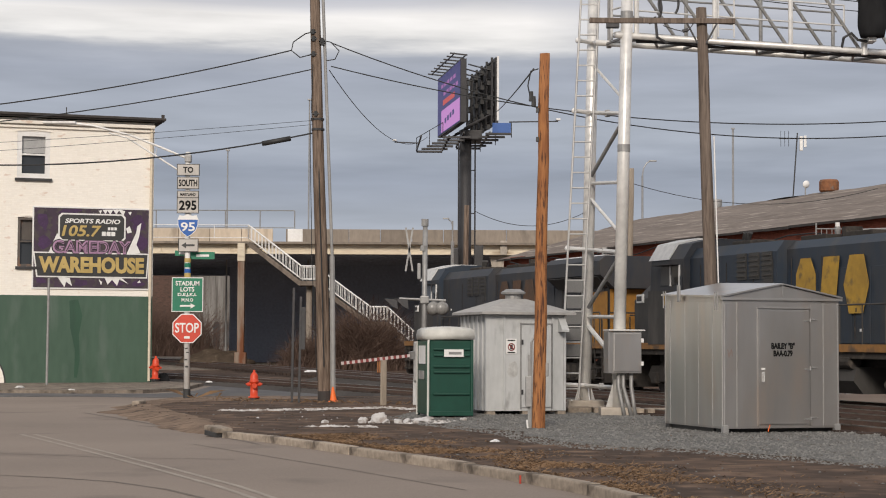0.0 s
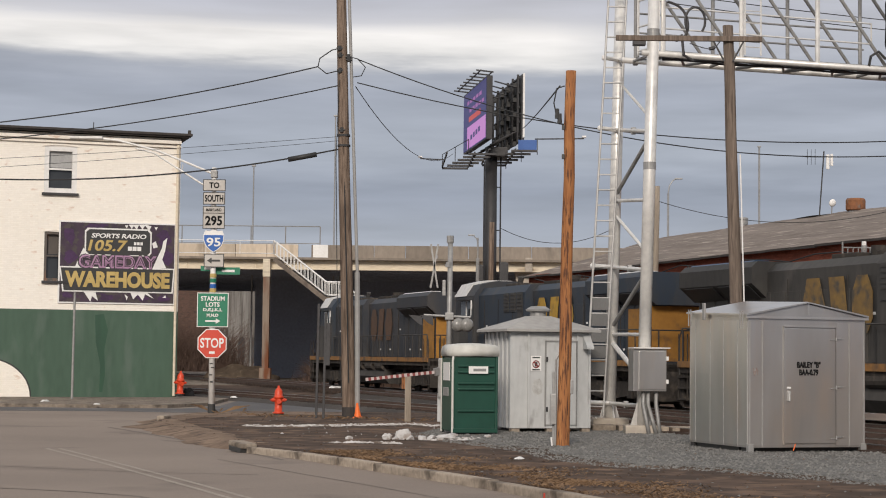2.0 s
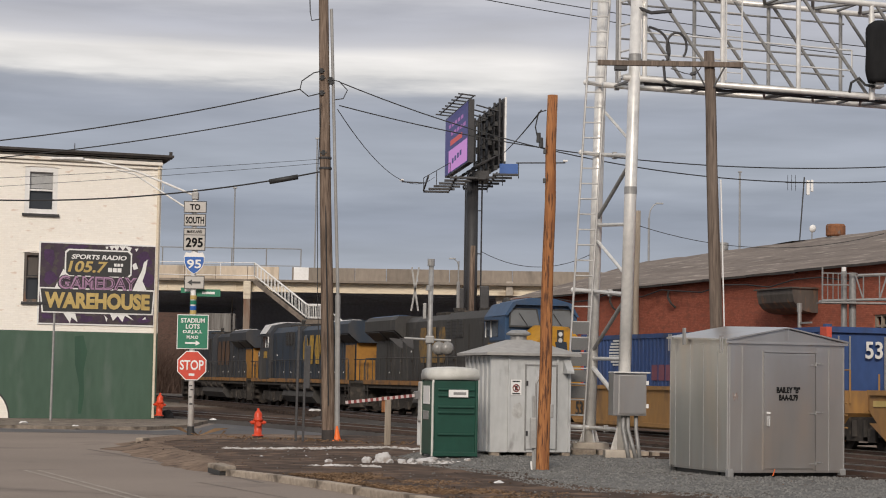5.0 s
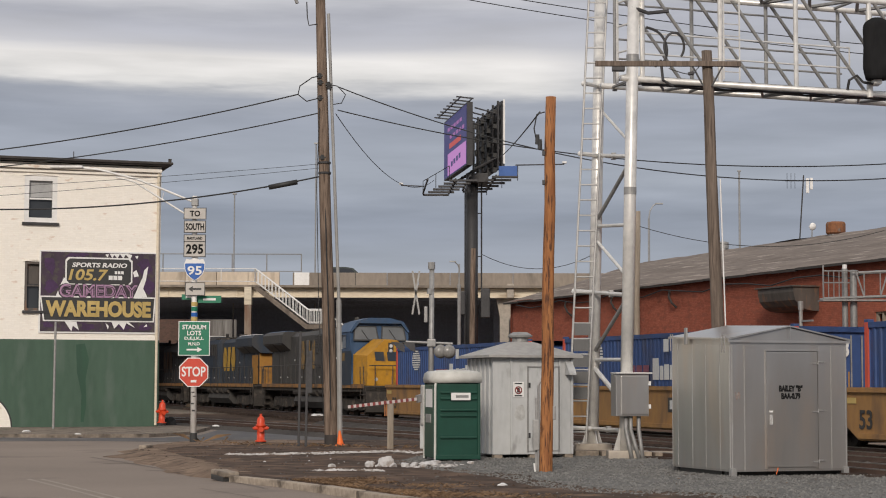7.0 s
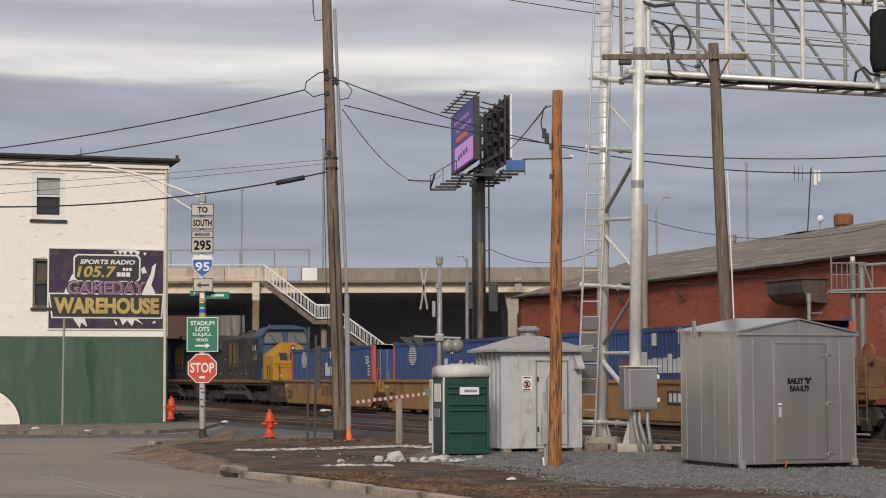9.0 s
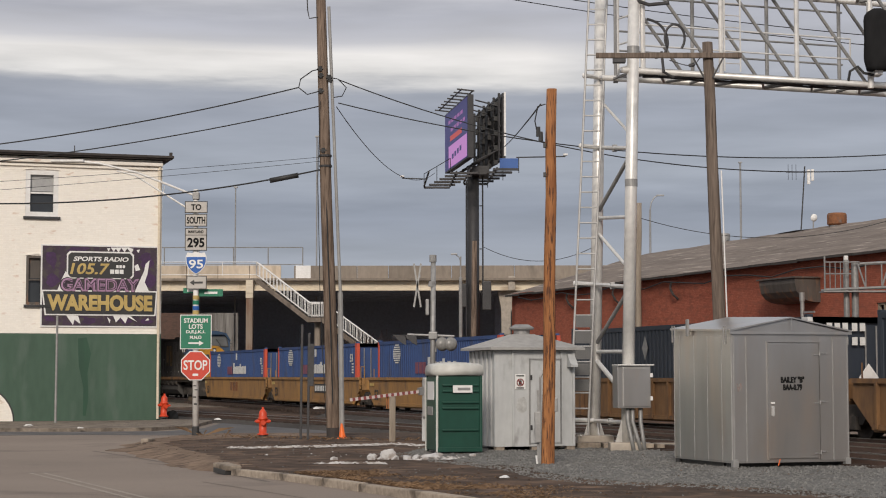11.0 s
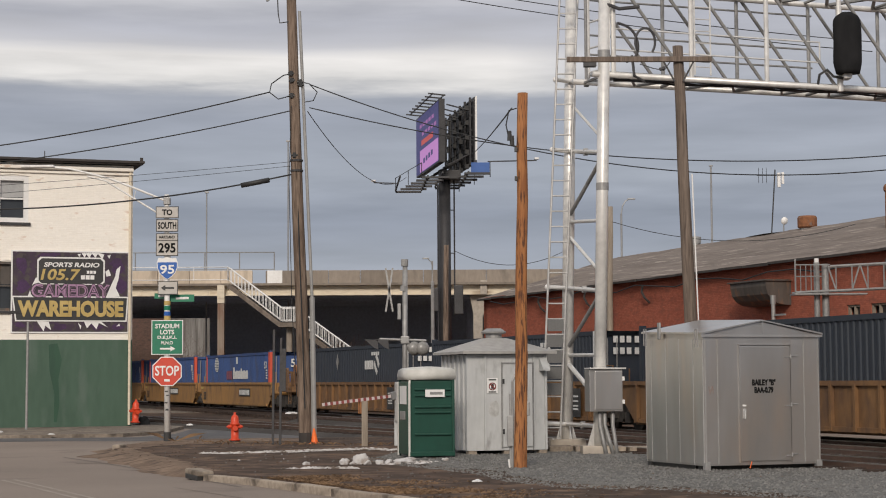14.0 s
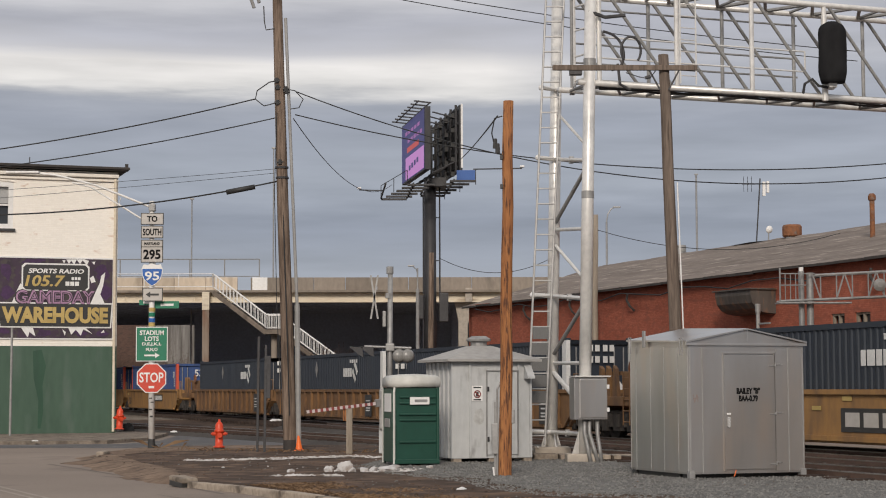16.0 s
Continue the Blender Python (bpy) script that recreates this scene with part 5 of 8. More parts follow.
rod(bm, (-0.7, 0, 3.2), (0.3, 0, 3.2), 0.02, n=5)
for x in (-0.6, -0.4, -0.2):
    rod(bm, (x, 0, 2.8), (x, 0, 3.6), 0.012, n=4)
part("aerial", bm, M["dark_steel"], mast)
bm = B()
lathe(bm, [(0.02, 0.08), (0.11, 0.05), (0.19, 0.0), (0.2, -0.02)], 14)
dish = tagged(part("satellite_dish", bm, M["white"], m=pose(18.75, 91.3, 9.75, 100, 0, 20), smooth=True), "small white round dish on a roof post", "antenna")
bm = B()
rod(bm, (0, 0, 0), (0, 0, -0.12), 0.05, n=6)
part("feed", bm, M["dark_steel"], dish)
bm = B()
rod(bm, (18.7, 91.4, 8.85), (18.72, 91.35, 9.65), 0.03, n=6)
tagged(part("dish_post", bm, M["galv_dull"]), "short grey post of a roof dish", "post")
# ---- signal hut ----
hut = thing("signal_hut", "brushed aluminium rail signal hut with a shallow gable roof", "hut", pose(5.57, 35.1, -0.02, 0, 0, 19))
HW, HD, HE = 2.58, 2.52, 2.72
bm = B()
prism(bm, [(0, 0.12), (HW, 0.12), (HW, HE - 0.05), (HW / 2, HE + 0.2), (0, HE - 0.05)], "y", 0, HD)
part("wall_shell", bm, M["aluminium"], hut)
bm = B()
prism(bm, [(-0.06, HE - 0.05), (HW / 2, HE + 0.215), (HW + 0.06, HE - 0.05), (HW + 0.06, HE - 0.015), (HW / 2, HE + 0.24), (-0.06, HE - 0.015)], "y", -0.06, HD + 0.06)
part("roof", bm, M["aluminium"], hut, "thin folded aluminium roof")
bm = B()
prism(bm, [(-0.06, HE - 0.1), (HW + 0.06, HE - 0.1), (HW + 0.06, HE - 0.05), (-0.06, HE - 0.05)], "y", -0.05, -0.02)
part("eave_strip", bm, M["aluminium"], hut)
part("ridge_seam", box(B(), (HW / 2, -0.062, HE + 0.1), (0.02, 0.01, 0.24)), M["aluminium"], hut)
pieces("wall_panel", [((-0.004, (a + b) / 2, 1.36), (0.008, b - a - 0.03, 2.4)) for a, b in ((0.02, 0.42), (0.42, 1.02), (1.02, 1.6), (1.6, 2.25), (2.25, 2.5))], M["aluminium"], hut)
pieces("wall_panel", [(((a + b) / 2, -0.004, 1.36), (b - a - 0.03, 0.008, 2.4)) for a, b in ((0.03, 0.3), (0.3, 0.75), (1.93, 2.22), (2.22, 2.55))], M["aluminium"], hut)
M["spray"] = mat("faded_orange_spray", (0.52, 0.36, 0.30), (0.52, 0.50, 0.48), 0.42, 0.75, grain=20, stain=6, bump=0)
bm = B()
for xa, za, xb, zb in ((0.1, 1.66, 0.13, 1.5), (0.13, 1.5, 0.18, 1.66), (0.18, 1.66, 0.2, 1.52), (0.1, 1.58, 0.22, 1.6)):
    beam(bm, (xa, -0.0115, za), (xb, -0.0115, zb), 0.004, 0.022)
part("spray_mark", bm, M["spray"], hut, "faint orange spray scribble")
pieces("seam", [((-0.006, min(max(y, 0.02), HD - 0.02), 1.36), (0.014, 0.01, HE - 0.3)) for y in (0.0, 0.42, 1.02, 1.6, 2.25, HD)], M["galv_mid"], hut)
pieces("seam", [((x, -0.006, 1.36), (0.01, 0.014, HE - 0.3)) for x in (0.03, 0.3, 2.22, HW - 0.03)], M["galv_mid"], hut)
door = part("door", box(B(), (1.34, -0.02, 1.32), (1.12, 0.04, 2.24), 0.008), M["aluminium"], hut)
bm = B()
for x in (0.765, 1.915):
    box(bm, (x, -0.022, 1.32), (0.016, 0.044, 2.3))
box(bm, (1.34, -0.03, 2.47), (1.18, 0.06, 0.018))
part("door_frame", bm, M["aluminium"], hut)
for z in (0.32, 1.3, 2.25):
    bm = B()
    box(bm, (1.97, -0.045, z), (0.15, 0.02, 0.022), 0.004)
    box(bm, (1.84, -0.05, z - 0.03), (0.13, 0.02, 0.022), 0.004)
    rod(bm, (1.91, -0.055, z - 0.06), (1.91, -0.055, z + 0.03), 0.016, n=6)
    part("hinge", bm, M["galv_dull"], door)
bm = B()
box(bm, (0.86, -0.05, 1.12), (0.07, 0.03, 0.2), 0.01)
rod(bm, (0.86, -0.08, 1.16), (0.86, -0.08, 1.02), 0.018, n=6)
part("handle", bm, M["galv_mid"], door, "steel lever handle")
part("lock_plate", box(B(), (0.86, -0.046, 1.28), (0.08, 0.012, 0.035)), M["white"], door)
words("lettering", 'BAILEY "B"', M["ink"], hut, pose(1.3, -0.045, 1.73), 0.52, 0.125, "black stencilled capitals", 0.05)
words("lettering", "BAA-0.79", M["ink"], hut, pose(1.3, -0.045, 1.58), 0.42, 0.125, "black stencilled capitals", 0.05)
for y in (0.12, HD - 0.15):
    bm = B()
    pipe(bm, [(-0.085, y - 0.05, HE - 0.3), (-0.085, y - 0.05, HE + 0.04), (-0.085, y + 0.05, HE + 0.04), (-0.085, y + 0.05, HE - 0.3)], 0.013)
    part("lifting_lug", bm, M["galv_dull"], hut)
for ob in hut.children:
    if not ob.location.length:
        for v in ob.data.vertices:
            if v.co.z > 1.5:
                v.co.z += 0.03 * v.co.y
part("vent_tab", box(B(), (-0.07, 1.75, HE + 0.06), (0.04, 0.1, 0.34), 0.01), M["galv_dull"], hut)
pieces("skid", [((HW / 2, 0.3, 0.09), (HW - 0.1, 0.14, 0.14)), ((HW / 2, HD - 0.12, 0.09), (HW, 0.14, 0.14)), ((0.12, HD / 2 + 0.2, 0.09), (0.12, HD - 0.6, 0.14))], M["black"], hut)
for x in (0.05, HW - 0.05):
    bm = B()
    box(bm, (x, 0.02, 0.09), (0.12, 0.12, 0.2), 0.01)
    part("foot", bm, M["galv_dull"], hut)
bm = B()
rod(bm, (0.95, -0.06, 0.06), (1.0, -0.05, 0.19), 0.011, n=5)
part("marker_flag", bm, M["cone"], hut)

# ---- portable toilet ----
loo = thing("portable_toilet", "dark green portable toilet with a dirty white roof", "portable toilet", pose(-0.17, 41.6, 0, 0, 0, 14))
W = 1.08
bm = B()
box(bm, (W / 2, W / 2, 0.93), (W - 0.06, W - 0.06, 1.74), 0.04)
part("cabin", bm, M["toilet_green"], loo)
pieces("corner_post", [((x, y, 0.93), (0.06, 0.06, 1.8)) for x in (0.03, W - 0.03) for y in (0.03, W - 0.03)], M["toilet_green"], loo, 0.02)
pieces("rib", [((W / 2 + 0.02, 0.005, z), (W - 0.22, 0.05, 0.045)) for z in (0.55, 1.05, 1.18, 1.44, 1.58)], M["toilet_green"], loo, 0.012)
bm = B()
box(bm, (W / 2, -0.003, 0.1), (W - 0.02, 0.06, 0.1), 0.01)
part("base", bm, M["toilet_green"], loo)
bm = B()
rows = []
for k, (inset, z) in enumerate(((-0.015, 1.8), (-0.025, 1.9), (-0.005, 2.02), (0.06, 2.07), (0.3, 2.1))):
    a, b = inset, W - inset
    rows.append([bm.verts.new(p) for p in ((a, a, z), (W / 2, a - 0.02, z + 0.01), (b, a, z), (b, b, z), (a, b, z))])
for p, q in zip(rows, rows[1:]):
    for i in range(5):
        bm.faces.new((p[i], p[(i + 1) % 5], q[(i + 1) % 5], q[i]))
bm.faces.new(rows[-1])
bm.faces.new(rows[0][::-1])
part("roof", bm, M["toilet_white"], loo, "dirty white domed plastic roof", smooth=True)
bm = B()
pipe(bm, [(0.0, 0.0, 0.05), (0.0, 0.0, 1.7), (0.02, 0.02, 1.82)], 0.028)
part("door_trim", bm, M["toilet_white"], loo)
bm = B()
pipe(bm, [(-0.01, W * 0.95, 0.05), (-0.01, W * 0.95, 1.75)], 0.028)
part("door_trim", bm, M["toilet_white"], loo)
part("door", box(B(), (-0.005, W / 2, 0.92), (0.03, W - 0.2, 1.66), 0.01), M["toilet_green"], loo)
part("notice", box(B(), (-0.03, W / 2 - 0.05, 1.45), (0.012, 0.62, 0.42)), M["sign_white"], loo, "white notice")
part("latch", box(B(), (-0.03, W / 2, 0.98), (0.02, 0.5, 0.2), 0.01), M["galv_dull"], loo)
part("notice", box(B(), (0.6, -0.03, 1.49), (0.46, 0.012, 0.17)), M["sign_white"], loo, "white label with grey lettering bars")
part("lettering_bar", box(B(), (0.63, -0.038, 1.49), (0.3, 0.006, 0.06)), M["galv_dull"], loo)

# ---- metal shed ----
shed = thing("metal_shed", "light grey ribbed metal shed with a hipped roof", "shed", pose(1.24, 43.35, 0.05, 0, 0, 17))
S = 2.0
bm = B()
box(bm, (S / 2, S / 2, 1.2), (S, S, 2.3))
part("wall_shell", bm, M["shed"], shed)
pieces("seam", [((-0.02, min(max(k, 0.03), S - 0.03), 1.2), (0.05, 0.06, 2.3)) for k in (0.0, 0.33, 0.66, 1.0, 1.33, 1.66, 1.98)], M["shed"], shed, 0.012)
pieces("seam", [((min(max(k, 0.03), S - 0.03), -0.02, 1.2), (0.06, 0.05, 2.3)) for k in (0.42, 1.66, 1.98)], M["shed"], shed, 0.012)
bm = B()
o, top = 0.2, 2.76
vs = [bm.verts.new(p) for p in ((-o, -o, 2.36), (S + o, -o, 2.36), (S + o, S + o, 2.36), (-o, S + o, 2.36))]
v2 = [bm.verts.new((p.co.x, p.co.y, 2.42)) for p in vs]
v3 = [bm.verts.new((S / 2 + 0.24 * a, S / 2 + 0.24 * b, top)) for a, b in ((-1, -1), (1, -1), (1, 1), (-1, 1))]
for p, q in ((vs, v2), (v2, v3)):
    for i in range(4):
        bm.faces.new((p[i], p[(i + 1) % 4], q[(i + 1) % 4], q[i]))
bm.faces.new(v3)
bm.faces.new(vs[::-1])
part("roof", bm, M["shed_roof"], shed, "dull grey hipped roof")
bm = B()
lathe(bm, [(0.2, 2.76), (0.2, 2.86), (0.3, 2.88), (0.31, 2.92), (0.18, 3.0)], 14, (S / 2, S / 2, 0))
part("vent_cap", bm, M["galv_dull"], shed)
door = part("door", box(B(), (1.24, -0.02, 1.12), (0.76, 0.04, 1.98), 0.01), M["shed"], shed)
bm = B()
for x in (0.84, 1.64):
    box(bm, (x, -0.03, 1.12), (0.03, 0.03, 2.04))
box(bm, (1.24, -0.03, 2.14), (0.83, 0.03, 0.03))
part("trim", bm, M["galv_dull"], door)
for z in (0.5, 1.7):
    part("hinge", box(B(), (0.87, -0.05, z), (0.05, 0.03, 0.12), 0.008), M["dark_steel"], door)
part("notice", box(B(), (0.6, -0.012, 1.6), (0.27, 0.012, 0.36)), M["sign_white"], shed, "white no-entry notice")
bm = B()
bmesh.ops.create_circle(bm, segments=18, radius=0.095, cap_ends=False)
ring = [v for v in bm.verts]
inner = [bm.verts.new(v.co * 0.72) for v in ring]
for i in range(18):
    bm.faces.new((ring[i], ring[(i + 1) % 18], inner[(i + 1) % 18], inner[i]))
bmesh.ops.rotate(bm, matrix=Matrix.Rotation(radians(90), 3, "X"), verts=bm.verts)
part("ring", bm, M["maroon"], shed, m=pose(0.6, -0.022, 1.58))
bm = B()
beam(bm, (0.54, -0.022, 1.64), (0.66, -0.022, 1.52), 0.006, 0.03)
part("slash", bm, M["maroon"], shed)
part("lettering_bar", box(B(), (0.6, -0.02, 1.74), (0.19, 0.006, 0.03)), M["black"], shed)
part("lettering_bar", box(B(), (0.6, -0.02, 1.45), (0.19, 0.006, 0.03)), M["black"], shed)
part("pictogram", box(B(), (0.6, -0.0215, 1.58), (0.07, 0.004, 0.11), 0.0), M["black"], shed)
M["scuff"] = mat("scuffed_shed_paint", (0.34, 0.33, 0.315), (0.50, 0.50, 0.485), 0.7, grain=12, stain=5, amount=0.6, bump=0.05)
bm = B()
prism(bm, [(0.5, 0.98), (0.56, 1.2), (0.7, 1.24), (0.78, 1.12), (0.76, 0.9), (0.66, 0.84), (0.55, 0.88)], "y", -0.004, -0.001)
part("scuff", bm, M["scuff"], shed, "scraped grey patch of wear")
bm = B()
prism(bm, [(-0.01, 2.3), (-0.3, 2.0), (-0.3, 1.95), (-0.01, 1.95)], "x", S - 0.2, S - 0.02)
part("hood", bm, M["shed"], shed)
for x in (0.1, 1.0, 1.9):
    part("footing", box(B(), (x, 0.1, -0.02), (0.2, 0.2, 0.12)), M["kerb"], shed)

# ---- poles ----
def pole(name, a, b, r0, r1, material, label, n=14):
    bm = B()
    a, b = V(a), V(b)
    k = 7
    rings = []
    for i in range(k + 1):
        p, r = a.lerp(b, i / k) + V((0.03 * noise.noise(V((i * 0.9, a.x, 0))), 0, 0)), r0 + (r1 - r0) * i / k
        rings.append([bm.verts.new(p + V((r * math.cos(6.2832 * j / n), r * math.sin(6.2832 * j / n), 0))) for j in range(n)])
    for p, q in zip(rings, rings[1:]):
        for j in range(n):
            bm.faces.new((p[j], p[(j + 1) % n], q[(j + 1) % n], q[j]))
    bm.faces.new(rings[-1])
    return tagged(part(name, bm, material, smooth=True), label, "pole")


big = pole("utility_pole", (-3.20, 52.5, 0), (-3.72, 52.5, 15.5), 0.2, 0.13, M["old_wood"], "tall leaning weathered wooden utility pole with conduit")
bm = B()
pipe(bm, [(-2.96, 52.42, 0.1), (-3.02, 52.42, 4.2)], 0.08, 8)
pipe(bm, [(-3.02, 52.42, 4.2), (-3.38, 52.42, 12.6)], 0.05, 8)
part("conduit", bm, M["plastic_conduit"], big, "pale grey plastic conduit")
for z in (7.9, 8.2):
    part("strap", rod(B(), (-3.2 - 0.0335 * z, 52.5, z - 0.03), (-3.2 - 0.0335 * z, 52.5, z + 0.03), 0.19, n=12), M["dark_steel"], big)
for (x, z) in ((-3.62, 10.75), (-3.60, 10.55), (-3.60, 10.1), (-3.36, 10.5), (-3.34, 10.42), (-3.52, 8.35)):
    bm = B()
    rod(bm, (x, 52.35, z - 0.07), (x, 52.35, z + 0.07), 0.06, 0.05, n=8)
    rod(bm, (x - 0.09, 52.35, z), (x + 0.09, 52.35, z), 0.03, n=6)
    part("insulator", bm, M["black"], big)
bm = B()
pipe(bm, [(-3.63, 52.4, 10.75), (-3.85, 52.4, 10.7), (-4.2, 52.4, 10.45), (-4.25, 52.4, 10.2), (-4.0, 52.4, 10.0), (-3.62, 52.4, 10.1)], 0.018, 5)
pipe(bm, [(-3.34, 52.4, 10.5), (-3.1, 52.4, 10.45), (-2.86, 52.4, 10.2), (-2.98, 52.4, 9.95), (-3.3, 52.4, 9.9)], 0.016, 5)
pipe(bm, [(-3.62, 52.36, 9.8), (-3.68, 52.36, 7.5), (-3.6, 52.36, 4.0), (-3.42, 52.36, 0.6)], 0.012, 4)
pipe(bm, [(-3.46, 52.4, 8.0), (-3.38, 52.3, 5.6), (-3.3, 52.3, 3.5), (-3.22, 52.3, 1.0)], 0.02, 5)
part("pole_wire", bm, M["cable"], big)
bm = B()
for x in (-4.3, -4.15, -3.95):
    rod(bm, (x, 52.4, 12.9 + (x + 4.3)), (x - 0.12, 52.4, 13.25 + (x + 4.3)), 0.05, n=8)
rod(bm, (-4.4, 52.4, 13.2), (-3.6, 52.4, 13.35), 0.03, n=6)
part("cutout_fuse", bm, M["galv_dull"], big)
bm = B()
pipe(bm, [(-3.62, 52.4, 12.3), (-3.95, 52.4, 12.25), (-4.0, 52.4, 12.5), (-4.02, 52.4, 12.95)], 0.018, 5)
part("jumper", bm, M["cable"], big)
bm = B()
rod(bm, (-3.205, 52.5, 0.0), (-3.212, 52.5, 0.3), 0.206, 0.203, n=14)
part("burn_mark", bm, M["tar"], big, "tarred black pole foot")

new_pole = pole("timber_pole", (2.10, 36.9, 0), (2.21, 36.9, 7.68), 0.135, 0.105, M["new_wood"], "fresh orange-brown timber pole with a flat cut top")
bm = B()
pipe(bm, [(2.08, 36.78, 7.35), (1.92, 36.78, 7.3), (1.86, 36.78, 7.0), (1.9, 36.78, 6.8), (1.98, 36.78, 6.75)], 0.014, 5)
part("drop_wire", bm, M["cable"], new_pole)
for x, z in ((1.93, 6.78), (1.98, 6.68)):
    part("insulator", rod(B(), (x, 36.78, z - 0.1), (x, 36.78, z + 0.1), 0.05, 0.04, n=8), M["black"], new_pole)
for z in (5.9, 6.5):
    part("bracket", box(B(), (2.06, 36.82, z), (0.06, 0.06, 0.1), 0.01), M["black"], new_pole)
meter = thing("meter_post", "grey meter box on a steel post beside the timber pole", "meter", pose(1.9, 36.95, 0))
part("post", box(B(), (0.02, 0.05, 0.75), (0.07, 0.07, 1.5), 0.01), M["galv_dull"], meter)
part("box", box(B(), (0.0, 0.0, 0.75), (0.13, 0.14, 0.62), 0.015), M["galv_dull"], meter)
part("conduit", pipe(B(), [(0.05, -0.03, 0.0), (0.05, -0.03, 1.75), (0.12, 0.0, 1.9)], 0.025), M["galv_dull"], meter)
part("outlet_box", box(B(), (0.36, -0.05, 1.2), (0.09, 0.1, 0.28), 0.015), M["galv_dull"], meter)
part("marker", rod(B(), (-0.02, -0.1, 0), (-0.04, -0.1, 0.18), 0.02, n=6), M["white"], meter)

arm_pole = pole("crossarm_pole", (6.42, 41.5, 0), (6.10, 41.5, 9.5), 0.16, 0.12, M["drab_wood"], "old weathered wooden pole with a single crossarm")
part("crossarm", box(B(), (5.19, 41.36, 9.17), (3.36, 0.1, 0.12), 0.01), M["drab_wood"], arm_pole)
bm = B()
beam(bm, (6.0, 41.34, 8.65), (5.75, 41.34, 9.12), 0.02, 0.04)
beam(bm, (6.2, 41.34, 8.65), (6.45, 41.34, 9.12), 0.02, 0.04)
pipe(bm, [(5.9, 41.3, 9.1), (5.75, 41.3, 8.9), (5.5, 41.3, 8.95), (5.2, 41.3, 9.05)], 0.012, 5)
rod(bm, (5.65, 41.3, 8.92), (5.78, 41.3, 8.96), 0.04, n=6)
part("fitting", bm, M["dark_steel"], arm_pole)
bm = B()
rod(bm, (6.56, 41.4, 0.0), (6.38, 41.4, 6.5), 0.018, n=5)
part("ground_wire", bm, M["white"], arm_pole)

# ---- signal bridge ----
sigb = thing("signal_bridge", "galvanised tubular railway signal bridge with lattice truss", "signal bridge")
FM0, FM1, LM0, LM1 = V((4.38, 43.6, 0.1)), V((4.68, 43.6, 12.6)), V((3.79, 46, 0.1)), V((4.06, 46, 12.8))
part("mast", rod(B(), FM0, FM1, 0.15, 0.145, 18), M["galv"], sigb, smooth=True)
part("mast", rod(B(), LM0, LM1, 0.15, 0.145, 18), M["galv"], sigb, smooth=True)
for z in (6.35, 9.6):
    p = FM0.lerp(FM1, z / 12.5)
    part("collar", rod(B(), p - V((0, 0, 0.09)), p + V((0, 0, 0.09)), 0.154, n=18), M["galv_dull"], sigb)
for base in (FM0, LM0):
    bm = B()
    box(bm, (base.x, base.y, 0.13), (0.55, 0.55, 0.06), 0.01)
    for a in range(4):
        c, s = math.cos(a * 1.5708 + 0.4), math.sin(a * 1.5708 + 0.4)
        vs = [bm.verts.new((base.x + c * r + o * s, base.y + s * r - o * c, z)) for o in (-0.012, 0.012) for r, z in ((0.13, 0.15), (0.33, 0.15), (0.13, 0.75))]
        bm.faces.new(vs[:3])
        bm.faces.new(vs[3:][::-1])
        for i in range(3):
            bm.faces.new((vs[i], vs[(i + 1) % 3], vs[3 + (i + 1) % 3], vs[3 + i]))
    part("base_plate", bm, M["galv"], sigb)
foot = thing("footing", "long low concrete footing under the signal bridge", "footing")
pieces("block", [((2.95 + i * 0.62, 45.6 - i * 0.3, 0.06), (0.58, 1.0, 0.16)) for i in range(5)], M["kerb"], foot, 0.02)
for c, s in (((3.8, 45.9, 0.14), (0.9, 0.7, 0.3)), ((4.35, 43.6, 0.1), (0.8, 0.7, 0.2))):
    tagged(part("footing", box(B(), c, s, 0.03), M["concrete"]), "square concrete footing of a signal mast", "footing")
def on_mast(rear, z):
    a, b = (LM0, LM1) if rear else (FM0, FM1)
    return a.lerp(b, (z - a.z) / (b.z - a.z))


# cross struts run past the rear mast to a white cap
for zr, zf, cap in ((0.66, 0.66, 0.6), (4.1, 3.93, 0.55), (7.6, 7.3, 0.46), (9.4, 8.96, 0.4)):
    a, b = on_mast(True, zr), on_mast(False, zf)
    start = a + V((-cap, -0.35, 0.02))
    bm = B()
    rod(bm, start, a + V((-0.02, -0.16, 0)), 0.055, n=8)
    rod(bm, a + V((-0.02, -0.16, 0)), b, 0.05, n=8)
    part("strut", bm, M["galv"], sigb)
    bm = B()
    bmesh.ops.create_icosphere(bm, subdivisions=2, radius=0.078, matrix=Matrix.Translation(start))
    part("strut_cap", bm, M["white"], sigb)
    part("strut_clamp", box(B(), (a.lerp(b, 0.5)), (0.12, 0.14, 0.17), 0.015), M["galv_dull"], sigb)
for zr, zf in ((2.4, 2.37), (5.8, 5.63)):
    part("strut", rod(B(), on_mast(True, zr), on_mast(False, zf), 0.045, n=8), M["galv"], sigb)
# two braces are darker: the shade on the tubes is put into their colour
for zr, zf, r, k in ((2.57, 3.89, 0.05, "galv_dull"), (5.93, 7.19, 0.05, "galv_dull"), (8.87, 7.6, 0.035, "galv"), (5.45, 4.34, 0.04, "galv"), (2.21, 1.25, 0.06, "galv")):
    part("brace", rod(B(), on_mast(True, zr), on_mast(False, zf), r, n=8), M[k], sigb)
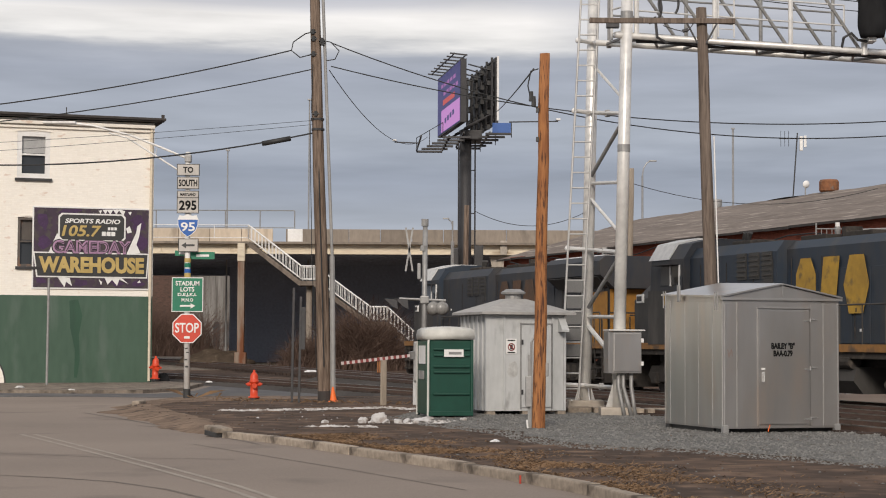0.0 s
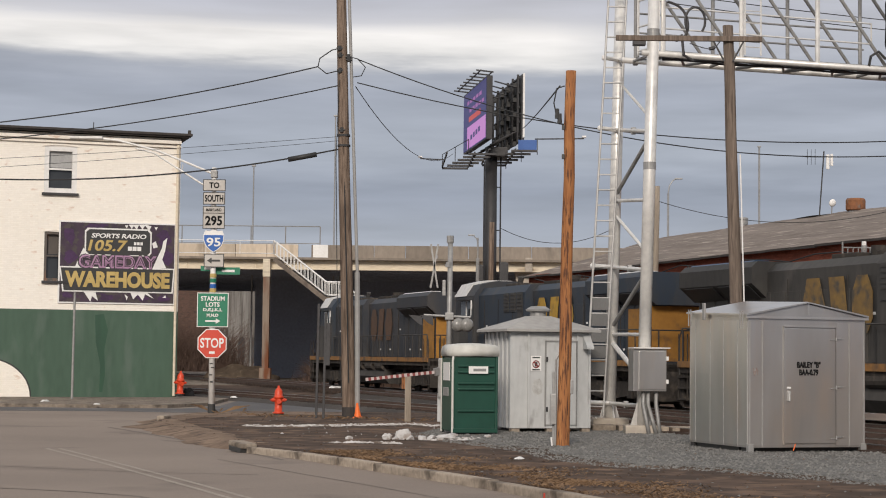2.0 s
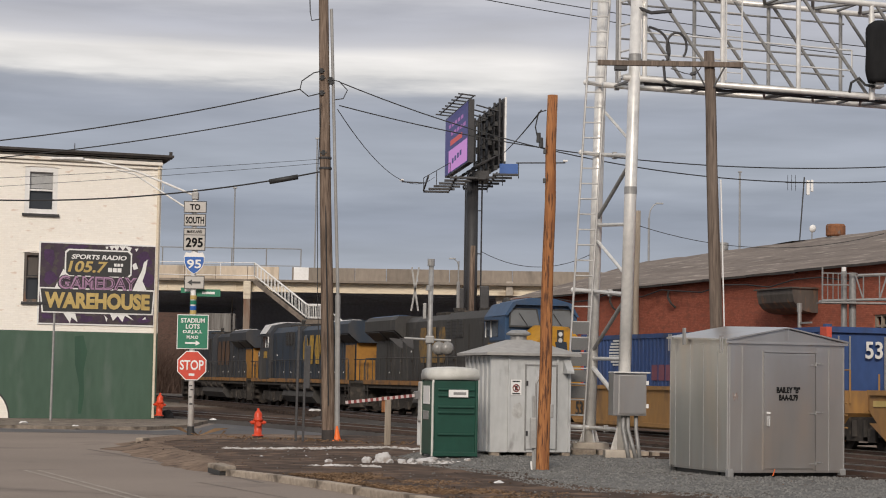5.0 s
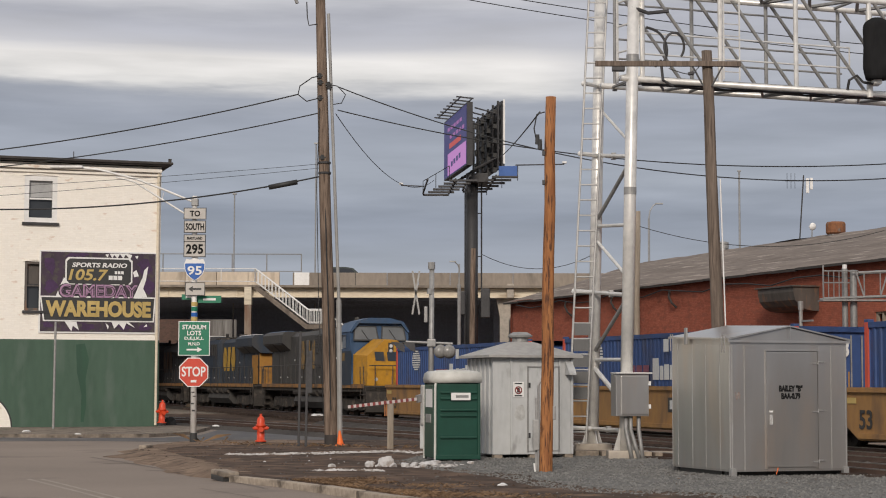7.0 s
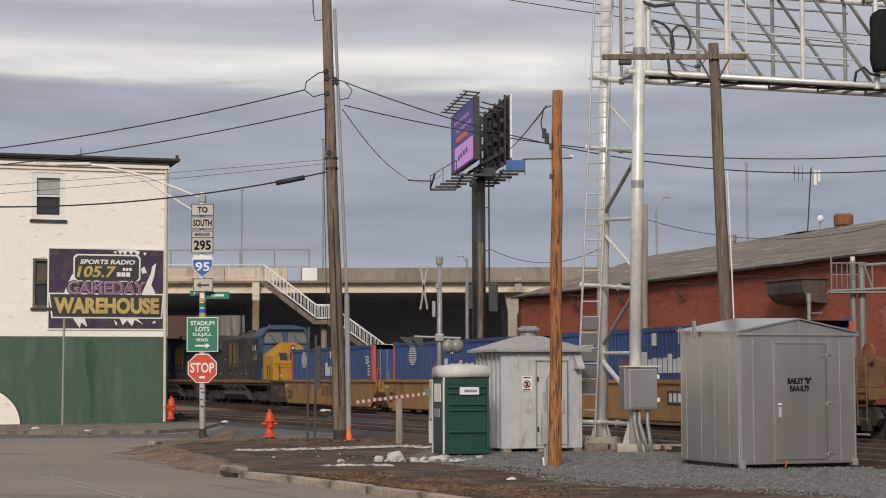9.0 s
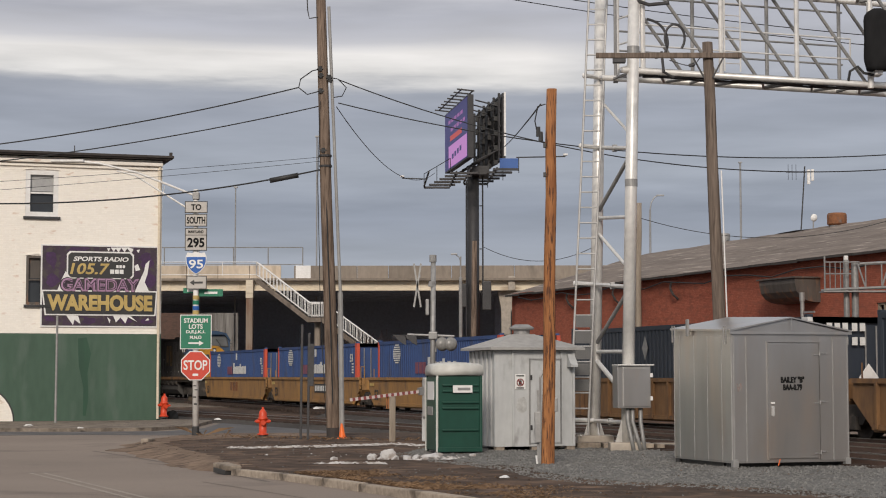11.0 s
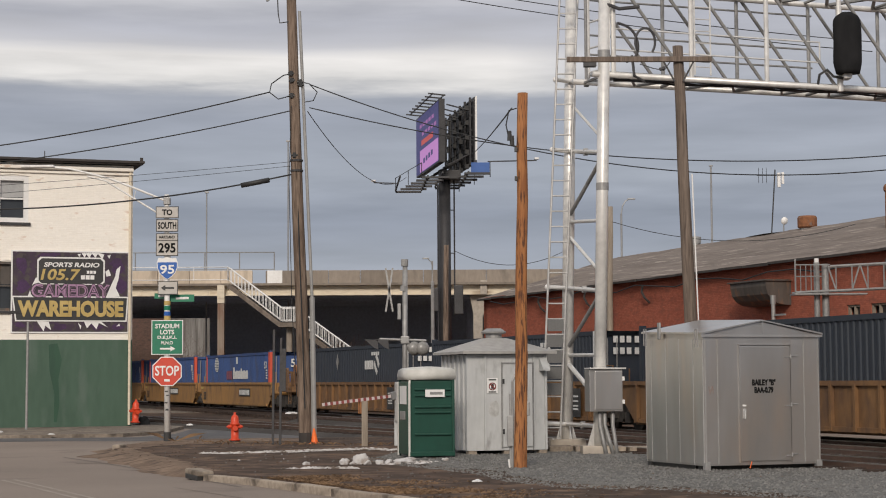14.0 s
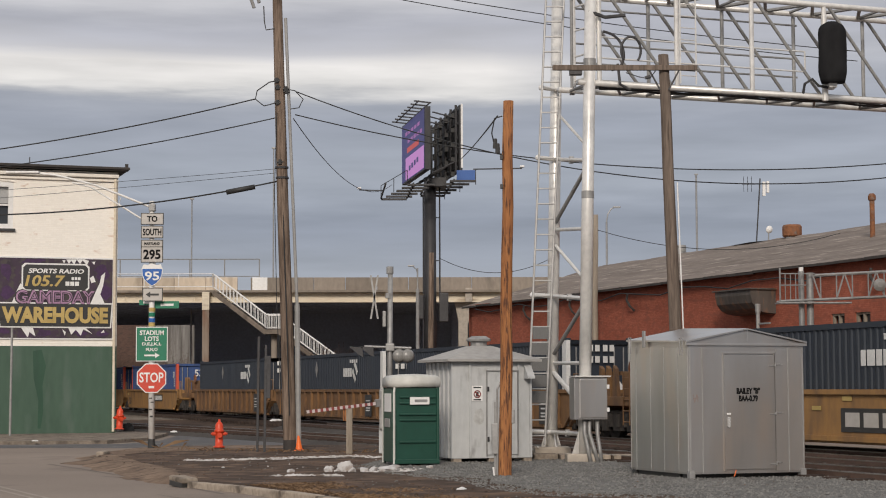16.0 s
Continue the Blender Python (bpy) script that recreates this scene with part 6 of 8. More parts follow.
# ladder on the rear mast
lad = part("mast_ladder", rod(B(), (3.42, 45.45, 0.3), (3.42, 45.6, 0.3), 0.02), M["galv"], sigb)
LA, LB = V((3.36, 45.45, 0.35)), V((3.98, 45.45, 12.6))
for o in (-0.23, 0.23):
    part("stile", rod(B(), LA + V((o, 0, 0)), LB + V((o, 0, 0)), 0.028, n=6), M["galv_mid"], lad)
for i in range(31):
    p = LA.lerp(LB, (i + 0.6) / 31.5)
    part("rung", rod(B(), p - V((0.23, 0, 0)), p + V((0.23, 0, 0)), 0.02, n=6), M["galv_mid"], lad)
M["mesh_plate"] = mat("grey_guard_plate", (0.17, 0.168, 0.165), (0.12, 0.119, 0.117), 0.6, 0.4, grain=60, bump=0.4)
pieces("climb_guard", [((LA.lerp(LB, (z - 0.35) / 12.25).x, 45.42, z), (0.4, 0.015, 0.3)) for z in (1.55, 1.95, 2.35, 2.75, 3.15)], M["mesh_plate"], lad, 0, "grey anti-climb plate")
# truss across the tracks
TD = V((0.943, 0.332, 0))
FO, BO = V((4.60, 43.6, 0)), V((4.22, 44.75, 0))
TL, ZL, ZU = 17.0, 9.2, 11.6
UP = V((0, 0, 1))
for o, first_post, near in ((FO, 0.27, True), (BO, 0.08, False)):
    for z in (ZL, ZU):
        part("chord", rod(B(), o + UP * z - TD * 0.3, o + TD * TL + UP * z, 0.075, n=10), M["galv"], sigb, smooth=True)
    for i in range(8):
        p, q = o + TD * (first_post + 2.14 * i), o + TD * (first_post + 2.14 * (i + 1))
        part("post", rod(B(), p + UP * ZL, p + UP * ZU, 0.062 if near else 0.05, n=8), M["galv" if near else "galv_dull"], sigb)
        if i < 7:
            # diagonals take the darker steel for the shade on their undersides
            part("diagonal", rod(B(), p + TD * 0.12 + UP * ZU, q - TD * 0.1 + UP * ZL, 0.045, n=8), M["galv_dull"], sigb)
# near handrail with a closed end, and darker rails on the far side
bm = B()
for z in (9.83, 10.35):
    rod(bm, FO + TD * 0.3 + UP * z, FO + TD * 6.1 + UP * z, 0.022, n=6)
rod(bm, FO + TD * 6.1 + UP * 9.83, FO + TD * 6.1 + UP * 10.35, 0.022, n=6)
part("handrail", bm, M["galv"], sigb)
bm = B()
for z in (9.91, 10.4, 11.29):
    rod(bm, BO + TD * 0.1 + UP * z, BO + TD * 6.6 + UP * z, 0.026, n=6)
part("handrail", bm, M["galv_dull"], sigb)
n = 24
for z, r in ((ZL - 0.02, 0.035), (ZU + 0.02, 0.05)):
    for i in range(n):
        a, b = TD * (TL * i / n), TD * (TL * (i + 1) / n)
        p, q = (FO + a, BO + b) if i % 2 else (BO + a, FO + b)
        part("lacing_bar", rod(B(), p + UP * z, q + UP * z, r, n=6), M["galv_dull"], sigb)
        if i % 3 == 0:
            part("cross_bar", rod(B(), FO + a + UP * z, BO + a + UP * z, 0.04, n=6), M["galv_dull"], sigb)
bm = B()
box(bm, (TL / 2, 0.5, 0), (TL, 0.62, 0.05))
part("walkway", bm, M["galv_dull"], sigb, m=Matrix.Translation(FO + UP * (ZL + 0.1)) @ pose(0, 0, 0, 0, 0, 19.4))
# feed cables lashed along the lower chord
bm = B()
for k in range(3):
    pipe(bm, [FO + TD * (0.3 + 0.42 * i) + V((0, 0.2 + 0.09 * k + 0.03 * math.sin(i * 1.3 + k), ZL - 0.06 - 0.03 * math.sin(i * 0.9 + 2 * k))) for i in range(39)], 0.028, 5)
part("cable_run", bm, M["dark_steel"], sigb)
part("mast", rod(B(), FO + TD * 16.2 + UP * -0.1, FO + TD * 16.2 + UP * 12, 0.15, n=14), M["galv"], sigb)
part("mast", rod(B(), BO + TD * 16.2 + UP * -0.1, BO + TD * 16.2 + UP * 12, 0.15, n=14), M["galv"], sigb)
# short end frame between the two masts
bm = B()
for z in (9.35, 9.95, 10.6, 11.2):
    rod(bm, FO + V((-0.28, 0.6, z)), FO + V((0.0, 0.1, z)), 0.025, n=6)
rod(bm, FO + V((-0.3, 0.62, ZL)), FO + V((-0.3, 0.62, ZU)), 0.035, n=6)
part("end_frame", bm, M["galv"], sigb)
bm = B()
for o in (-0.22, 0.22):
    p = FO + TD * (2.7 + o) - V((0, 0.15, 0))
    rod(bm, p + UP * (ZL + 0.1), p + UP * (ZU + 0.9), 0.022, n=6)
for i in range(9):
    p = FO + TD * 2.7 - V((0, 0.15, 0)) + UP * (ZL + 0.3 + i * 0.3)
    rod(bm, p - TD * 0.22, p + TD * 0.22, 0.014, n=5)
part("truss_ladder", bm, M["galv"], sigb)
bm = B()
c = FO + TD * 0.62 - V((0, 0.3, 0)) + UP * (ZL + 0.75)
pts = [c + V((-0.25 + 0.5 * math.sin(a * 0.105), 0.02 * math.sin(a * 0.3), 0.5 - 0.95 * a / 26 + 0.1 * math.sin(a * 0.24))) for a in range(27)]
pipe(bm, pts, 0.032, 6)
pts = [c + V((0.42 + 0.24 * math.cos(a * 0.2), -0.05, 0.02 + 0.34 * math.sin(a * 0.2))) for a in range(-4, 20)]
pipe(bm, pts, 0.03, 6)
pipe(bm, [c + V((0.1, 0, -0.3)), c + V((0.15, 0, -0.8)), c + V((0.4, 0, -0.95))], 0.035, 6)
pipe(bm, [c + V((-0.6, 0, 1.0)), c + V((-0.2, 0, 0.85)), c + V((0.3, 0, 0.9))], 0.045, 6)
part("cable_loop", bm, M["dark_steel"], sigb)
bm = B()
bmesh.ops.create_cube(bm, size=1, matrix=Matrix.Translation(FM0.lerp(FM1, 9.45 / 12.6) + V((-0.35, -0.1, 0))) @ Matrix.Diagonal((0.3, 0.25, 0.2, 1)))
part("clamp", bm, M["dark_steel"], sigb)
# covered signal head on the truss
head = thing("covered_signal", "railway signal wrapped in a black cloth cover", "signal", Matrix.Translation(FO + TD * 6.78 + V((0.02, -0.45, 0))))
bm = B()
rows = []
for k in range(17):
    z = 9.5 + 1.58 * k / 16
    w = 0.36 * min(1, 0.84 + k * 0.06) * (1 if z < 10.8 else math.sqrt(max(0.12, 1 - ((z - 10.8) / 0.3) ** 2)))
    rows.append([bm.verts.new((w * math.cos(i * 0.1745) * (1 + 0.05 * noise.noise(V((math.cos(i * 0.1745) * 2, math.sin(i * 0.1745) * 2, z * 1.5)))), w * 0.8 * math.sin(i * 0.1745) * (1 + 0.22 * noise.noise(V((math.cos(i * 0.1745) * 4, 1, z * 1.1))) + 0.1 * noise.noise(V((math.cos(i * 0.1745) * 7, 2, z * 4)))), z)) for i in range(36)])
for p, q in zip(rows, rows[1:]):
    for i in range(36):
        bm.faces.new((p[i], p[(i + 1) % 36], q[(i + 1) % 36], q[i]))
bm.faces.new(rows[0][::-1])
bm.faces.new(rows[-1])
part("cover", bm, M["cover"], head, smooth=True)
bm = B()
rod(bm, (-0.12, 0.35, 9.1), (-0.12, 0.35, 11.3), 0.08, n=10)
box(bm, (0, 0.18, 9.45), (0.2, 0.45, 0.12), 0.01)
part("bracket", bm, M["galv"], head)
part("feed_cable", pipe(B(), [(-0.75, 0.2, 9.15), (-0.7, 0.1, 9.5), (-0.5, 0.1, 9.62), (-0.35, 0.1, 9.45), (-0.1, 0.1, 9.4)], 0.035), M["cable"], head)

# ---- control cabinet at the mast ----
cab = thing("control_cabinet", "grey steel control cabinet on the signal mast with conduits", "cabinet", pose(4.1, 43.15, 0, 0, 0, 12))
part("body", box(B(), (0.42, 0.16, 1.52), (0.82, 0.42, 1.0), 0.01), M["aluminium"], cab)
part("lid", box(B(), (0.45, 0.12, 2.045), (0.9, 0.5, 0.035), 0.008), M["galv"], cab)
part("door_rim", box(B(), (0.47, -0.056, 1.52), (0.68, 0.012, 0.93)), M["galv_mid"], cab)
door = part("door", box(B(), (0.47, -0.066, 1.52), (0.66, 0.03, 0.91), 0.008), M["aluminium"], cab)
for z in (1.25, 1.8):
    part("latch", box(B(), (0.84, -0.08, z), (0.06, 0.04, 0.1), 0.008), M["white"], door)
for k, (x, bend) in enumerate(((0.3, 0.1), (0.42, 0.16), (0.62, 0.05))):
    part("conduit", pipe(B(), [(x, 0.1, 1.04), (x, 0.1, 0.7), (x + bend * 0.5, 0.02, 0.35), (x + bend, -0.05, 0.0)], 0.05, 8), M["galv_dull"], cab, smooth=True)

# ---- sign post on the corner ----
PX, PY = -7.5, 54.7
post = thing("sign_post", "galvanised pole with route signs and a street lamp arm", "sign post", pose(PX, PY, 0))
part("pole", rod(B(), (0, 0, 0), (-0.05, 0, 7.45), 0.095, 0.075, 14), M["pale_post"], post, smooth=True)
part("pole_foot", rod(B(), (0, 0, 0), (0, 0, 0.28), 0.115, 0.11, 14), M["black"], post)
for z, h, x in ((1.38, 0.03, 0.02), (1.16, 0.035, -0.03), (0.95, 0.05, 0.0), (1.5, 0.03, -0.02)):
    part("sticker", box(B(), (x, -0.094, z), (0.09, 0.01, h)), M["black"], post)
for z, k in ((3.95, "sign_green"), (3.78, "sign_blue"), (4.1, "gold"), (3.65, "gold")):
    part("sticker", rod(B(), (-0.02, 0, z), (-0.02, 0, z + 0.12), 0.1, n=14), M[k], post)
Y0 = -0.12


def plate(name, x, z, w, h, material, border=None, y=Y0, r=0.03):
    if border:
        part(name + "_back", box(B(), (x, y + 0.008, z), (w + 0.05, 0.01, h + 0.05)), M[border], post)
    return part(name, box(B(), (x, y, z), (w, 0.012, h)), M[material], post)


def octagon(r, y0, y1):
    bm = B()
    prism(bm, [(r * math.cos(radians(22.5 + 45 * i)), r * math.sin(radians(22.5 + 45 * i))) for i in range(8)], "y", y0, y1)
    return bm


stop = part("stop_sign", octagon(0.475, Y0, Y0 + 0.012), M["sign_white"], post, "white-edged octagonal stop sign", pose(0, 0, 2.1))
part("red_face", octagon(0.445, Y0 - 0.006, Y0 - 0.001), M["sign_red"], stop)
words("lettering", "STOP", M["sign_white"], stop, pose(0, Y0 - 0.012, 0.02), 0.72, 0.3, "white capitals", 0.02)
part("sticker", box(B(), (0, Y0 - 0.01, -0.27), (0.17, 0.006, 0.07)), M["sign_white"], stop)
g = plate("lots_sign", 0, 3.12, 0.9, 0.99, "sign_green", "sign_white")
for t, w, h, z in (("STADIUM", 0.72, 0.14, 3.46), ("LOTS", 0.42, 0.14, 3.28), ("D,E,J,K,L", 0.58, 0.115, 3.11), ("M,N,O", 0.35, 0.115, 2.95)):
    words("lettering", t, M["sign_white"], post, pose(0, Y0 - 0.012, z), w, h, "white capitals", 0.025)
bm = B()
prism(bm, [(-0.22, 2.755), (0.1, 2.755), (0.1, 2.7), (0.24, 2.78), (0.1, 2.86), (0.1, 2.805), (-0.22, 2.805)], "y", Y0 - 0.014, Y0 - 0.008)
part("arrow", bm, M["sign_white"], post)
plate("arrow_sign", 0.01, 4.61, 0.56, 0.36, "plate_white", "black")
bm = B()
prism(bm, [(0.2, 4.58), (-0.06, 4.58), (-0.06, 4.52), (-0.2, 4.61), (-0.06, 4.70), (-0.06, 4.64), (0.2, 4.64)], "y", Y0 - 0.014, Y0 - 0.008)
part("arrow", bm, M["black"], post)


def shield(k, lo=-1, hi=1):
    pts = [(-0.8, 0.95), (-0.45, 0.88), (0, 1.0), (0.45, 0.88), (0.8, 0.95), (0.98, 0.55), (0.95, 0.05), (0.75, -0.4), (0.4, -0.75), (0, -1), (-0.4, -0.75), (-0.75, -0.4), (-0.95, 0.05), (-0.98, 0.55)]
    return [(x * 0.31 * k, y * 0.33 * k) for x, y in pts]


bm = B()
prism(bm, shield(1.04), "y", Y0, Y0 + 0.012)
route = part("route_shield", bm, M["sign_white"], post, "blue route shield", pose(-0.01, 0, 5.2))
bm = B()
prism(bm, [(x, min(y, 0.185)) for x, y in shield(0.97)], "y", Y0 - 0.006, Y0 - 0.001)
part("blue_face", bm, M["sign_blue"], route)
words("lettering", "95", M["sign_white"], route, pose(0, Y0 - 0.012, -0.03), 0.43, 0.27, "white numerals", 0.02)
for t, z, h, w, th, tw in (("295", 5.82, 0.44, 0.62, 0.3, 0.52), ("MARYLAND", 6.15, 0.18, 0.62, 0.085, 0.46), ("SOUTH", 6.5, 0.33, 0.62, 0.21, 0.56), ("TO", 6.9, 0.31, 0.64, 0.18, 0.31)):
    plate("route_plate", -0.02, z, w, h, "plate_white", "black")
    words("lettering", t, M["ink"], post, pose(-0.02, Y0 - 0.012, z), tw, th, "black capitals", 0.03)
for x0, x1, z0, z1, ang in ((-0.42, -0.06, 4.3, 4.46, -9), (0.0, 0.78, 4.2, 4.42, 4)):
    blade = part("street_blade", box(B(), ((x0 + x1) / 2, 0.1, (z0 + z1) / 2), (x1 - x0, 0.015, z1 - z0)), M["sign_green"], post, "green street-name blade")
    part("lettering_bar", box(B(), ((x0 + x1) / 2 + 0.03, 0.09, (z0 + z1) / 2), ((x1 - x0) * 0.5, 0.006, 0.07)), M["sign_white"], blade)
bm = B()
pipe(bm, [(-0.05, 0, 7.25), (-0.9, 0, 7.6), (-1.8, 0, 7.95), (-2.46, 0, 8.12), (-3.0, 0, 8.25), (-3.5, 0, 8.3)], 0.034, 8)
pipe(bm, [(-0.25, 0, 6.85), (-0.5, 0, 7.0), (-1.3, 0, 7.5), (-1.9, 0, 7.88), (-2.46, 0, 8.02)], 0.028, 8)
rod(bm, (-1.0, 0, 7.55), (-1.05, 0, 7.25), 0.012, n=4)
part("lamp_arm", bm, M["pale_post"], post)
bm = B()
box(bm, (-3.95, 0, 8.32), (1.0, 0.3, 0.08), 0.03)
part("lamp_head", bm, M["pale_post"], post)
bm = B()
box(bm, (-0.04, 0, 7.25), (0.2, 0.22, 0.22), 0.02)
part("clamp", bm, M["galv_dull"], post)

# ---- hydrants ----
def hydrant(m, k=1.0):
    h = thing("fire_hydrant", "orange-red cast-iron fire hydrant standing on the ground", "hydrant", m, "street hydrants")
    bm = B()
    lathe(bm, [(0.17 * k, 0.06), (0.17 * k, 0.1), (0.115 * k, 0.11), (0.11 * k, 0.5 * k), (0.15 * k, 0.52 * k), (0.15 * k, 0.56 * k), (0.12 * k, 0.58 * k), (0.12 * k, 0.68 * k), (0.10 * k, 0.75 * k), (0.05 * k, 0.81 * k), (0.035 * k, 0.82 * k), (0.035 * k, 0.88 * k)], 16)
    part("barrel", bm, M["hydrant"], h, smooth=True)
    for s in (-1, 1):
        bm = B()
        rod(bm, (s * 0.08 * k, 0, 0.46 * k), (s * 0.2 * k, 0, 0.46 * k), 0.055 * k, n=10)
        rod(bm, (s * 0.2 * k, 0, 0.46 * k), (s * 0.24 * k, 0, 0.46 * k), 0.03 * k, n=6)
        part("nozzle_cap", bm, M["hydrant"], h)
    bm = B()
    rod(bm, (0, -0.08 * k, 0.42 * k), (0, -0.2 * k, 0.42 * k), 0.075 * k, n=12)
    part("pumper_cap", bm, M["hydrant"], h)
    part("foot", rod(B(), (0, 0, 0), (0, 0, 0.09), 0.15 * k, n=14), M["black"], h, "dark rusty base flange")
    return h


hydrant(pose(-5.34, 53.35, 0, 0, 0, 10))
hydrant(pose(-11.3, 73.0, 0.1, 0, 2, 30), 1.12)

# ---- crossing gate, crossing signal, posts ----
xs = thing("crossing_signal", "grey railway crossing signal mast with lamps and crossbuck", "crossing signal", pose(-0.34, 51, 0))
part("mast", rod(B(), (0, 0, 0), (0.03, 0, 5.2), 0.08, 0.07, 12), M["galv_dull"], xs, smooth=True)
bm = B()
for a in (-1, 1):
    beam(bm, (-0.42 - 0.1 * a, -0.1, 3.72), (-0.42 + 0.1 * a, -0.1, 4.95), 0.03, 0.05)
part("crossbuck", bm, M["galv_dull"], xs, "white crossbuck boards turned edge-on")
bm = B()
rod(bm, (-0.7, -0.05, 2.95), (0.62, -0.05, 2.9), 0.035, n=8)
box(bm, (0.02, 0, 2.92), (0.25, 0.25, 0.22), 0.03)
part("lamp_arm", bm, M["galv_dull"], xs)
for x, s in ((-0.85, 1), (-0.55, 1), (0.28, -1), (0.52, -1)):
    bm = B()
    if s > 0:
        prism(bm, [(x - 0.28, 2.95), (x + 0.1, 2.92), (x + 0.12, 2.65), (x - 0.02, 2.72)], "y", -0.2, 0.1)
        part("lamp_hood", bm, M["dark_steel"], xs)
    else:
        lathe(bm, [(0.02, -0.2), (0.12, -0.17), (0.19, -0.05), (0.2, 0.0), (0.12, 0.1)], 16)
        part("lamp_shell", bm, M["lens"], xs, "grey round lamp shell", pose(x, -0.1, 2.68, 90, 0, 20), smooth=True)
part("bell_box", box(B(), (-0.14, -0.05, 3.72), (0.1, 0.14, 0.45), 0.02), M["galv_dull"], xs)
part("mast_clamp", rod(B(), (-0.02, 0, 4.3), (0.0, 0, 4.45), 0.1, n=8), M["galv_dull"], xs)
part("mast_clamp", rod(B(), (0.02, 0, 5.0), (0.02, 0, 5.2), 0.1, n=8), M["galv_dull"], xs)
gate = thing("crossing_gate", "lowered red and white crossing gate arm on a wooden rest", "crossing gate", pose(-1.42, 49.5, 0))
part("rest_post", box(B(), (0, 0.05, 0.66), (0.17, 0.17, 1.32), 0.015), M["grey_wood"], gate)
part("rest_stub", box(B(), (-0.13, 0.05, 1.1), (0.09, 0.1, 0.42), 0.01), M["new_wood"], gate)
GA, GB = V((-1.16, -0.02, 1.14)), V((0.72, -0.02, 1.36))
for i in range(25):
    a, b = GA.lerp(GB, i / 25), GA.lerp(GB, (i + 1) / 25)
    bm = B()
    beam(bm, a, b, 0.05, 0.085)
    part("arm_stripe", bm, M["maroon"] if i % 2 else M["gate_white"], gate)
bm = B()
beam(bm, (0.72, 0, 1.36), (1.1, 0.3, 1.45), 0.1, 0.2)
box(bm, (0.92, 0.2, 1.2), (0.22, 0.3, 1.1), 0.05)
part("gate_mechanism", bm, M["galv_dull"], gate)
bm = B()
box(bm, (0.95, 0.3, 0.4), (0.3, 0.3, 0.8), 0.03)
part("gate_stand", bm, M["shed"], gate)
for x, y, h in ((-4.08, 51.5, 3.25), (-3.86, 51.3, 3.0)):
    bm = B()
    box(bm, (0, 0, h / 2), (0.07, 0.06, h), 0.008)
    sp = tagged(part("thin_post", bm, M["dark_steel"], m=pose(x, y, 0, 0, 0.6, 0)), "thin dark steel post seen edge-on at the verge", "post")
bm = B()
box(bm, (0.08, 0, 2.1), (0.13, 0.05, 1.2), 0.01)
part("edge_on_sign", bm, M["dark_steel"], sp, "narrow back of a turned sign")
cone = thing("traffic_cone", "leaning orange plastic traffic cone against the pole", "cone", pose(-2.93, 52.1, 0, 0, -3, 0))
bm = B()
lathe(bm, [(0.11, 0.02), (0.10, 0.05), (0.03, 0.42), (0.02, 0.43)], 12)
part("body", bm, M["cone"], cone, smooth=True)
part("base", box(B(), (0, 0, 0.015), (0.28, 0.28, 0.03), 0.008), M["cone"], cone)

# ---- digital billboard ----
bb = thing("billboard", "double-sided digital billboard on a black steel monopole", "billboard", pose(1.6, 100, 0))
part("monopole", rod(B(), (0, 0, 0), (0, 0, 13.3), 0.35, 0.33, 20), M["dark_steel"], bb, smooth=True)
bm = B()
rod(bm, (-0.38, -0.35, 0), (-0.38, -0.35, 12.6), 0.04, n=8)
part("conduit", bm, M["dark_steel"], bb)
part("power_box", box(B(), (0.75, -0.2, 6.2), (0.5, 0.4, 1.6), 0.04), M["dark_steel"], bb)
part("power_box", box(B(), (-0.52, -0.3, 6.2), (0.3, 0.3, 1.3), 0.04), M["dark_steel"], bb)
LED0, LED1 = V((-0.15, -2.7, 0)), V((-1.4, 5.2, 0))
ld = (LED1 - LED0).normalized()
LL = (LED1 - LED0).length
ang = math.degrees(math.atan2(ld.y, ld.x))
led = Matrix.Translation(LED0) @ pose(0, 0, 0, 0, 0, ang)
screen = part("screen", box(B(), (LL / 2, 0.0, 15.3), (LL, 0.3, 3.45)), M["dark_steel"], bb, "glowing digital screen", led)
for name, x0, x1, z0, z1, mk, y in (("violet_area", 0.03, 0.99, 13.65, 16.95, "screen_violet", 0.158), ("pink_area", 0.04, 0.82, 13.7, 14.95, "screen_pink", 0.166), ("orange_bar", 0.25, 0.75, 15.2, 15.5, "screen_orange", 0.166)):
    part(name, box(B(), ((x0 + x1) / 2 * LL, y, (z0 + z1) / 2), ((x1 - x0) * LL, 0.012, z1 - z0)), M[mk], screen)
for z, x0 in ((16.35, 0.2), (15.85, 0.1)):
    for i in range(5):
        part("text_bar", box(B(), ((x0 + 0.06 + i * 0.13) * LL, 0.166, z), (0.09 * LL, 0.012, 0.2)), M["screen_text"], screen)
for i in range(4):
    part("text_bar", box(B(), ((0.3 + i * 0.11) * LL, 0.174, 14.4 - 0.05 * i), (0.07 * LL, 0.012, 0.28)), M["screen_violet"], screen)
for i in range(8):
    x = 0.05 + (LL - 0.1) * i / 7
    bm = B()
    beam(bm, (x, -0.2, 17.22), (x, 0.75, 17.3), 0.09, 0.07)
    part("awning_bar", bm, M["dark_steel"], bb, m=led)
bm = B()
beam(bm, (0, 0.5, 17.3), (LL, 0.5, 17.3), 0.05, 0.06)
beam(bm, (0, -0.1, 17.2), (LL, -0.1, 17.2), 0.05, 0.06)
part("awning_rail", bm, M["dark_steel"], bb, m=led)
RB0 = V((1.45, -2.7, 0))
rear = Matrix.Translation(RB0) @ pose(0, 0, 0, 0, 0, ang)
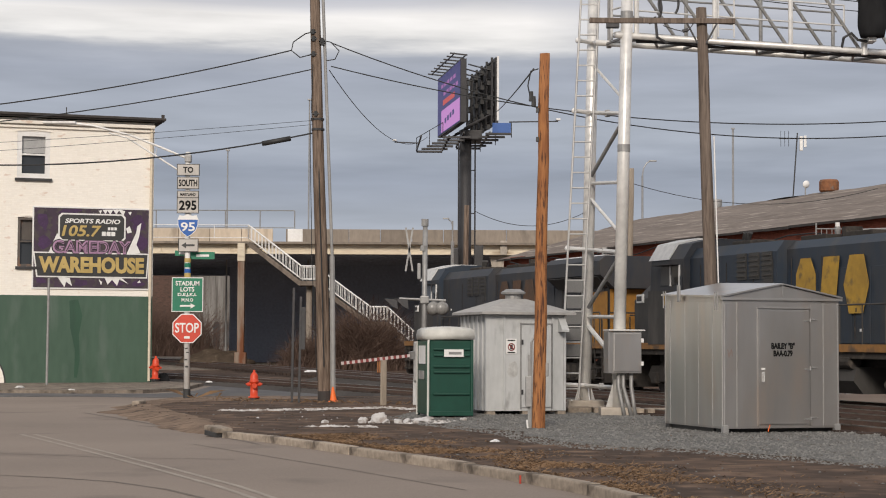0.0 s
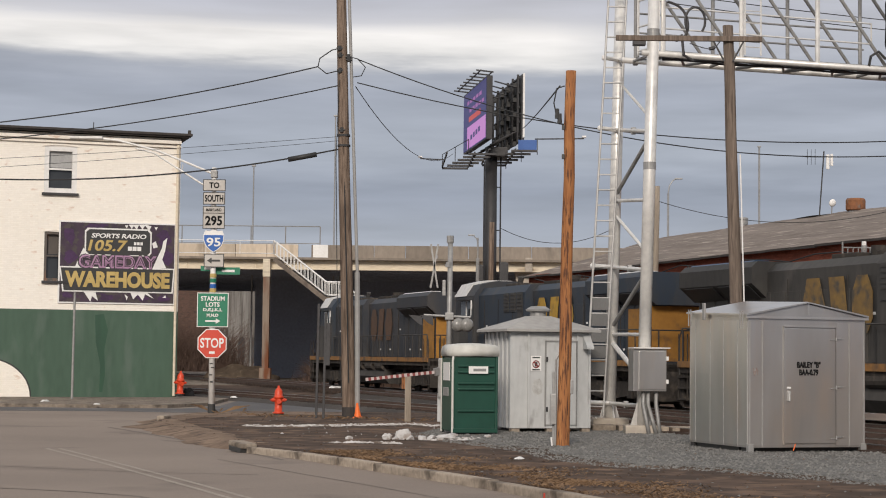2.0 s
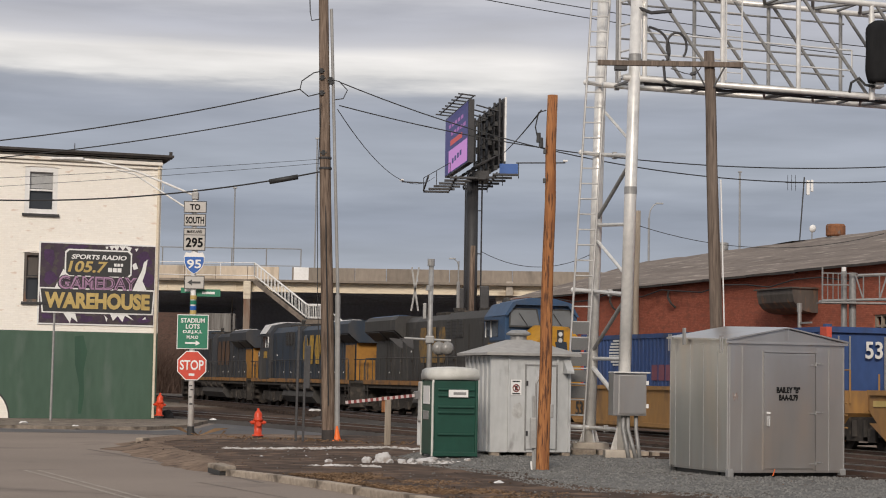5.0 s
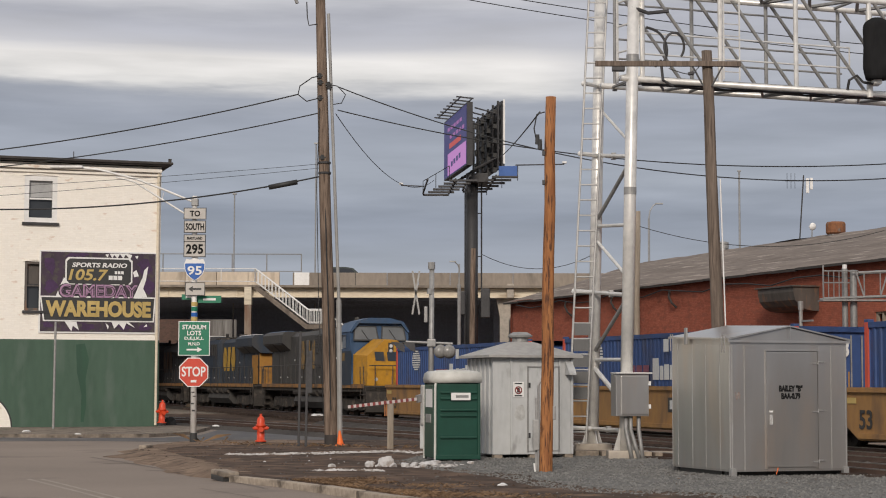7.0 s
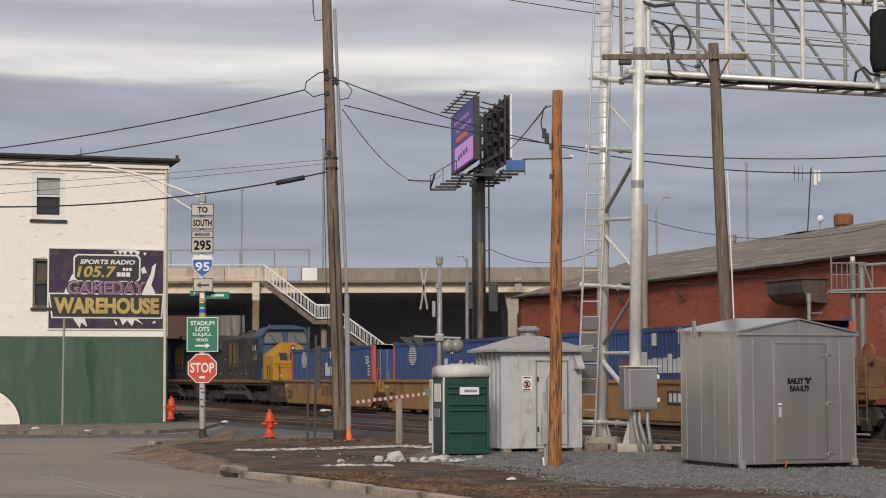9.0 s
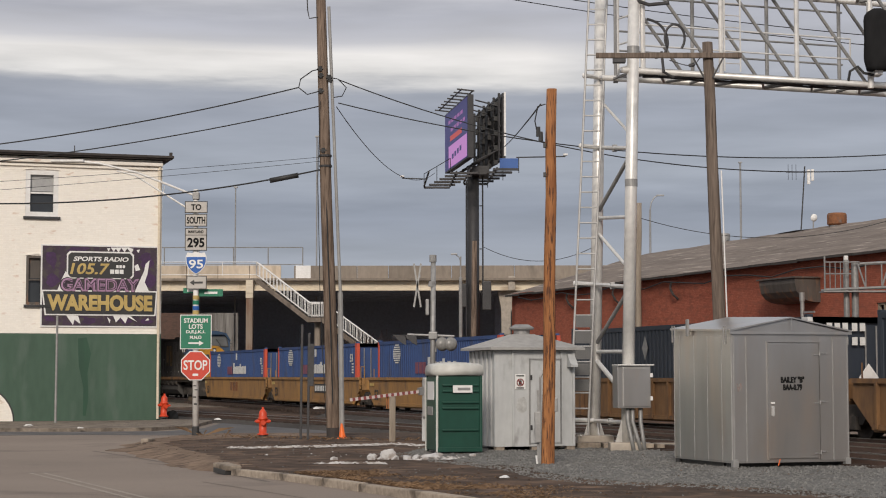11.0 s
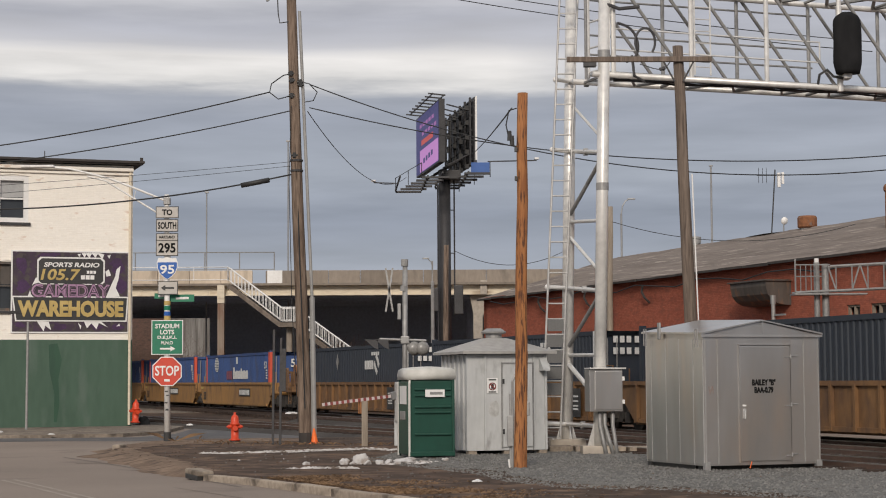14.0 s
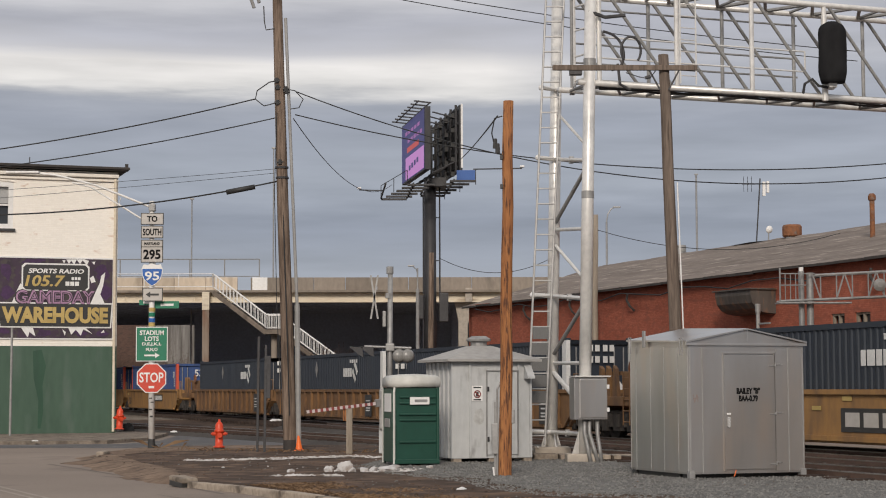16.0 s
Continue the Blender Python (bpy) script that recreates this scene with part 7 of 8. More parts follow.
part("rear_screen", box(B(), (LL / 2, -0.2, 15.3), (LL, 0.16, 3.6)), M["dark_steel"], bb, "", rear)
# white strip paints in the light that catches the near panel edge
part("rear_edge", box(B(), (-0.04, -0.24, 15.4), (0.08, 0.1, 3.5)), M["white"], bb, "panel edge coloured white for the light on it", rear)
for i in range(6):
    x = 0.15 + i * (LL - 0.3) / 5
    bm = B()
    rod(bm, (x, 0.05, 13.4), (x, 0.05, 17.1), 0.07, n=6)
    rod(bm, (x, 0.1, 14), (x, 1.3, 13.4), 0.04, n=6)
    rod(bm, (x, 0.1, 16.4), (x, 1.35, 16.7), 0.04, n=6)
    part("back_post", bm, M["dark_steel"], bb, m=rear)
for z in (13.7, 14.5, 15.3, 16.1, 16.9):
    part("back_rail", rod(B(), (0, 0.0, z), (LL, 0.0, z), 0.05, n=6), M["dark_steel"], bb, m=rear)
    for i in range(4):
        part("driver_box", box(B(), (0.9 + i * 1.9, 0.12, z - 0.3), (0.4, 0.2, 0.24)), M["black"], bb, m=rear)
K = -0.2
for side, x0, x1, lift in ((-1, -1.85, -0.35, 0), (1, 0.45, 1.85, 0.2)):
    for xe in (x0, x1):
        bm = B()
        beam(bm, (xe - K * -2.9, -2.9, 12.78 + lift), (xe + K * 4.6, 4.6, 12.78 + lift), 0.08, 0.1)
        part("catwalk_edge", bm, M["dark_steel"], bb)
    for i in range(6):
        y = -2.9 + 7.5 * i / 5
        bm = B()
        beam(bm, (x0 + K * y, y, 12.7 + lift), (x1 + K * y, y, 12.7 + lift), 0.32, 0.1)
        part("catwalk_slat", bm, M["dark_steel"], bb)
    xo = (x0 if side < 0 else x1)
    bm = B()
    for y in (-2.9, 0.8, 4.6):
        rod(bm, (xo + K * y, y, 12.7), (xo + K * y, y, 13.5), 0.022, n=5)
    rod(bm, (xo - K * 2.9, -2.9, 13.5), (xo + K * 4.6, 4.6, 13.5), 0.022, n=5)
    part("catwalk_rail", bm, M["dark_steel"], bb)
for (xa, xb, y, z) in ((-2.7, -4.05, 4.6, 13.2), (2.3, 4.95, -2.9, 13.55)):
    camera_arm = part("camera_arm", rod(B(), (xa, y, z), (xb, y, z + 0.05), 0.035, n=6), M["dark_steel"], bb)
    part("camera_head", box(B(), (xb, y, z + 0.15), (0.24, 0.24, 0.1), 0.02), M["white"], camera_arm)
M["blue_panel"] = mat("blue_panel", (0.03, 0.11, 0.36), (0.02, 0.08, 0.28), 0.5, bump=0)
part("blue_banner", box(B(), (1.9, -2.9, 13.2), (1.0, 0.06, 0.6), 0.02), M["blue_panel"], bb, "small blue panel on the catwalk")
bm = B()
box(bm, (0.3, 0.4, 13.1), (1.2, 2.4, 0.5), 0.03)
part("saddle", bm, M["dark_steel"], bb)
bm = B()
for y in (0.0, 0.4):
    rod(bm, (0.54, y, 5.4), (0.54, y, 12.9), 0.045, n=6)
for i in range(20):
    rod(bm, (0.54, 0.0, 5.6 + i * 0.36), (0.54, 0.4, 5.6 + i * 0.36), 0.02, n=5)
for z in (6.4, 8.8, 11.2):
    rod(bm, (0.3, 0.1, z), (0.54, 0.1, z), 0.03, n=5)
part("ladder", bm, M["dark_steel"], bb)

# ---- far signal cantilever by the warehouse ----
cant = thing("cantilever_signal", "pale grey cantilever signal frame beside the warehouse", "signal", pose(13.9, 62, 0))
bm = B()
rod(bm, (0.2, 0, 0), (0.2, 0, 5.70), 0.12, n=14)
part("mast", bm, M["galv_dull"], cant)
bm = B()
rod(bm, (-0.1, 0, 0), (-0.1, 0, 5.75), 0.1, n=14)
part("mast", bm, M["galv_dull"], cant)
part("mast_cap", rod(B(), (-0.1, 0, 5.75), (-0.1, 0, 5.89), 0.08, n=12), M["white"], cant)
bm = B()
for z in (4.71, 5.60):
    for y in (-0.3, 0.3):
        rod(bm, (-0.9 if z < 5 else 0.3, y, z), (5.2, y, z + 0.25), 0.04, n=6)
for i in range(9):
    x = 0.5 + i * 0.55
    rod(bm, (x, -0.3, 4.73 + x * 0.05), (x + (0.28 if i % 2 else -0.28), -0.3, 5.61 + x * 0.05), 0.03, n=5)
    rod(bm, (x, -0.3, 4.73 + x * 0.05), (x, -0.3, 5.61 + x * 0.05), 0.025, n=5)
rod(bm, (-0.9, -0.3, 4.71), (-0.9, -0.3, 5.85), 0.03, n=5)
rod(bm, (-0.9, -0.3, 5.25), (0, -0.3, 5.25), 0.025, n=5)
for x in (-0.72, -0.54, -0.36, -0.18):
    rod(bm, (x, -0.3, 4.71), (x, -0.3, 5.65), 0.018, n=5)
rod(bm, (-0.9, -0.3, 5.65), (0.3, -0.3, 5.65), 0.022, n=5)
box(bm, (0.3, 0, 4.65), (2.5, 0.8, 0.05))
part("arm_truss", bm, M["galv_dull"], cant)
for x in (2.5, 3.4):
    bm = B()
    lathe(bm, [(0.05, -0.1), (0.2, -0.05), (0.22, 0.1), (0.1, 0.16)], 12)
    part("signal_lamp", bm, M["lens"], cant, "", pose(x, -0.4, 5.25, 90, 0, 0))

# ---- overhead wires ----
def wire(name, a, b, sag, r, label, n=18, mids=()):
    a, b = V(a), V(b)
    bm = B()
    pts = [a.lerp(b, i / n) - V((0, 0, sag * 4 * (i / n) * (1 - i / n))) for i in range(n + 1)]
    pipe(bm, pts, r, 5)
    return tagged(part(name, bm, M["cable"]), label, "cable", "overhead wires")


LBL = "thin black overhead wire strung between poles"
wire("overhead_wire", (-15.6, 52.5, 8.27), (-4.27, 52.5, 10.22), 0.22, 0.02, LBL)
wire("overhead_wire", (-15.6, 52.5, 7.8), (-3.6, 52.5, 9.68), 0.22, 0.018, LBL)
wire("overhead_wire", (-15.6, 52.5, 6.9), (-3.6, 52.5, 7.8), 0.42, 0.024, LBL)
wire("overhead_wire", (-15.6, 52.6, 7.32), (-3.6, 52.5, 8.17), 0.05, 0.007, "faint grey telephone wire above the street")
wire("overhead_wire", (-15.6, 52.7, 7.05), (-3.6, 52.5, 8.05), 0.05, 0.007, "faint grey telephone wire above the street")
wire("overhead_wire", (-3.1, 52.5, 10.45), (14.5, 52.5, 7.92), 1.11, 0.018, LBL, 30)
wire("overhead_wire", (-3.1, 52.5, 9.76), (14.5, 52.5, 8.33), 0.745, 0.018, LBL, 30)
wire("overhead_wire", (-3.15, 52.5, 9.65), (-0.5, 97.4, 12.75), 1.1, 0.014, LBL, 24)
wire("overhead_wire", (1.98, 36.8, 7.35), (3.0, 97.3, 13.95), 0.1, 0.018, LBL, 20)
wire("overhead_wire", (-0.5, 60, 15.2), (15.5, 60, 13.05), 0.2, 0.016, LBL)
wire("overhead_wire", (-0.5, 60.5, 15.0), (15.5, 60.4, 12.8), 0.2, 0.016, LBL)
wire("overhead_wire", (2.1, 98, 8.78), (8.0, 98, 8.7), 0.75, 0.018, LBL)
wire("overhead_wire", (8.75, 80, 8.75), (19.6, 80, 8.6), 0.8, 0.016, LBL)
bm = B()
rod(bm, (-5.09, 52.5, 7.48), (-4.26, 52.5, 7.64), 0.075, n=10)
tagged(part("splice_case", bm, M["cable"], smooth=True), "black cable splice case hanging on the wire", "cable box")

# ---- far poles ----
for x, y, h, r in ((-15.65, 135, 15.9, 0.05), (-9.7, 137, 20, 0.05), (-9.2, 137, 20, 0.04), (24.7, 150, 19.5, 0.08), (16.0, 140, 14.6, 0.08)):
    lp = thing("far_pole", "thin grey pole far behind the overpass", "pole", pose(x, y, 0), "far poles")
    part("shaft", rod(B(), (0, 0, 0), (0, 0, h), r * 1.4, r, 8), M["galv_dull"], lp)
    bm = B()
    if x == 16.0:
        pipe(bm, [(0, 0, h), (0.1, 0, h + 0.6), (0.35, 0, h + 1.0), (0.6, 0, h + 1.15)], 0.05)
        box(bm, (0.8, 0, h + 1.15), (0.6, 0.25, 0.12), 0.03)
    else:
        box(bm, (0, 0, h), (0.3, 0.2, 0.12), 0.02)
    part("head", bm, M["galv_dull"], lp)
pole("timber_pole_far", (1.36, 88, 0), (1.49, 88, 8.35), 0.15, 0.12, M["old_wood"], "short dark wooden pole beside the billboard mast")
pole("timber_pole_far", (9.4, 88, 0), (9.5, 88, 10.2), 0.17, 0.14, M["grey_wood"], "bleached wooden pole in front of the warehouse")
bm = B()
rod(bm, (0.83, 92, 0), (0.83, 92, 6.8), 0.09, n=8)
rod(bm, (0.83, 92, 6.8), (0.83, 92, 7.85), 0.04, n=8)
pipe(bm, [(0.83, 92, 7.6), (0.75, 92, 7.82), (0.62, 92, 7.92)], 0.025)
box(bm, (0.5, 92, 7.97), (0.34, 0.14, 0.07), 0.02)
tagged(part("street_lamp", bm, M["galv_dull"]), "slim grey street lamp by the billboard", "street lamp")


# ---- bare bushes and earth heap ----
def bush(m, count, w, h, seed, label):
    rng = random.Random(seed)
    bm_pts, faces = [], []
    for _ in range(count):
        a = rng.uniform(0, 6.283)
        base = V((rng.gauss(0, w * 0.33), rng.gauss(0, 0.8), 0))
        p, d = base, V((math.cos(a) * 0.5, math.sin(a) * 0.4, 1)).normalized()
        seg = h * rng.uniform(0.18, 0.36) * max(0.35, 1 - abs(base.x) / w)
        r = 0.03
        for k in range(4):
            q = p + d * seg
            side = d.cross(V((0, 1, 0.2))).normalized() * r
            i = len(bm_pts)
            bm_pts += [p - side, p + side, q + side * 0.6, q - side * 0.6]
            faces.append((i, i + 1, i + 2, i + 3))
            p, r = q, r * 0.65
            d = (d + V((rng.uniform(-0.7, 0.7), rng.uniform(-0.7, 0.7), rng.uniform(-0.5, 0.3)))).normalized()
    me = bpy.data.meshes.new("bush")
    me.from_pydata(bm_pts, [], faces)
    me.materials.append(M["twig"])
    ob = new("bush", me)
    ob.matrix_basis = m
    return tagged(ob, label, "bush", "bare bushes")


bush(pose(-4.6, 112.5, -0.14), 2600, 4.2, 4.0, 1, "tangled bare brown bush at the stair foot")
bush(pose(-8.2, 113.5, -0.14), 1100, 2.4, 2.2, 2, "low bare brown scrub below the stairs")
bush(pose(-33, 196, -0.14), 1100, 9, 8, 4, "bare brown thicket beyond the tracks")
bush(pose(-27, 200, -0.14), 600, 6, 7, 5, "bare brown thicket beyond the tracks")
bm = B()
bmesh.ops.create_icosphere(bm, subdivisions=4, radius=1)
for v in bm.verts:
    k = 1 + 0.25 * noise.noise(v.co * 2.2)
    v.co = V((v.co.x * 2.6 * k, v.co.y * 1.6 * k, max(v.co.z, -0.1) * 1.1 * k))
tagged(part("earth_mound", bm, M["dirt_pile"], m=pose(-15.9, 131.0, -0.14), smooth=True), "low heap of sandy earth by the tracks", "earth heap")
# ---- the train ----
# Car space: x along the track towards the train's tail, -y to the street, z from the rail head.
WHEELSETS = []


def wheelset(parent, x, r):
    bm = B()
    for y in (-0.72, 0.72):
        rod(bm, (0, y - 0.06, 0), (0, y + 0.06, 0), r, n=20)
        rod(bm, (0, y * 1.09, 0), (0, y * 1.2, 0), r * 0.35, n=10)
    rod(bm, (0, -0.85, 0), (0, 0.85, 0), 0.09, n=8)
    for k in range(4):
        c, s = math.cos(k * 1.5708) * r * 0.6, math.sin(k * 1.5708) * r * 0.6
        rod(bm, (c, -0.8, s), (c, 0.8, s), 0.035, n=6)
    ws = part("wheelset", bm, M["under"], parent, m=pose(x, 0, r))
    WHEELSETS.append((ws, x, r))
    return ws


def truck(parent, x, axles, r, material="under"):
    bm = B()
    half = (axles[-1] - axles[0]) / 2
    for y in (-1.0, 1.0):
        prism(bm, [(x - half - 0.55, 0.62), (x - half - 0.35, 0.42), (x - half + 0.5, 0.42), (x - 0.4, 0.3), (x + 0.4, 0.3), (x + half - 0.5, 0.42), (x + half + 0.35, 0.42), (x + half + 0.55, 0.62), (x + half + 0.3, 0.92), (x - half - 0.3, 0.92)], "y", y - 0.09, y + 0.09)
        for a in axles:
            box(bm, (x + a, y * 1.1, r), (0.36, 0.16, 0.36), 0.03)
        for a in (-0.55, 0, 0.55):
            rod(bm, (x + a, y * 1.08, 0.42), (x + a, y * 1.08, 0.85), 0.1, n=8)
    box(bm, (x, 0, 0.75), (0.7, 1.9, 0.35), 0.04)
    t = part("truck", bm, M[material], parent)
    for a in axles:
        wheelset(t, x + a, r)
    return t


def slab_patch(parent, name, x0, x1, z0, z1, y, material, slant=0.0, label=""):
    bm = B()
    prism(bm, [(x0, z0), (x1, z0), (x1 + slant, z1), (x0 + slant, z1)], "y", y - 0.006, y + 0.006)
    return part(name, bm, M[material], parent, label)


def loco(label, body, cab_top, cab_low, nose, mark, roof_mark="bleached", length=22.3, end_panel="loco_yellow", mark_at=-0.25):
    """A six-axle diesel, its cab towards -x; length over couplers."""
    k = length / 22.3
    eng = thing("locomotive", label, "locomotive", None, "locomotives of the train")
    L = length / 2 - 0.7
    bm = B()
    box(bm, (0, 0, 1.42), (2 * L, 2.9, 0.3), 0.02)
    box(bm, (0, 0, 1.2), (2 * L - 3, 1.6, 0.3))
    part("frame", bm, M["under"], eng)
    for y in (-1.5, 1.5):
        part("sill_stripe", box(B(), (0, y, 1.55), (2 * L - 0.1, 0.05, 0.2)), M["stripe"], eng, "orange sill stripe")
    bm = B()
    prism(bm, [(-1.3, 1.05), (-1.4, 0.7), (-1.1, 0.36), (1.1, 0.36), (1.4, 0.7), (1.3, 1.05)], "x", -3.3 * k, 3.3 * k)
    part("fuel_tank", bm, M["tank"], eng, "dusty grey fuel tank")
    for x in (-2.6, -0.9, 0.9, 2.6):
        for y in (-1.3, 1.3):
            part("air_tank", rod(B(), (x * k - 0.6, y, 1.2), (x * k + 0.6, y, 1.2), 0.2, n=12), M["under"], eng)
    for x in (-6.7 * k, 6.7 * k):
        truck(eng, x, (-1.95, 0, 1.95), 0.53)
    for s in (-1, 1):
        bm = B()
        prism(bm, [(s * L, 1.5), (s * L, 0.3), (s * (L - 0.25), 0.2), (s * (L - 0.4), 1.5)], "y", -1.4, 1.4)
        box(bm, (s * (L + 0.35), 0, 0.85), (0.75, 0.32, 0.36), 0.03)
        part("pilot", bm, M["under"], eng)
        for y in (-1.35, 1.35):
            bm = B()
            for z in (0.45, 0.8, 1.15):
                box(bm, (s * (L - 0.35), y, z), (0.55, 0.34, 0.05))
            for dx in (0.05, 0.65):
                rod(bm, (s * (L - dx), y * 1.08, 0.4), (s * (L - dx - 0.05), y * 1.1, 2.45), 0.024, n=5)
            part("step", bm, M["under"], eng)
    # nose and cab
    n0, n1, c1 = -L + 0.45, -L + 2.1, -L + 4.55
    bm = B()
    sec = [(-1.42, 1.58), (-1.42, 3.0), (-0.4, 3.74), (0.4, 3.74), (1.42, 3.0), (1.42, 1.58)]
    front = [bm.verts.new((n0, y * 0.84, 1.58 + (z - 1.58) * 0.97)) for y, z in sec]
    back = [bm.verts.new((n1, y, z + 0.02)) for y, z in sec]
    for i in range(6):
        bm.faces.new((front[i], front[(i + 1) % 6], back[(i + 1) % 6], back[i]))
    bm.faces.new(front)
    bm.faces.new(back[::-1])
    bmesh.ops.recalc_face_normals(bm, faces=bm.faces)
    ns = part("nose", bm, M[nose], eng, "wide sloping cab nose")
    bm = B()
    prism(bm, [(-1.52, 1.58), (-1.52, 4.1), (-1.2, 4.55), (-0.5, 4.7), (0.5, 4.7), (1.2, 4.55), (1.52, 4.1), (1.52, 1.58)], "x", n1, c1)
    for v in bm.verts:
        if v.co.x < n1 + 0.01 and v.co.z > 3.2:
            v.co.x += (v.co.z - 3.2) * 0.28
    cabp = part("cab", bm, M[cab_top], eng)
    for y in (-1.53, 1.53):
        if cab_low != cab_top:
            slab_patch(eng, "cab_side", n1 + 0.02, c1, 1.6, 3.2, y, cab_low)
        bm = B()
        box(bm, (n1 + 1.25, y, 3.62), (0.62, 0.03, 0.56))
        box(bm, (n1 + 1.9, y, 3.62), (0.5, 0.03, 0.56))
        part("side_window", bm, M["glass"], cabp)
        bm = B()
        prism(bm, [(n1 + 0.9, 3.95), (n1 + 2.2, 3.95), (n1 + 2.2, 3.92), (n1 + 0.9, 3.92)], "y", min(y, y * 1.22), max(y, y * 1.22))
        part("awning", bm, M["dark_steel"], cabp)
        for x in (1.62, 2.2):
            part("window_post", box(B(), (n1 + x, y * 1.01, 3.62), (0.05, 0.05, 0.6)), M["white"], cabp)
    for y in (-0.72, 0.72):
        bm = B()
        vs = [bm.verts.new((n1 + (z - 3.2) * 0.28 - 0.02, yy, z)) for yy, z in ((y - 0.6, 3.74), (y + 0.6, 3.74), (y + 0.52, 4.32), (y - 0.52, 4.32))]
        bm.faces.new(vs)
        g = bmesh.ops.extrude_face_region(bm, geom=bm.faces[:])
        for e in g["geom"]:
            if isinstance(e, bmesh.types.BMVert):
                e.co.x += 0.03
        bmesh.ops.recalc_face_normals(bm, faces=bm.faces)
        pane = part("windscreen", bm, M["screen_glass"], cabp, "windscreen with its reflection put into the pale colour")
        bm = B()
        prism(bm, [(y - 0.67, 3.68), (y + 0.67, 3.68), (y + 0.58, 4.38), (y - 0.58, 4.38)], "x", -0.012, 0.012)
        for v in bm.verts:
            v.co.x += n1 + (v.co.z - 3.2) * 0.28
        part("gasket", bm, M["black"], pane)
        bm = B()
        rod(bm, (n1 + 0.1, y - 0.1, 3.74), (n1 + 0.2, y + 0.22, 4.2), 0.014, n=4)
        part("wiper", bm, M["black"], pane)
    bm = B()
    prism(bm, [(-1.56, 4.1), (-1.23, 4.6), (-0.5, 4.76), (0.5, 4.76), (1.23, 4.6), (1.56, 4.1), (1.45, 4.1), (1.1, 4.5), (-1.1, 4.5), (-1.45, 4.1)], "x", n1 + 0.12, n1 + 1.5)
    part("roof_panel", bm, M[roof_mark], cabp, "weathered cab roof panel")
    for y, z in ((0.0, 3.55), (0.0, 3.32), (-0.75, 1.95), (0.75, 1.95)):
        part("headlight", rod(B(), (n0 - 0.03, y, z * 0.96), (n0 + 0.2, y, z * 0.96), 0.085, n=10), M["bleached"], ns)
    part("headlight_plate", box(B(), (n0 - 0.005, 0, 3.3), (0.03, 0.26, 0.52)), M["black"], ns)
    part("nose_door", box(B(), (n0 - 0.004, 0.55, 2.2), (0.03, 0.55, 1.1), 0.01), M[nose], ns)
    bm = B()
    box(bm, (n0 + 0.62, -1.29, 3.0), (0.72, 0.06, 0.26), 0.01)
    bmesh.ops.rotate(bm, cent=(n0 + 0.62, -1.29, 3.0), matrix=Matrix.Rotation(radians(-10), 3, "Z"), verts=bm.verts)
    part("number_board", bm, M["sign_white"], ns, "white number board with dark bars")
    bm = B()
    for x in (0.28, 0.42, 0.56):
        box(bm, (n0 + 0.62 + (x - 0.42) * 1.3, -1.33 - (x - 0.42) * 0.23, 3.0), (0.11, 0.02, 0.15))
    part("lettering_bar", bm, M["black"], ns)
    if nose == "loco_yellow":
        for y in (-0.68, -0.05, 0.58):
            bm = B()
            prism(bm, [(y - 0.26, 2.72), (y + 0.2, 2.72), (y + 0.26, 3.14), (y - 0.2, 3.14)], "x", n0 - 0.03, n0 - 0.012)
            part("emblem_block", bm, M["navy"], ns)
    # equipment cabinet, engine hood, radiator
    e1, h1 = c1 + 5.2 * k, 5.5 * k
    bm = B()
    prism(bm, [(-1.3, 1.58), (-1.3, 4.1), (-1.05, 4.4), (1.05, 4.4), (1.3, 4.1), (1.3, 1.58)], "x", c1, e1)
    part("equipment_bay", bm, M[body], eng)
    for i in range(3):
        x = c1 + 3.25 + i * 0.72
        for y in (-1.31, 1.31):
            bm = B()
            box(bm, (x, y, 3.75), (0.52, 0.06, 0.72))
            grid = part("brake_grid", bm, M["black"], eng)
            bm = B()
            for z in range(5):
                box(bm, (x, y * 1.03, 3.48 + z * 0.135), (0.5, 0.05, 0.035))
            part("louvre", bm, M["tank"], grid)
    bm = B()
    prism(bm, [(-0.98, 1.58), (-0.98, 4.15), (-0.7, 4.38), (0.7, 4.38), (0.98, 4.15), (0.98, 1.58)], "x", e1, L - 0.55)
    part("engine_hood", bm, M[body], eng)
    nd = 12
    for i in range(nd):
        x = e1 + 0.1 + (L - 0.8 - e1) * i / nd
        for y in (-0.99, 0.99):
            part("hood_door", box(B(), (x + 0.3, y, 2.62), (0.66, 0.03, 1.9), 0.008), M[body], eng)
    pieces("roof_hatch", [((x, 0, 4.42), (1.3, 1.0, 0.2)) for x in (e1 + 0.6, e1 + 2.9)], M["under"], eng, 0.03)
    part("exhaust_pipe", rod(B(), (e1 + 1.8, 0, 4.3), (e1 + 1.8, 0, 4.68), 0.28, n=14), M["under"], eng)
    bm = B()
    prism(bm, [(-0.97, 3.4), (-1.5, 3.82), (-1.5, 4.27), (-1.3, 4.44), (1.3, 4.44), (1.5, 4.27), (1.5, 3.82), (0.97, 3.4)], "x", h1 + 0.1, L - 0.15)
    rad = part("radiator", bm, M[body], eng, "overhanging radiator box")
    bm = B()
    for y in (-1.0, 1.0):
        prism(bm, [(y - 0.3, 4.44), (y + 0.3, 4.44), (y + 0.22, 4.48), (y - 0.22, 4.48)], "x", h1 + 0.4, L - 0.5)
    part("radiator_top", bm, M[roof_mark], rad)
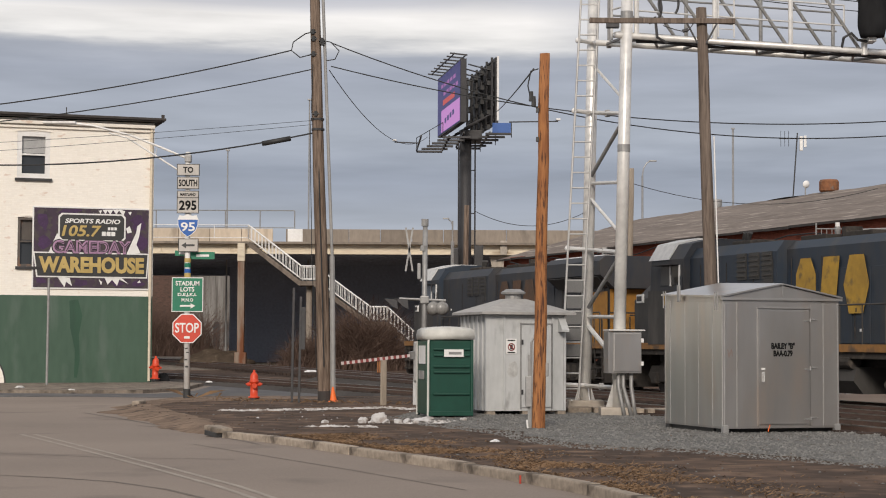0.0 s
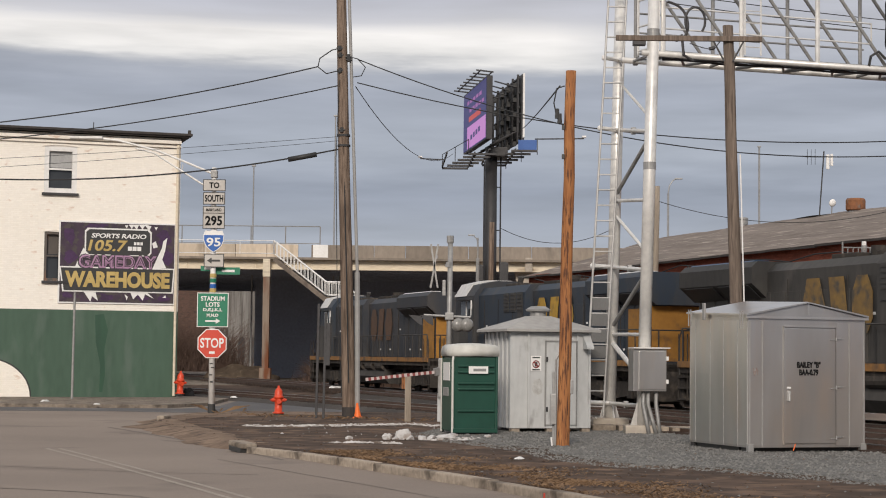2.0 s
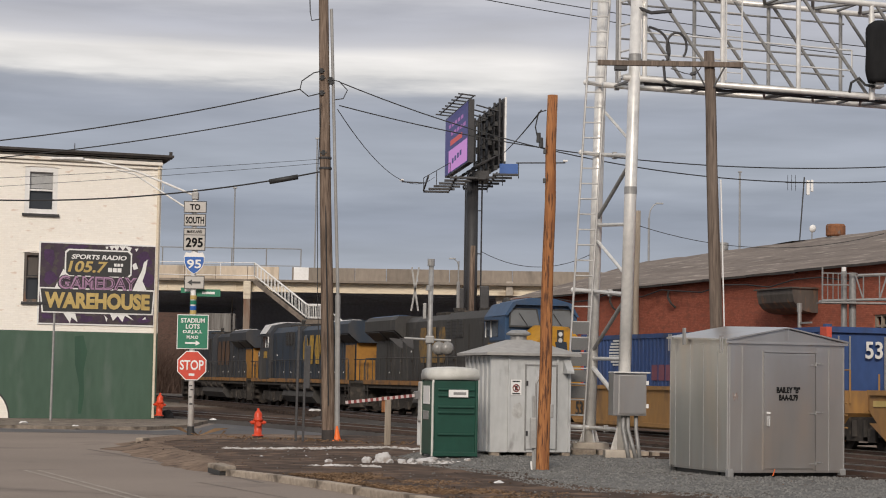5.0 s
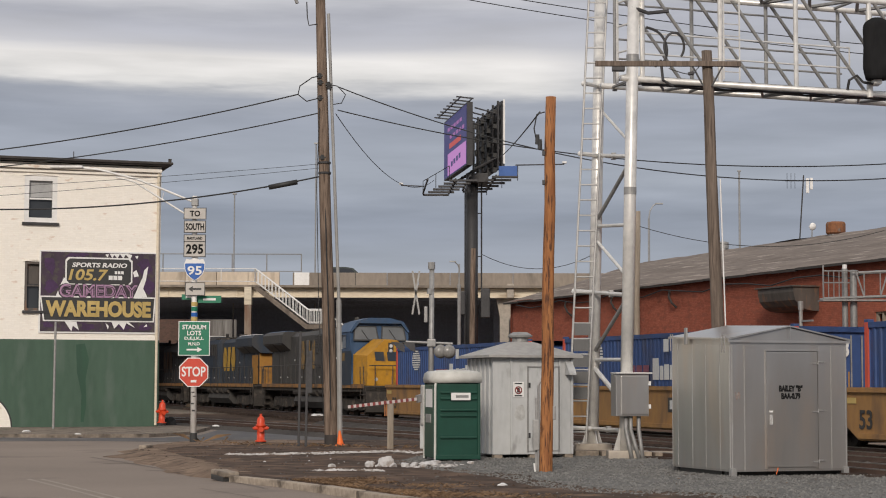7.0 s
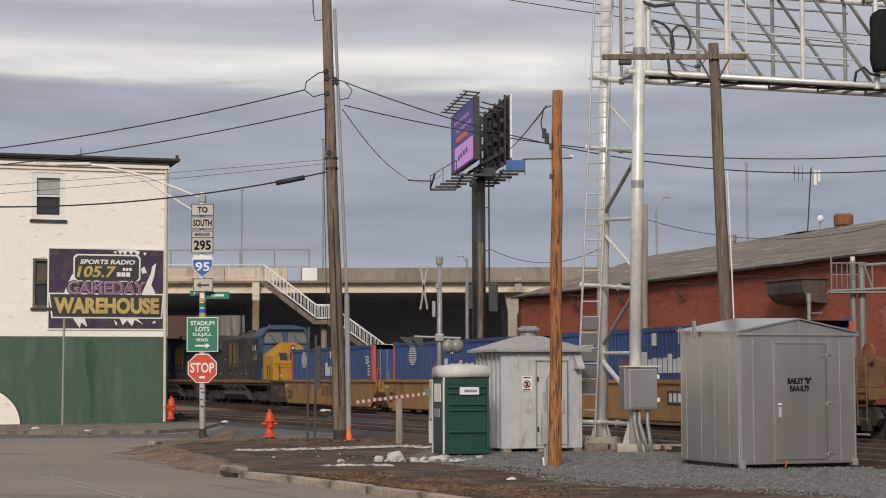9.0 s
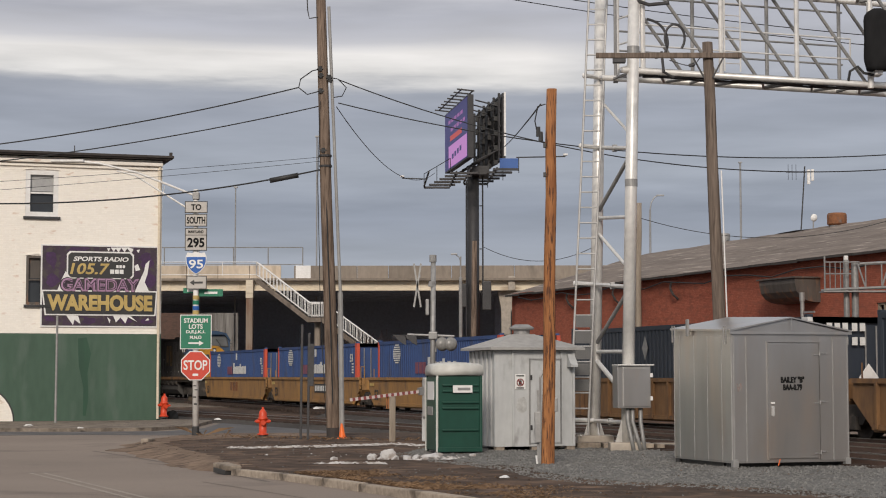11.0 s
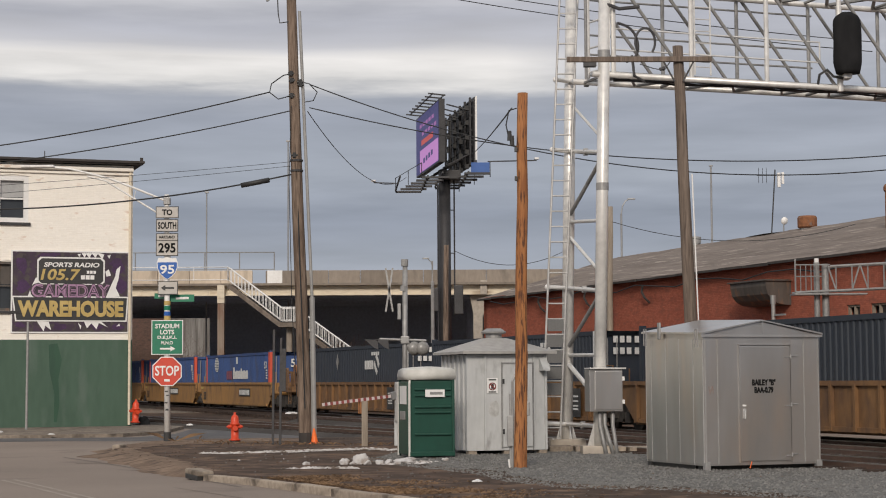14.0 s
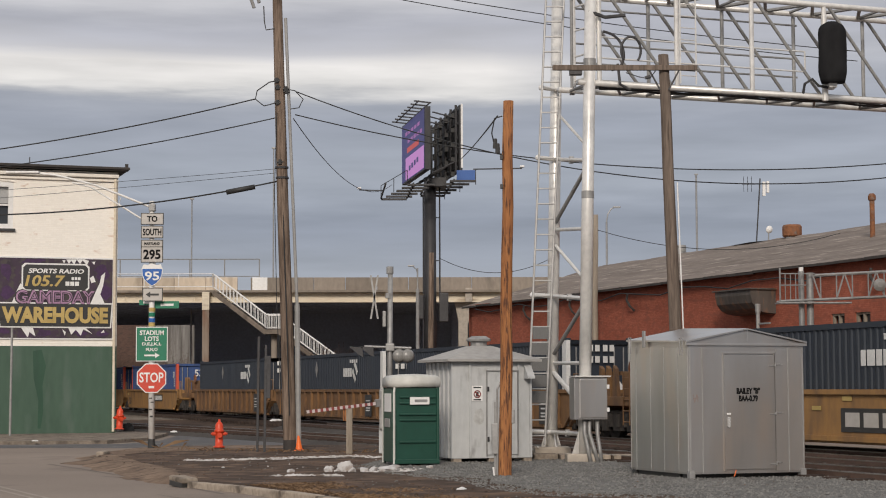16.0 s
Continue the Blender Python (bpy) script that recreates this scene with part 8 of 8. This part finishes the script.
    for y in (-1.0, 1.0):
        if y < 0:
            part("hood_end", box(B(), (L - 0.545, 0, 2.5), (0.02, 1.9, 1.75)), M[end_panel], eng, "hood end in the colour of its panel")
        slab_patch(eng, "end_panel", L - 2.2, L - 0.6, 1.62, 3.3, y * 1.03, end_panel, label="dulled hood end panel")
        # emblem as three plain shapes on the hood side: an eight-sided block, a slanted block, a six-sided block
        x0, yy = mark_at, y * 1.045
        eight = [(0.15, 2.8), (0.4, 2.4), (0.9, 2.4), (1.15, 2.8), (1.15, 3.5), (0.9, 3.95), (0.4, 3.95), (0.15, 3.5)]
        slanted = [(1.32, 2.4), (2.1, 2.4), (2.35, 3.95), (1.57, 3.95)]
        six = [(2.55, 3.17), (2.8, 2.4), (3.45, 2.4), (3.75, 3.17), (3.5, 3.95), (2.85, 3.95)]
        for outline in (eight, slanted, six):
            bm = B()
            prism(bm, [((x0 + a if (y < 0) == (body != "loco_grey") else x0 + 3.9 - a), b * 0.94 + 0.16) for a, b in outline], "y", yy - 0.006, yy + 0.006)
            part("emblem_shape", bm, M[mark], eng, "plain emblem shape")
        for i in range(3):
            slab_patch(eng, "number_bar", n1 + 1.15 + i * 0.3, n1 + 1.37 + i * 0.3, 2.75, 3.12, y * 1.545, mark)
    # grilles, hatches, latches and stencils on the sides
    for y in (-1, 1):
        part("side_vent", box(B(), (c1 + 4.75, y * 1.31, 3.55), (0.5, 0.04, 0.72)), M["black"], eng, "dark mesh side vent")
        part("cab_door", box(B(), (c1 - 0.35, y * 1.535, 2.65), (0.55, 0.02, 1.9), 0.006), M[body], eng)
        for i in range(2):
            xa = h1 + 0.35 + i * (L - 0.5 - h1) / 2
            xb = xa + (L - 1.1 - h1) / 2
            bm = B()
            prism(bm, [(y * 1.04, 3.44), (y * 1.47, 3.785), (y * 1.49, 3.765), (y * 1.06, 3.42)], "x", xa, xb)
            part("intake_screen", bm, M["black"], rad, "black slanted intake screen")
        for i in range(9):
            x = c1 + 0.7 + i * (L - 2.0 - c1) / 9
            side_y = 1.312 if x < e1 else 1.012
            part("seam", box(B(), (x, y * side_y, 2.85), (0.025, 0.012, 2.1)), M["under"], eng)
            part("stencil", box(B(), (x + 0.3, y * side_y, 2.0 + 0.9 * (i % 3 == 0)), (0.14, 0.014, 0.07)), M["sign_white"], eng)
            part("latch", box(B(), (x + 0.12, y * (side_y + 0.02), 2.5), (0.06, 0.04, 0.1)), M["under"], eng)
    part("blower_duct", box(B(), (c1 + 2.2, 0, 4.45), (1.5, 1.3, 0.18), 0.04), M["under"], eng)
    # walkway rails
    for y in (-1.46, 1.46):
        bm = B()
        rod(bm, (c1 + 0.2, y, 2.62), (L - 0.3, y, 2.62), 0.022, n=6)
        n = 15
        for i in range(n + 1):
            x = c1 + 0.2 + (L - 0.5 - c1) * i / n
            rod(bm, (x, y, 1.6), (x, y, 2.62), 0.018, n=5)
        pipe(bm, [(L - 0.3, y, 2.62), (L - 0.1, y, 2.35), (L - 0.1, y, 1.2)], 0.022)
        part("handrail", bm, M["tank"], eng)
    bm = B()
    for y in (-0.9, 0.0, 0.9):
        rod(bm, (-L + 0.1, y, 1.5), (-L + 0.1, y, 2.5), 0.025, n=5)
        rod(bm, (L - 0.1, y, 1.5), (L - 0.1, y, 2.6), 0.025, n=5)
    rod(bm, (-L + 0.1, -1.2, 2.5), (-L + 0.1, 1.2, 2.5), 0.025, n=5)
    rod(bm, (L - 0.1, -1.2, 2.6), (L - 0.1, 1.2, 2.6), 0.025, n=5)
    part("end_rail", bm, M["dark_steel"], eng)
    bm = B()
    for x in (c1 + 0.4, c1 + 0.55, c1 + 0.7):
        rod(bm, (x, 0.3, 4.5), (x + 0.2, 0.3, 4.85), 0.05, 0.08, n=8)
    part("horn", bm, M["tank"], eng)
    # the body stands a little taller than the outline above
    for ob in eng.children_recursive:
        if ob.name.split(".")[0] not in ("wheelset", "truck"):
            for v in ob.data.vertices:
                if v.co.z > 1.7:
                    v.co.z = 1.7 + (v.co.z - 1.7) * 1.06
    return eng


def container(label, skin, post_mat, marks, length, shift=0.0):
    box_ = thing("container", label, "container", None, "containers on the train")
    w, z0, z1, h = 1.26, 0.33, 2.93, length / 2
    bm = B()
    n = int(length / 0.28)
    for y in (-1, 1):
        prev = None
        for i in range(n + 1):
            x = -h + 0.12 + (length - 0.24) * i / n
            for dx, d in ((0.0, 0.0), (0.07, 0.0), (0.1, 0.035), (0.2, 0.035)):
                if i == n and dx > 0:
                    break
                cur = [bm.verts.new((x + dx, y * (w - d), z)) for z in (z0 + 0.12, z1 - 0.1)]
                if prev:
                    bm.faces.new((prev[0], cur[0], cur[1], prev[1]))
                prev = cur
    bmesh.ops.recalc_face_normals(bm, faces=bm.faces)
    box(bm, (0, 0, (z0 + z1) / 2), (length - 0.2, 2 * w - 0.14, z1 - z0 - 0.05))
    part("body", bm, M[skin], box_, "corrugated steel sides")
    bm = B()
    for y in (-1, 1):
        for z in (z0 + 0.06, z1 - 0.05):
            box(bm, (0, y * (w - 0.03), z), (length - 0.1, 0.1, 0.13))
        for z in (z0 + 0.06, z1 - 0.05):
            for s in (-1, 1):
                box(bm, (s * (h - 0.06), 0, z), (0.12, 2 * w - 0.2, 0.14))
    part("frame", bm, M[skin], box_)
    for s in (-1, 1):
        for y in (-1, 1):
            post = M[post_mat] if s > 0 or marks == "blue" else M[skin]
            part("corner_post", box(B(), (s * (h - 0.12), y * (w - 0.05), (z0 + z1) / 2), (0.34 if s > 0 else 0.16, 0.16, z1 - z0 + 0.02), 0.01), post, box_)
            part("corner_casting", box(B(), (s * (h - 0.09), y * (w - 0.08), z1 + 0.02), (0.18, 0.18, 0.12), 0.01), M[skin], box_)
    bm = B()
    for y in (-0.9, -0.55, 0.55, 0.9):
        rod(bm, (h + 0.02, y, z0 + 0.2), (h + 0.02, y, z1 - 0.2), 0.025, n=6)
    part("lock_rod", bm, M["galv_dull"], box_)
    y = -w - 0.008
    if marks == "blue":
        bm = B()
        n = 9
        for i in range(n):
            zz = 2.05 + 0.09 * i
            half = 0.42 * math.sqrt(max(0.05, 1 - ((i - (n - 1) / 2) / (n / 2)) ** 2))
            box(bm, (-5.15, y, zz), (2 * half * 1.3, 0.012, 0.055))
        part("round_emblem", bm, M["box_white"], box_, "white ribbed round emblem")
        bm = B()
        for i, (a, b, t) in enumerate(((0, 0.34, 0.62), (0.4, 0.6, 0.4), (0.66, 0.92, 0.44), (0.98, 1.22, 0.42), (1.28, 1.5, 0.44), (1.56, 1.8, 0.55), (1.86, 2.05, 0.4), (2.1, 2.4, 0.44), (2.46, 2.6, 0.4), (2.66, 2.95, 0.44))):
            box(bm, (-0.75 + (a + b) / 2 * 1.24, y, 1.62 + t / 2), ((b - a) * 1.24, 0.012, t))
        part("lettering_bar", bm, M["box_white"], box_, "white bars of a name")
        bm = B()
        for i in range(3):
            box(bm, (-2.25 + i * 0.5, y, 1.82), (0.4, 0.012, 0.45))
        part("lettering_bar", bm, M["smudge_red"], box_, "smudged red bars of a name")
        part("label_plate", box(B(), (0.2, y, 2.6), (0.34, 0.012, 0.36)), M["box_white"], box_)
        words("numeral", "53", M["box_white"], box_, pose(h - 1.0, y, 2.3), 0.5, 0.36, "white numeral", 0.02)
        bm = B()
        for z in (1.65, 1.78, 1.91, 2.04):
            box(bm, (h - 0.75, y, z), (0.3, 0.012, 0.07))
        part("code_bar", bm, M["box_white"], box_)
        words("numeral", "53", M["box_white"], box_, pose(h + 0.03, 0.2, 2.4, 0, 0, 90), 0.55, 0.42, "white numeral on the end", 0.02)
    else:
        bm = B()
        for i, (a, b) in enumerate(((0, 0.2), (0.27, 0.6), (0.67, 0.9), (0.97, 1.25))):
            box(bm, (shift + 2.3 + (a + b) / 2, y, 2.14), (b - a, 0.012, 0.36))
        part("lettering_bar", bm, M["box_white"], box_, "white bars of a name")
        bm = B()
        cx, cz = shift + 4.05, 2.16
        for sx, sz in ((0, 0.3), (0, -0.3), (0.28, 0), (-0.28, 0), (0.16, 0.16), (-0.16, -0.16)):
            prism(bm, [(cx + sx - 0.14, cz + sz), (cx + sx, cz + sz - 0.14), (cx + sx + 0.14, cz + sz), (cx + sx, cz + sz + 0.14)], "y", y - 0.006, y + 0.006)
        part("diamond_emblem", bm, M["box_white"], box_, "white emblem of diamonds")
        bm = B()
        prism(bm, [(-2.3, 2.3), (-2.08, 1.95), (-1.86, 2.3), (-2.08, 2.65)], "y", y - 0.006, y + 0.006)
        part("diamond_placard", bm, M["galv_dull"], box_)
        bm = B()
        for i in range(4):
            box(bm, (shift + 3.4 + i * 0.3, y, 2.6), (0.2, 0.012, 0.14))
        part("code_bar", bm, M["box_white"], box_)
        bm = B()
        for z in (2.7, 2.35):
            for yy in (-0.6, -0.35, -0.1, 0.2, 0.45):
                box(bm, (h + 0.03, yy, z), (0.012, 0.17, 0.2))
        part("lettering_bar", bm, M["box_white"], box_, "white bars on the end doors")
        bm = B()
        prism(bm, [(0.3, 1.45), (0.62, 1.1), (0.94, 1.45), (0.62, 1.8)], "x", h + 0.04, h + 0.05)
        part("diamond_placard", bm, M["white"], box_)
    for ob in box_.children:
        for v in ob.data.vertices:
            v.co.z = v.co.z * 1.115 if ob.name[:7] == "numeral" else 0.4 + (v.co.z - 0.33) * 1.115
        if ob.name[:7] == "numeral":
            ob.location.z = 0.4 + (ob.location.z - 0.33) * 1.115
    return box_


def well_car(label, kind, length, plate_x=None):
    """One unit of an intermodal well car: side walls, end platforms, a truck at its tail."""
    car = thing("well_car", label, "well car", None, "well cars of the train")
    h = length / 2 + 0.95
    tint = M["well_yellow" if kind == "smooth" else "well_brown"]
    for y in (-1, 1):
        bm = B()
        prism(bm, [(-h, 1.5), (h, 1.5), (h, 1.0), (h - 0.9, 0.31), (-h + 0.9, 0.31), (-h, 1.0)], "y", min(y * 1.42, y * 1.34), max(y * 1.42, y * 1.34))
        side = part("side_wall", bm, tint, car)
        bm = B()
        box(bm, (0, y * 1.42, 1.46), (2 * h, 0.16, 0.12))
        box(bm, (0, y * 1.42, 0.36), (2 * h - 1.9, 0.14, 0.12))
        part("chord", bm, tint, side)
        if kind == "ribbed":
            n = 15
            for i in range(n):
                x = -h + 1.2 + (2 * h - 2.4) * i / (n - 1)
                part("rib", box(B(), (x, y * 1.47, 0.88), (0.1, 0.12, 1.12)), tint, side)
        else:
            bm = B()
            prism(bm, [(-h, 0.74), (h, 0.74), (h - 0.88, 0.26), (-h + 0.88, 0.26)], "y", min(y * 1.422, y * 1.427), max(y * 1.422, y * 1.427))
            part("lower_panel", bm, tint, side)
    y = -1.435
    if kind == "smooth":
        if plate_x is not None:
            plate_ = part("name_plate", box(B(), (plate_x, y, 0.98), (2.7, 0.02, 0.42)), M["black"], car, "black plate with white bars of a name")
            for i in range(8):
                part("lettering_bar", box(B(), (plate_x - 1.1 + i * 0.31, y - 0.015, 0.98), (0.2, 0.012, 0.26)), M["box_white"], plate_)
        else:
            for i in range(3):
                part("lettering_bar", box(B(), (-0.5 + i * 0.75, y, 0.98), (0.5, 0.02, 0.5)), M["rust"], car, "rust-red bars of a faded name")
        words("numeral", "53", M["black"], car, pose(-h + 1.25, y - 0.012, 0.75), 0.6, 0.5, "black numeral", 0.02)
        part("yellow_patch", box(B(), (-h + 0.5, y - 0.005, 1.2), (0.6, 0.012, 0.14)), M["gold"], car)
    else:
        part("data_plate", box(B(), (h - 2.2, y - 0.1, 0.85), (0.9, 0.02, 0.9)), M["black"], car, "dark data plate with white bars")
        bm = B()
        for z in (0.65, 0.75, 0.9, 1.05):
            box(bm, (h - 2.2, y - 0.115, z), (0.55, 0.012, 0.05))
        part("lettering_bar", bm, M["box_white"], car)
    bm = B()
    box(bm, (0, 0, 0.29), (2 * h - 1.5, 2.6, 0.1))
    for s in (-1, 1):
        prism(bm, [(s * h, 1.5), (s * h, 0.95), (s * (h - 0.7), 0.35), (s * (h - 0.8), 1.5)], "y", -1.3, 1.3)
        box(bm, (s * (h + 0.25), 0, 1.2), (0.6, 1.2, 0.4), 0.03)
    part("floor", bm, tint, car)
    for y in (-1.2, 1.2):
        part("grab_rail", pipe(B(), [(h + 0.1, y, 1.2), (h + 0.1, y, 2.0), (h - 0.5, y, 2.0), (h - 0.5, y, 1.5)], 0.025), tint, car)
        part("grab_rail", pipe(B(), [(-h + 0.1, y, 1.5), (-h + 0.1, y, 1.9)], 0.025), tint, car)
    for z in (0.6, 0.9, 1.2):
        part("grab_iron", rod(B(), (h - 0.05, -1.44, z), (h + 0.35, -1.44, z), 0.02, n=5), tint, car)
    for ob in car.children_recursive:
        if ob.type == "MESH":
            if ob.name[:7] == "numeral":
                ob.location.z *= 1.075
            else:
                for v in ob.data.vertices:
                    v.co.z *= 1.075
    truck(car, h + 0.15, (-0.9, 0.9), 0.46)
    return car


def end_platform(label):
    """The bulky brake platform at the tail of an articulated set."""
    e = thing("end_platform", label, "well car", None, "well cars of the train")
    bm = B()
    box(bm, (0, 0, 1.25), (2.8, 2.7, 0.3), 0.03)
    part("platform", bm, M["well_brown"], e)
    for x in (-1.0, -0.5, 0.0):
        for y in (-1.2, 1.2):
            bm = B()
            prism(bm, [(x - 0.12, 1.4), (x + 0.25, 1.4), (x + 0.12, 2.3), (x - 0.05, 2.4)], "y", y - 0.06, y + 0.06)
            part("bulkhead_post", bm, M["well_brown"], e)
    part("bulkhead", box(B(), (-0.4, 0, 2.15), (1.2, 2.2, 0.12)), M["well_brown"], e)
    part("brake_box", box(B(), (0.6, -0.8, 1.8), (0.5, 0.6, 0.8), 0.04), M["well_brown"], e)
    bm = B()
    rod(bm, (0.9, -1.05, 2.3), (0.9, -0.98, 2.3), 0.28, n=16)
    rod(bm, (0.9, -1.0, 1.4), (0.9, -1.0, 2.3), 0.03, n=6)
    part("brake_wheel", bm, M["rust"], e)
    bm = B()
    for z in (0.6, 0.95, 1.3, 1.65, 2.0):
        rod(bm, (0.9, -1.38, z), (1.35, -1.38, z), 0.02, n=5)
    for x in (0.9, 1.35):
        rod(bm, (x, -1.38, 0.5), (x, -1.38, 2.2), 0.02, n=5)
    part("coupler", box(B(), (1.7, 0, 0.9), (0.8, 0.3, 0.35), 0.03), M["under"], e)
    part("ladder", bm, M["well_brown"], e)
    truck(e, 0.0, (-0.9, 0.9), 0.46)
    return e


TRAIN = []      # (thing, distance of its middle behind the leading cab, turned round)
TRAIN.append((loco("leading weathered navy and grey diesel locomotive with faded blocks", "navy_worn", "navy", "loco_grey", "loco_grey", "faded_orange", end_panel="orange_end"), 6.0, False))
TRAIN.append((loco("navy-blue diesel locomotive with yellow emblem blocks and grey cab", "navy", "navy_worn", "loco_grey", "loco_grey", "emblem_yellow", end_panel="orange_end"), 28.3, False))
TRAIN.append((loco("weathered grey diesel locomotive, yellow nose and blue cab", "loco_grey", "loco_blue", "navy", "loco_yellow", "emblem_dull", "loco_blue", end_panel="loco_grey"), 51.65, True))
BLUE = [(66.4, 82.5), (85.75, 101.85), (105.35, 121.45)]
DARK = [(128.4, 144.5), (147.9, 164.0), (167.1, 183.2)]
LAST = [(190.4, 206.5), (209.0, 225.1)]
first = {}
for kind, group in (("blue", BLUE), ("dark", DARK), ("last", LAST)):
    for a, b in group:
        smooth_side = kind != "dark"
        key = "blue" if kind == "blue" else "dark"
        wkey = "smooth" if smooth_side else "ribbed"
        if a == 167.1:
            c = container("dark navy corrugated container with white end posts", "box_navy", "box_white", "dark", 16.09, -7.2)
        elif key not in first:
            first[key] = container("blue corrugated container with red end posts", "box_blue", "box_red", "blue", 16.09) if key == "blue" else container("dark navy corrugated container with white end posts", "box_navy", "box_white", "dark", 16.09)
            c = first[key]
        else:
            c = copy_thing(first[key], Matrix())
        WELL_LABEL = {"smooth": "yellow smooth-sided intermodal well car with a painted name", "ribbed": "rust-stained yellow well car with ribbed sides"}[wkey]
        w = well_car(WELL_LABEL, wkey, b - a, {85.75: 2.0, 105.35: 2.8, 190.4: -4.4, 209.0: -4.4}.get(a))
        if a == 190.4:
            plate_ = part("name_plate", box(B(), (2.95, -1.436, 0.86), (2.66, 0.02, 0.6)), M["black"], w, "black plate with pale bars of a name")
            for i in range(3):
                part("lettering_bar", box(B(), (2.14 + i * 0.81, -1.451, 0.87), (0.62, 0.012, 0.36)), M["plate_white"], plate_)
            for x, z in ((-0.4, 1.42), (0.5, 1.15), (1.9, 1.4)):
                part("yellow_patch", box(B(), (x, -1.441, z), (0.42, 0.012, 0.11)), M["gold"], w)
        TRAIN.append((c, (a + b) / 2, False))
        TRAIN.append((w, (a + b) / 2, False))
for off in (124.9, 186.8):
    TRAIN.append((end_platform("rusty yellow end platform with brake wheel and ladder"), off, False))


def run_out(t):
    """How far the train has come at t seconds."""
    return 10.48435 * t + 0.01568 * t * t - 0.00107 * t * t * t


def passing_car():
    car = thing("car", "dark grey-green car driving along the overpass", "car")
    bm = B()
    prism(bm, [(-2.2, 0.3), (2.2, 0.3), (2.25, 0.7), (1.9, 0.88), (0.9, 0.95), (-1.6, 0.98), (-2.2, 0.92)], "y", -0.88, 0.88)
    part("body", bm, M["car_paint"], car)
    bm = B()
    prism(bm, [(-2.0, 0.95), (1.2, 0.95), (0.45, 1.6), (-0.2, 1.68), (-1.3, 1.64)], "y", -0.74, 0.74)
    part("cabin", bm, M["car_paint"], car)
    for y in (-0.75, 0.75):
        bm = B()
        prism(bm, [(-1.6, 1.0), (0.9, 1.0), (0.38, 1.5), (-0.2, 1.58), (-1.1, 1.55)], "y", y - 0.01, y + 0.01)
        part("side_window", bm, M["glass"], car)
    for x in (-1.35, 1.4):
        for y in (-0.8, 0.8):
            part("wheel", rod(B(), (x, y - 0.1, 0.32), (x, y + 0.1, 0.32), 0.32, n=16), M["black"], car)
    return car


M["car_paint"] = mat("dark_car_paint", (0.035, 0.045, 0.04), (0.05, 0.06, 0.055), 0.3, 0.2, bump=0)
PASSING = passing_car()


# ---- what moves ----
def motions():
    walk(PASSING, [(t, pose(-7.0 + 17.2 * (t - 7.0), 132, 8.52)) for t in (0, 4, 8, 12, 16)])
    for ob, off, turned in TRAIN:
        rows = []
        for i in range(17):
            s = off - 9.1 - run_out(i)
            p = on_track(s, 0, RAIL_Z)
            turn = -math.degrees(line_bend(s + 0.5) - line_bend(s - 0.5))
            rows.append((i, Matrix.Translation(p) @ pose(0, 0, 0, 0, 0, HEAD + turn + (180 if turned else 0))))
        walk(ob, rows)
    for ws, x, r in WHEELSETS:
        back = any(ws.parent.parent is ob and turned for ob, off, turned in TRAIN)
        walk(ws, [(i / 15, Matrix.Translation((x, 0, r)) @ Matrix.Rotation((1 if back else -1) * run_out(i / 15) / r, 4, "Y")) for i in range(241)])


motions()
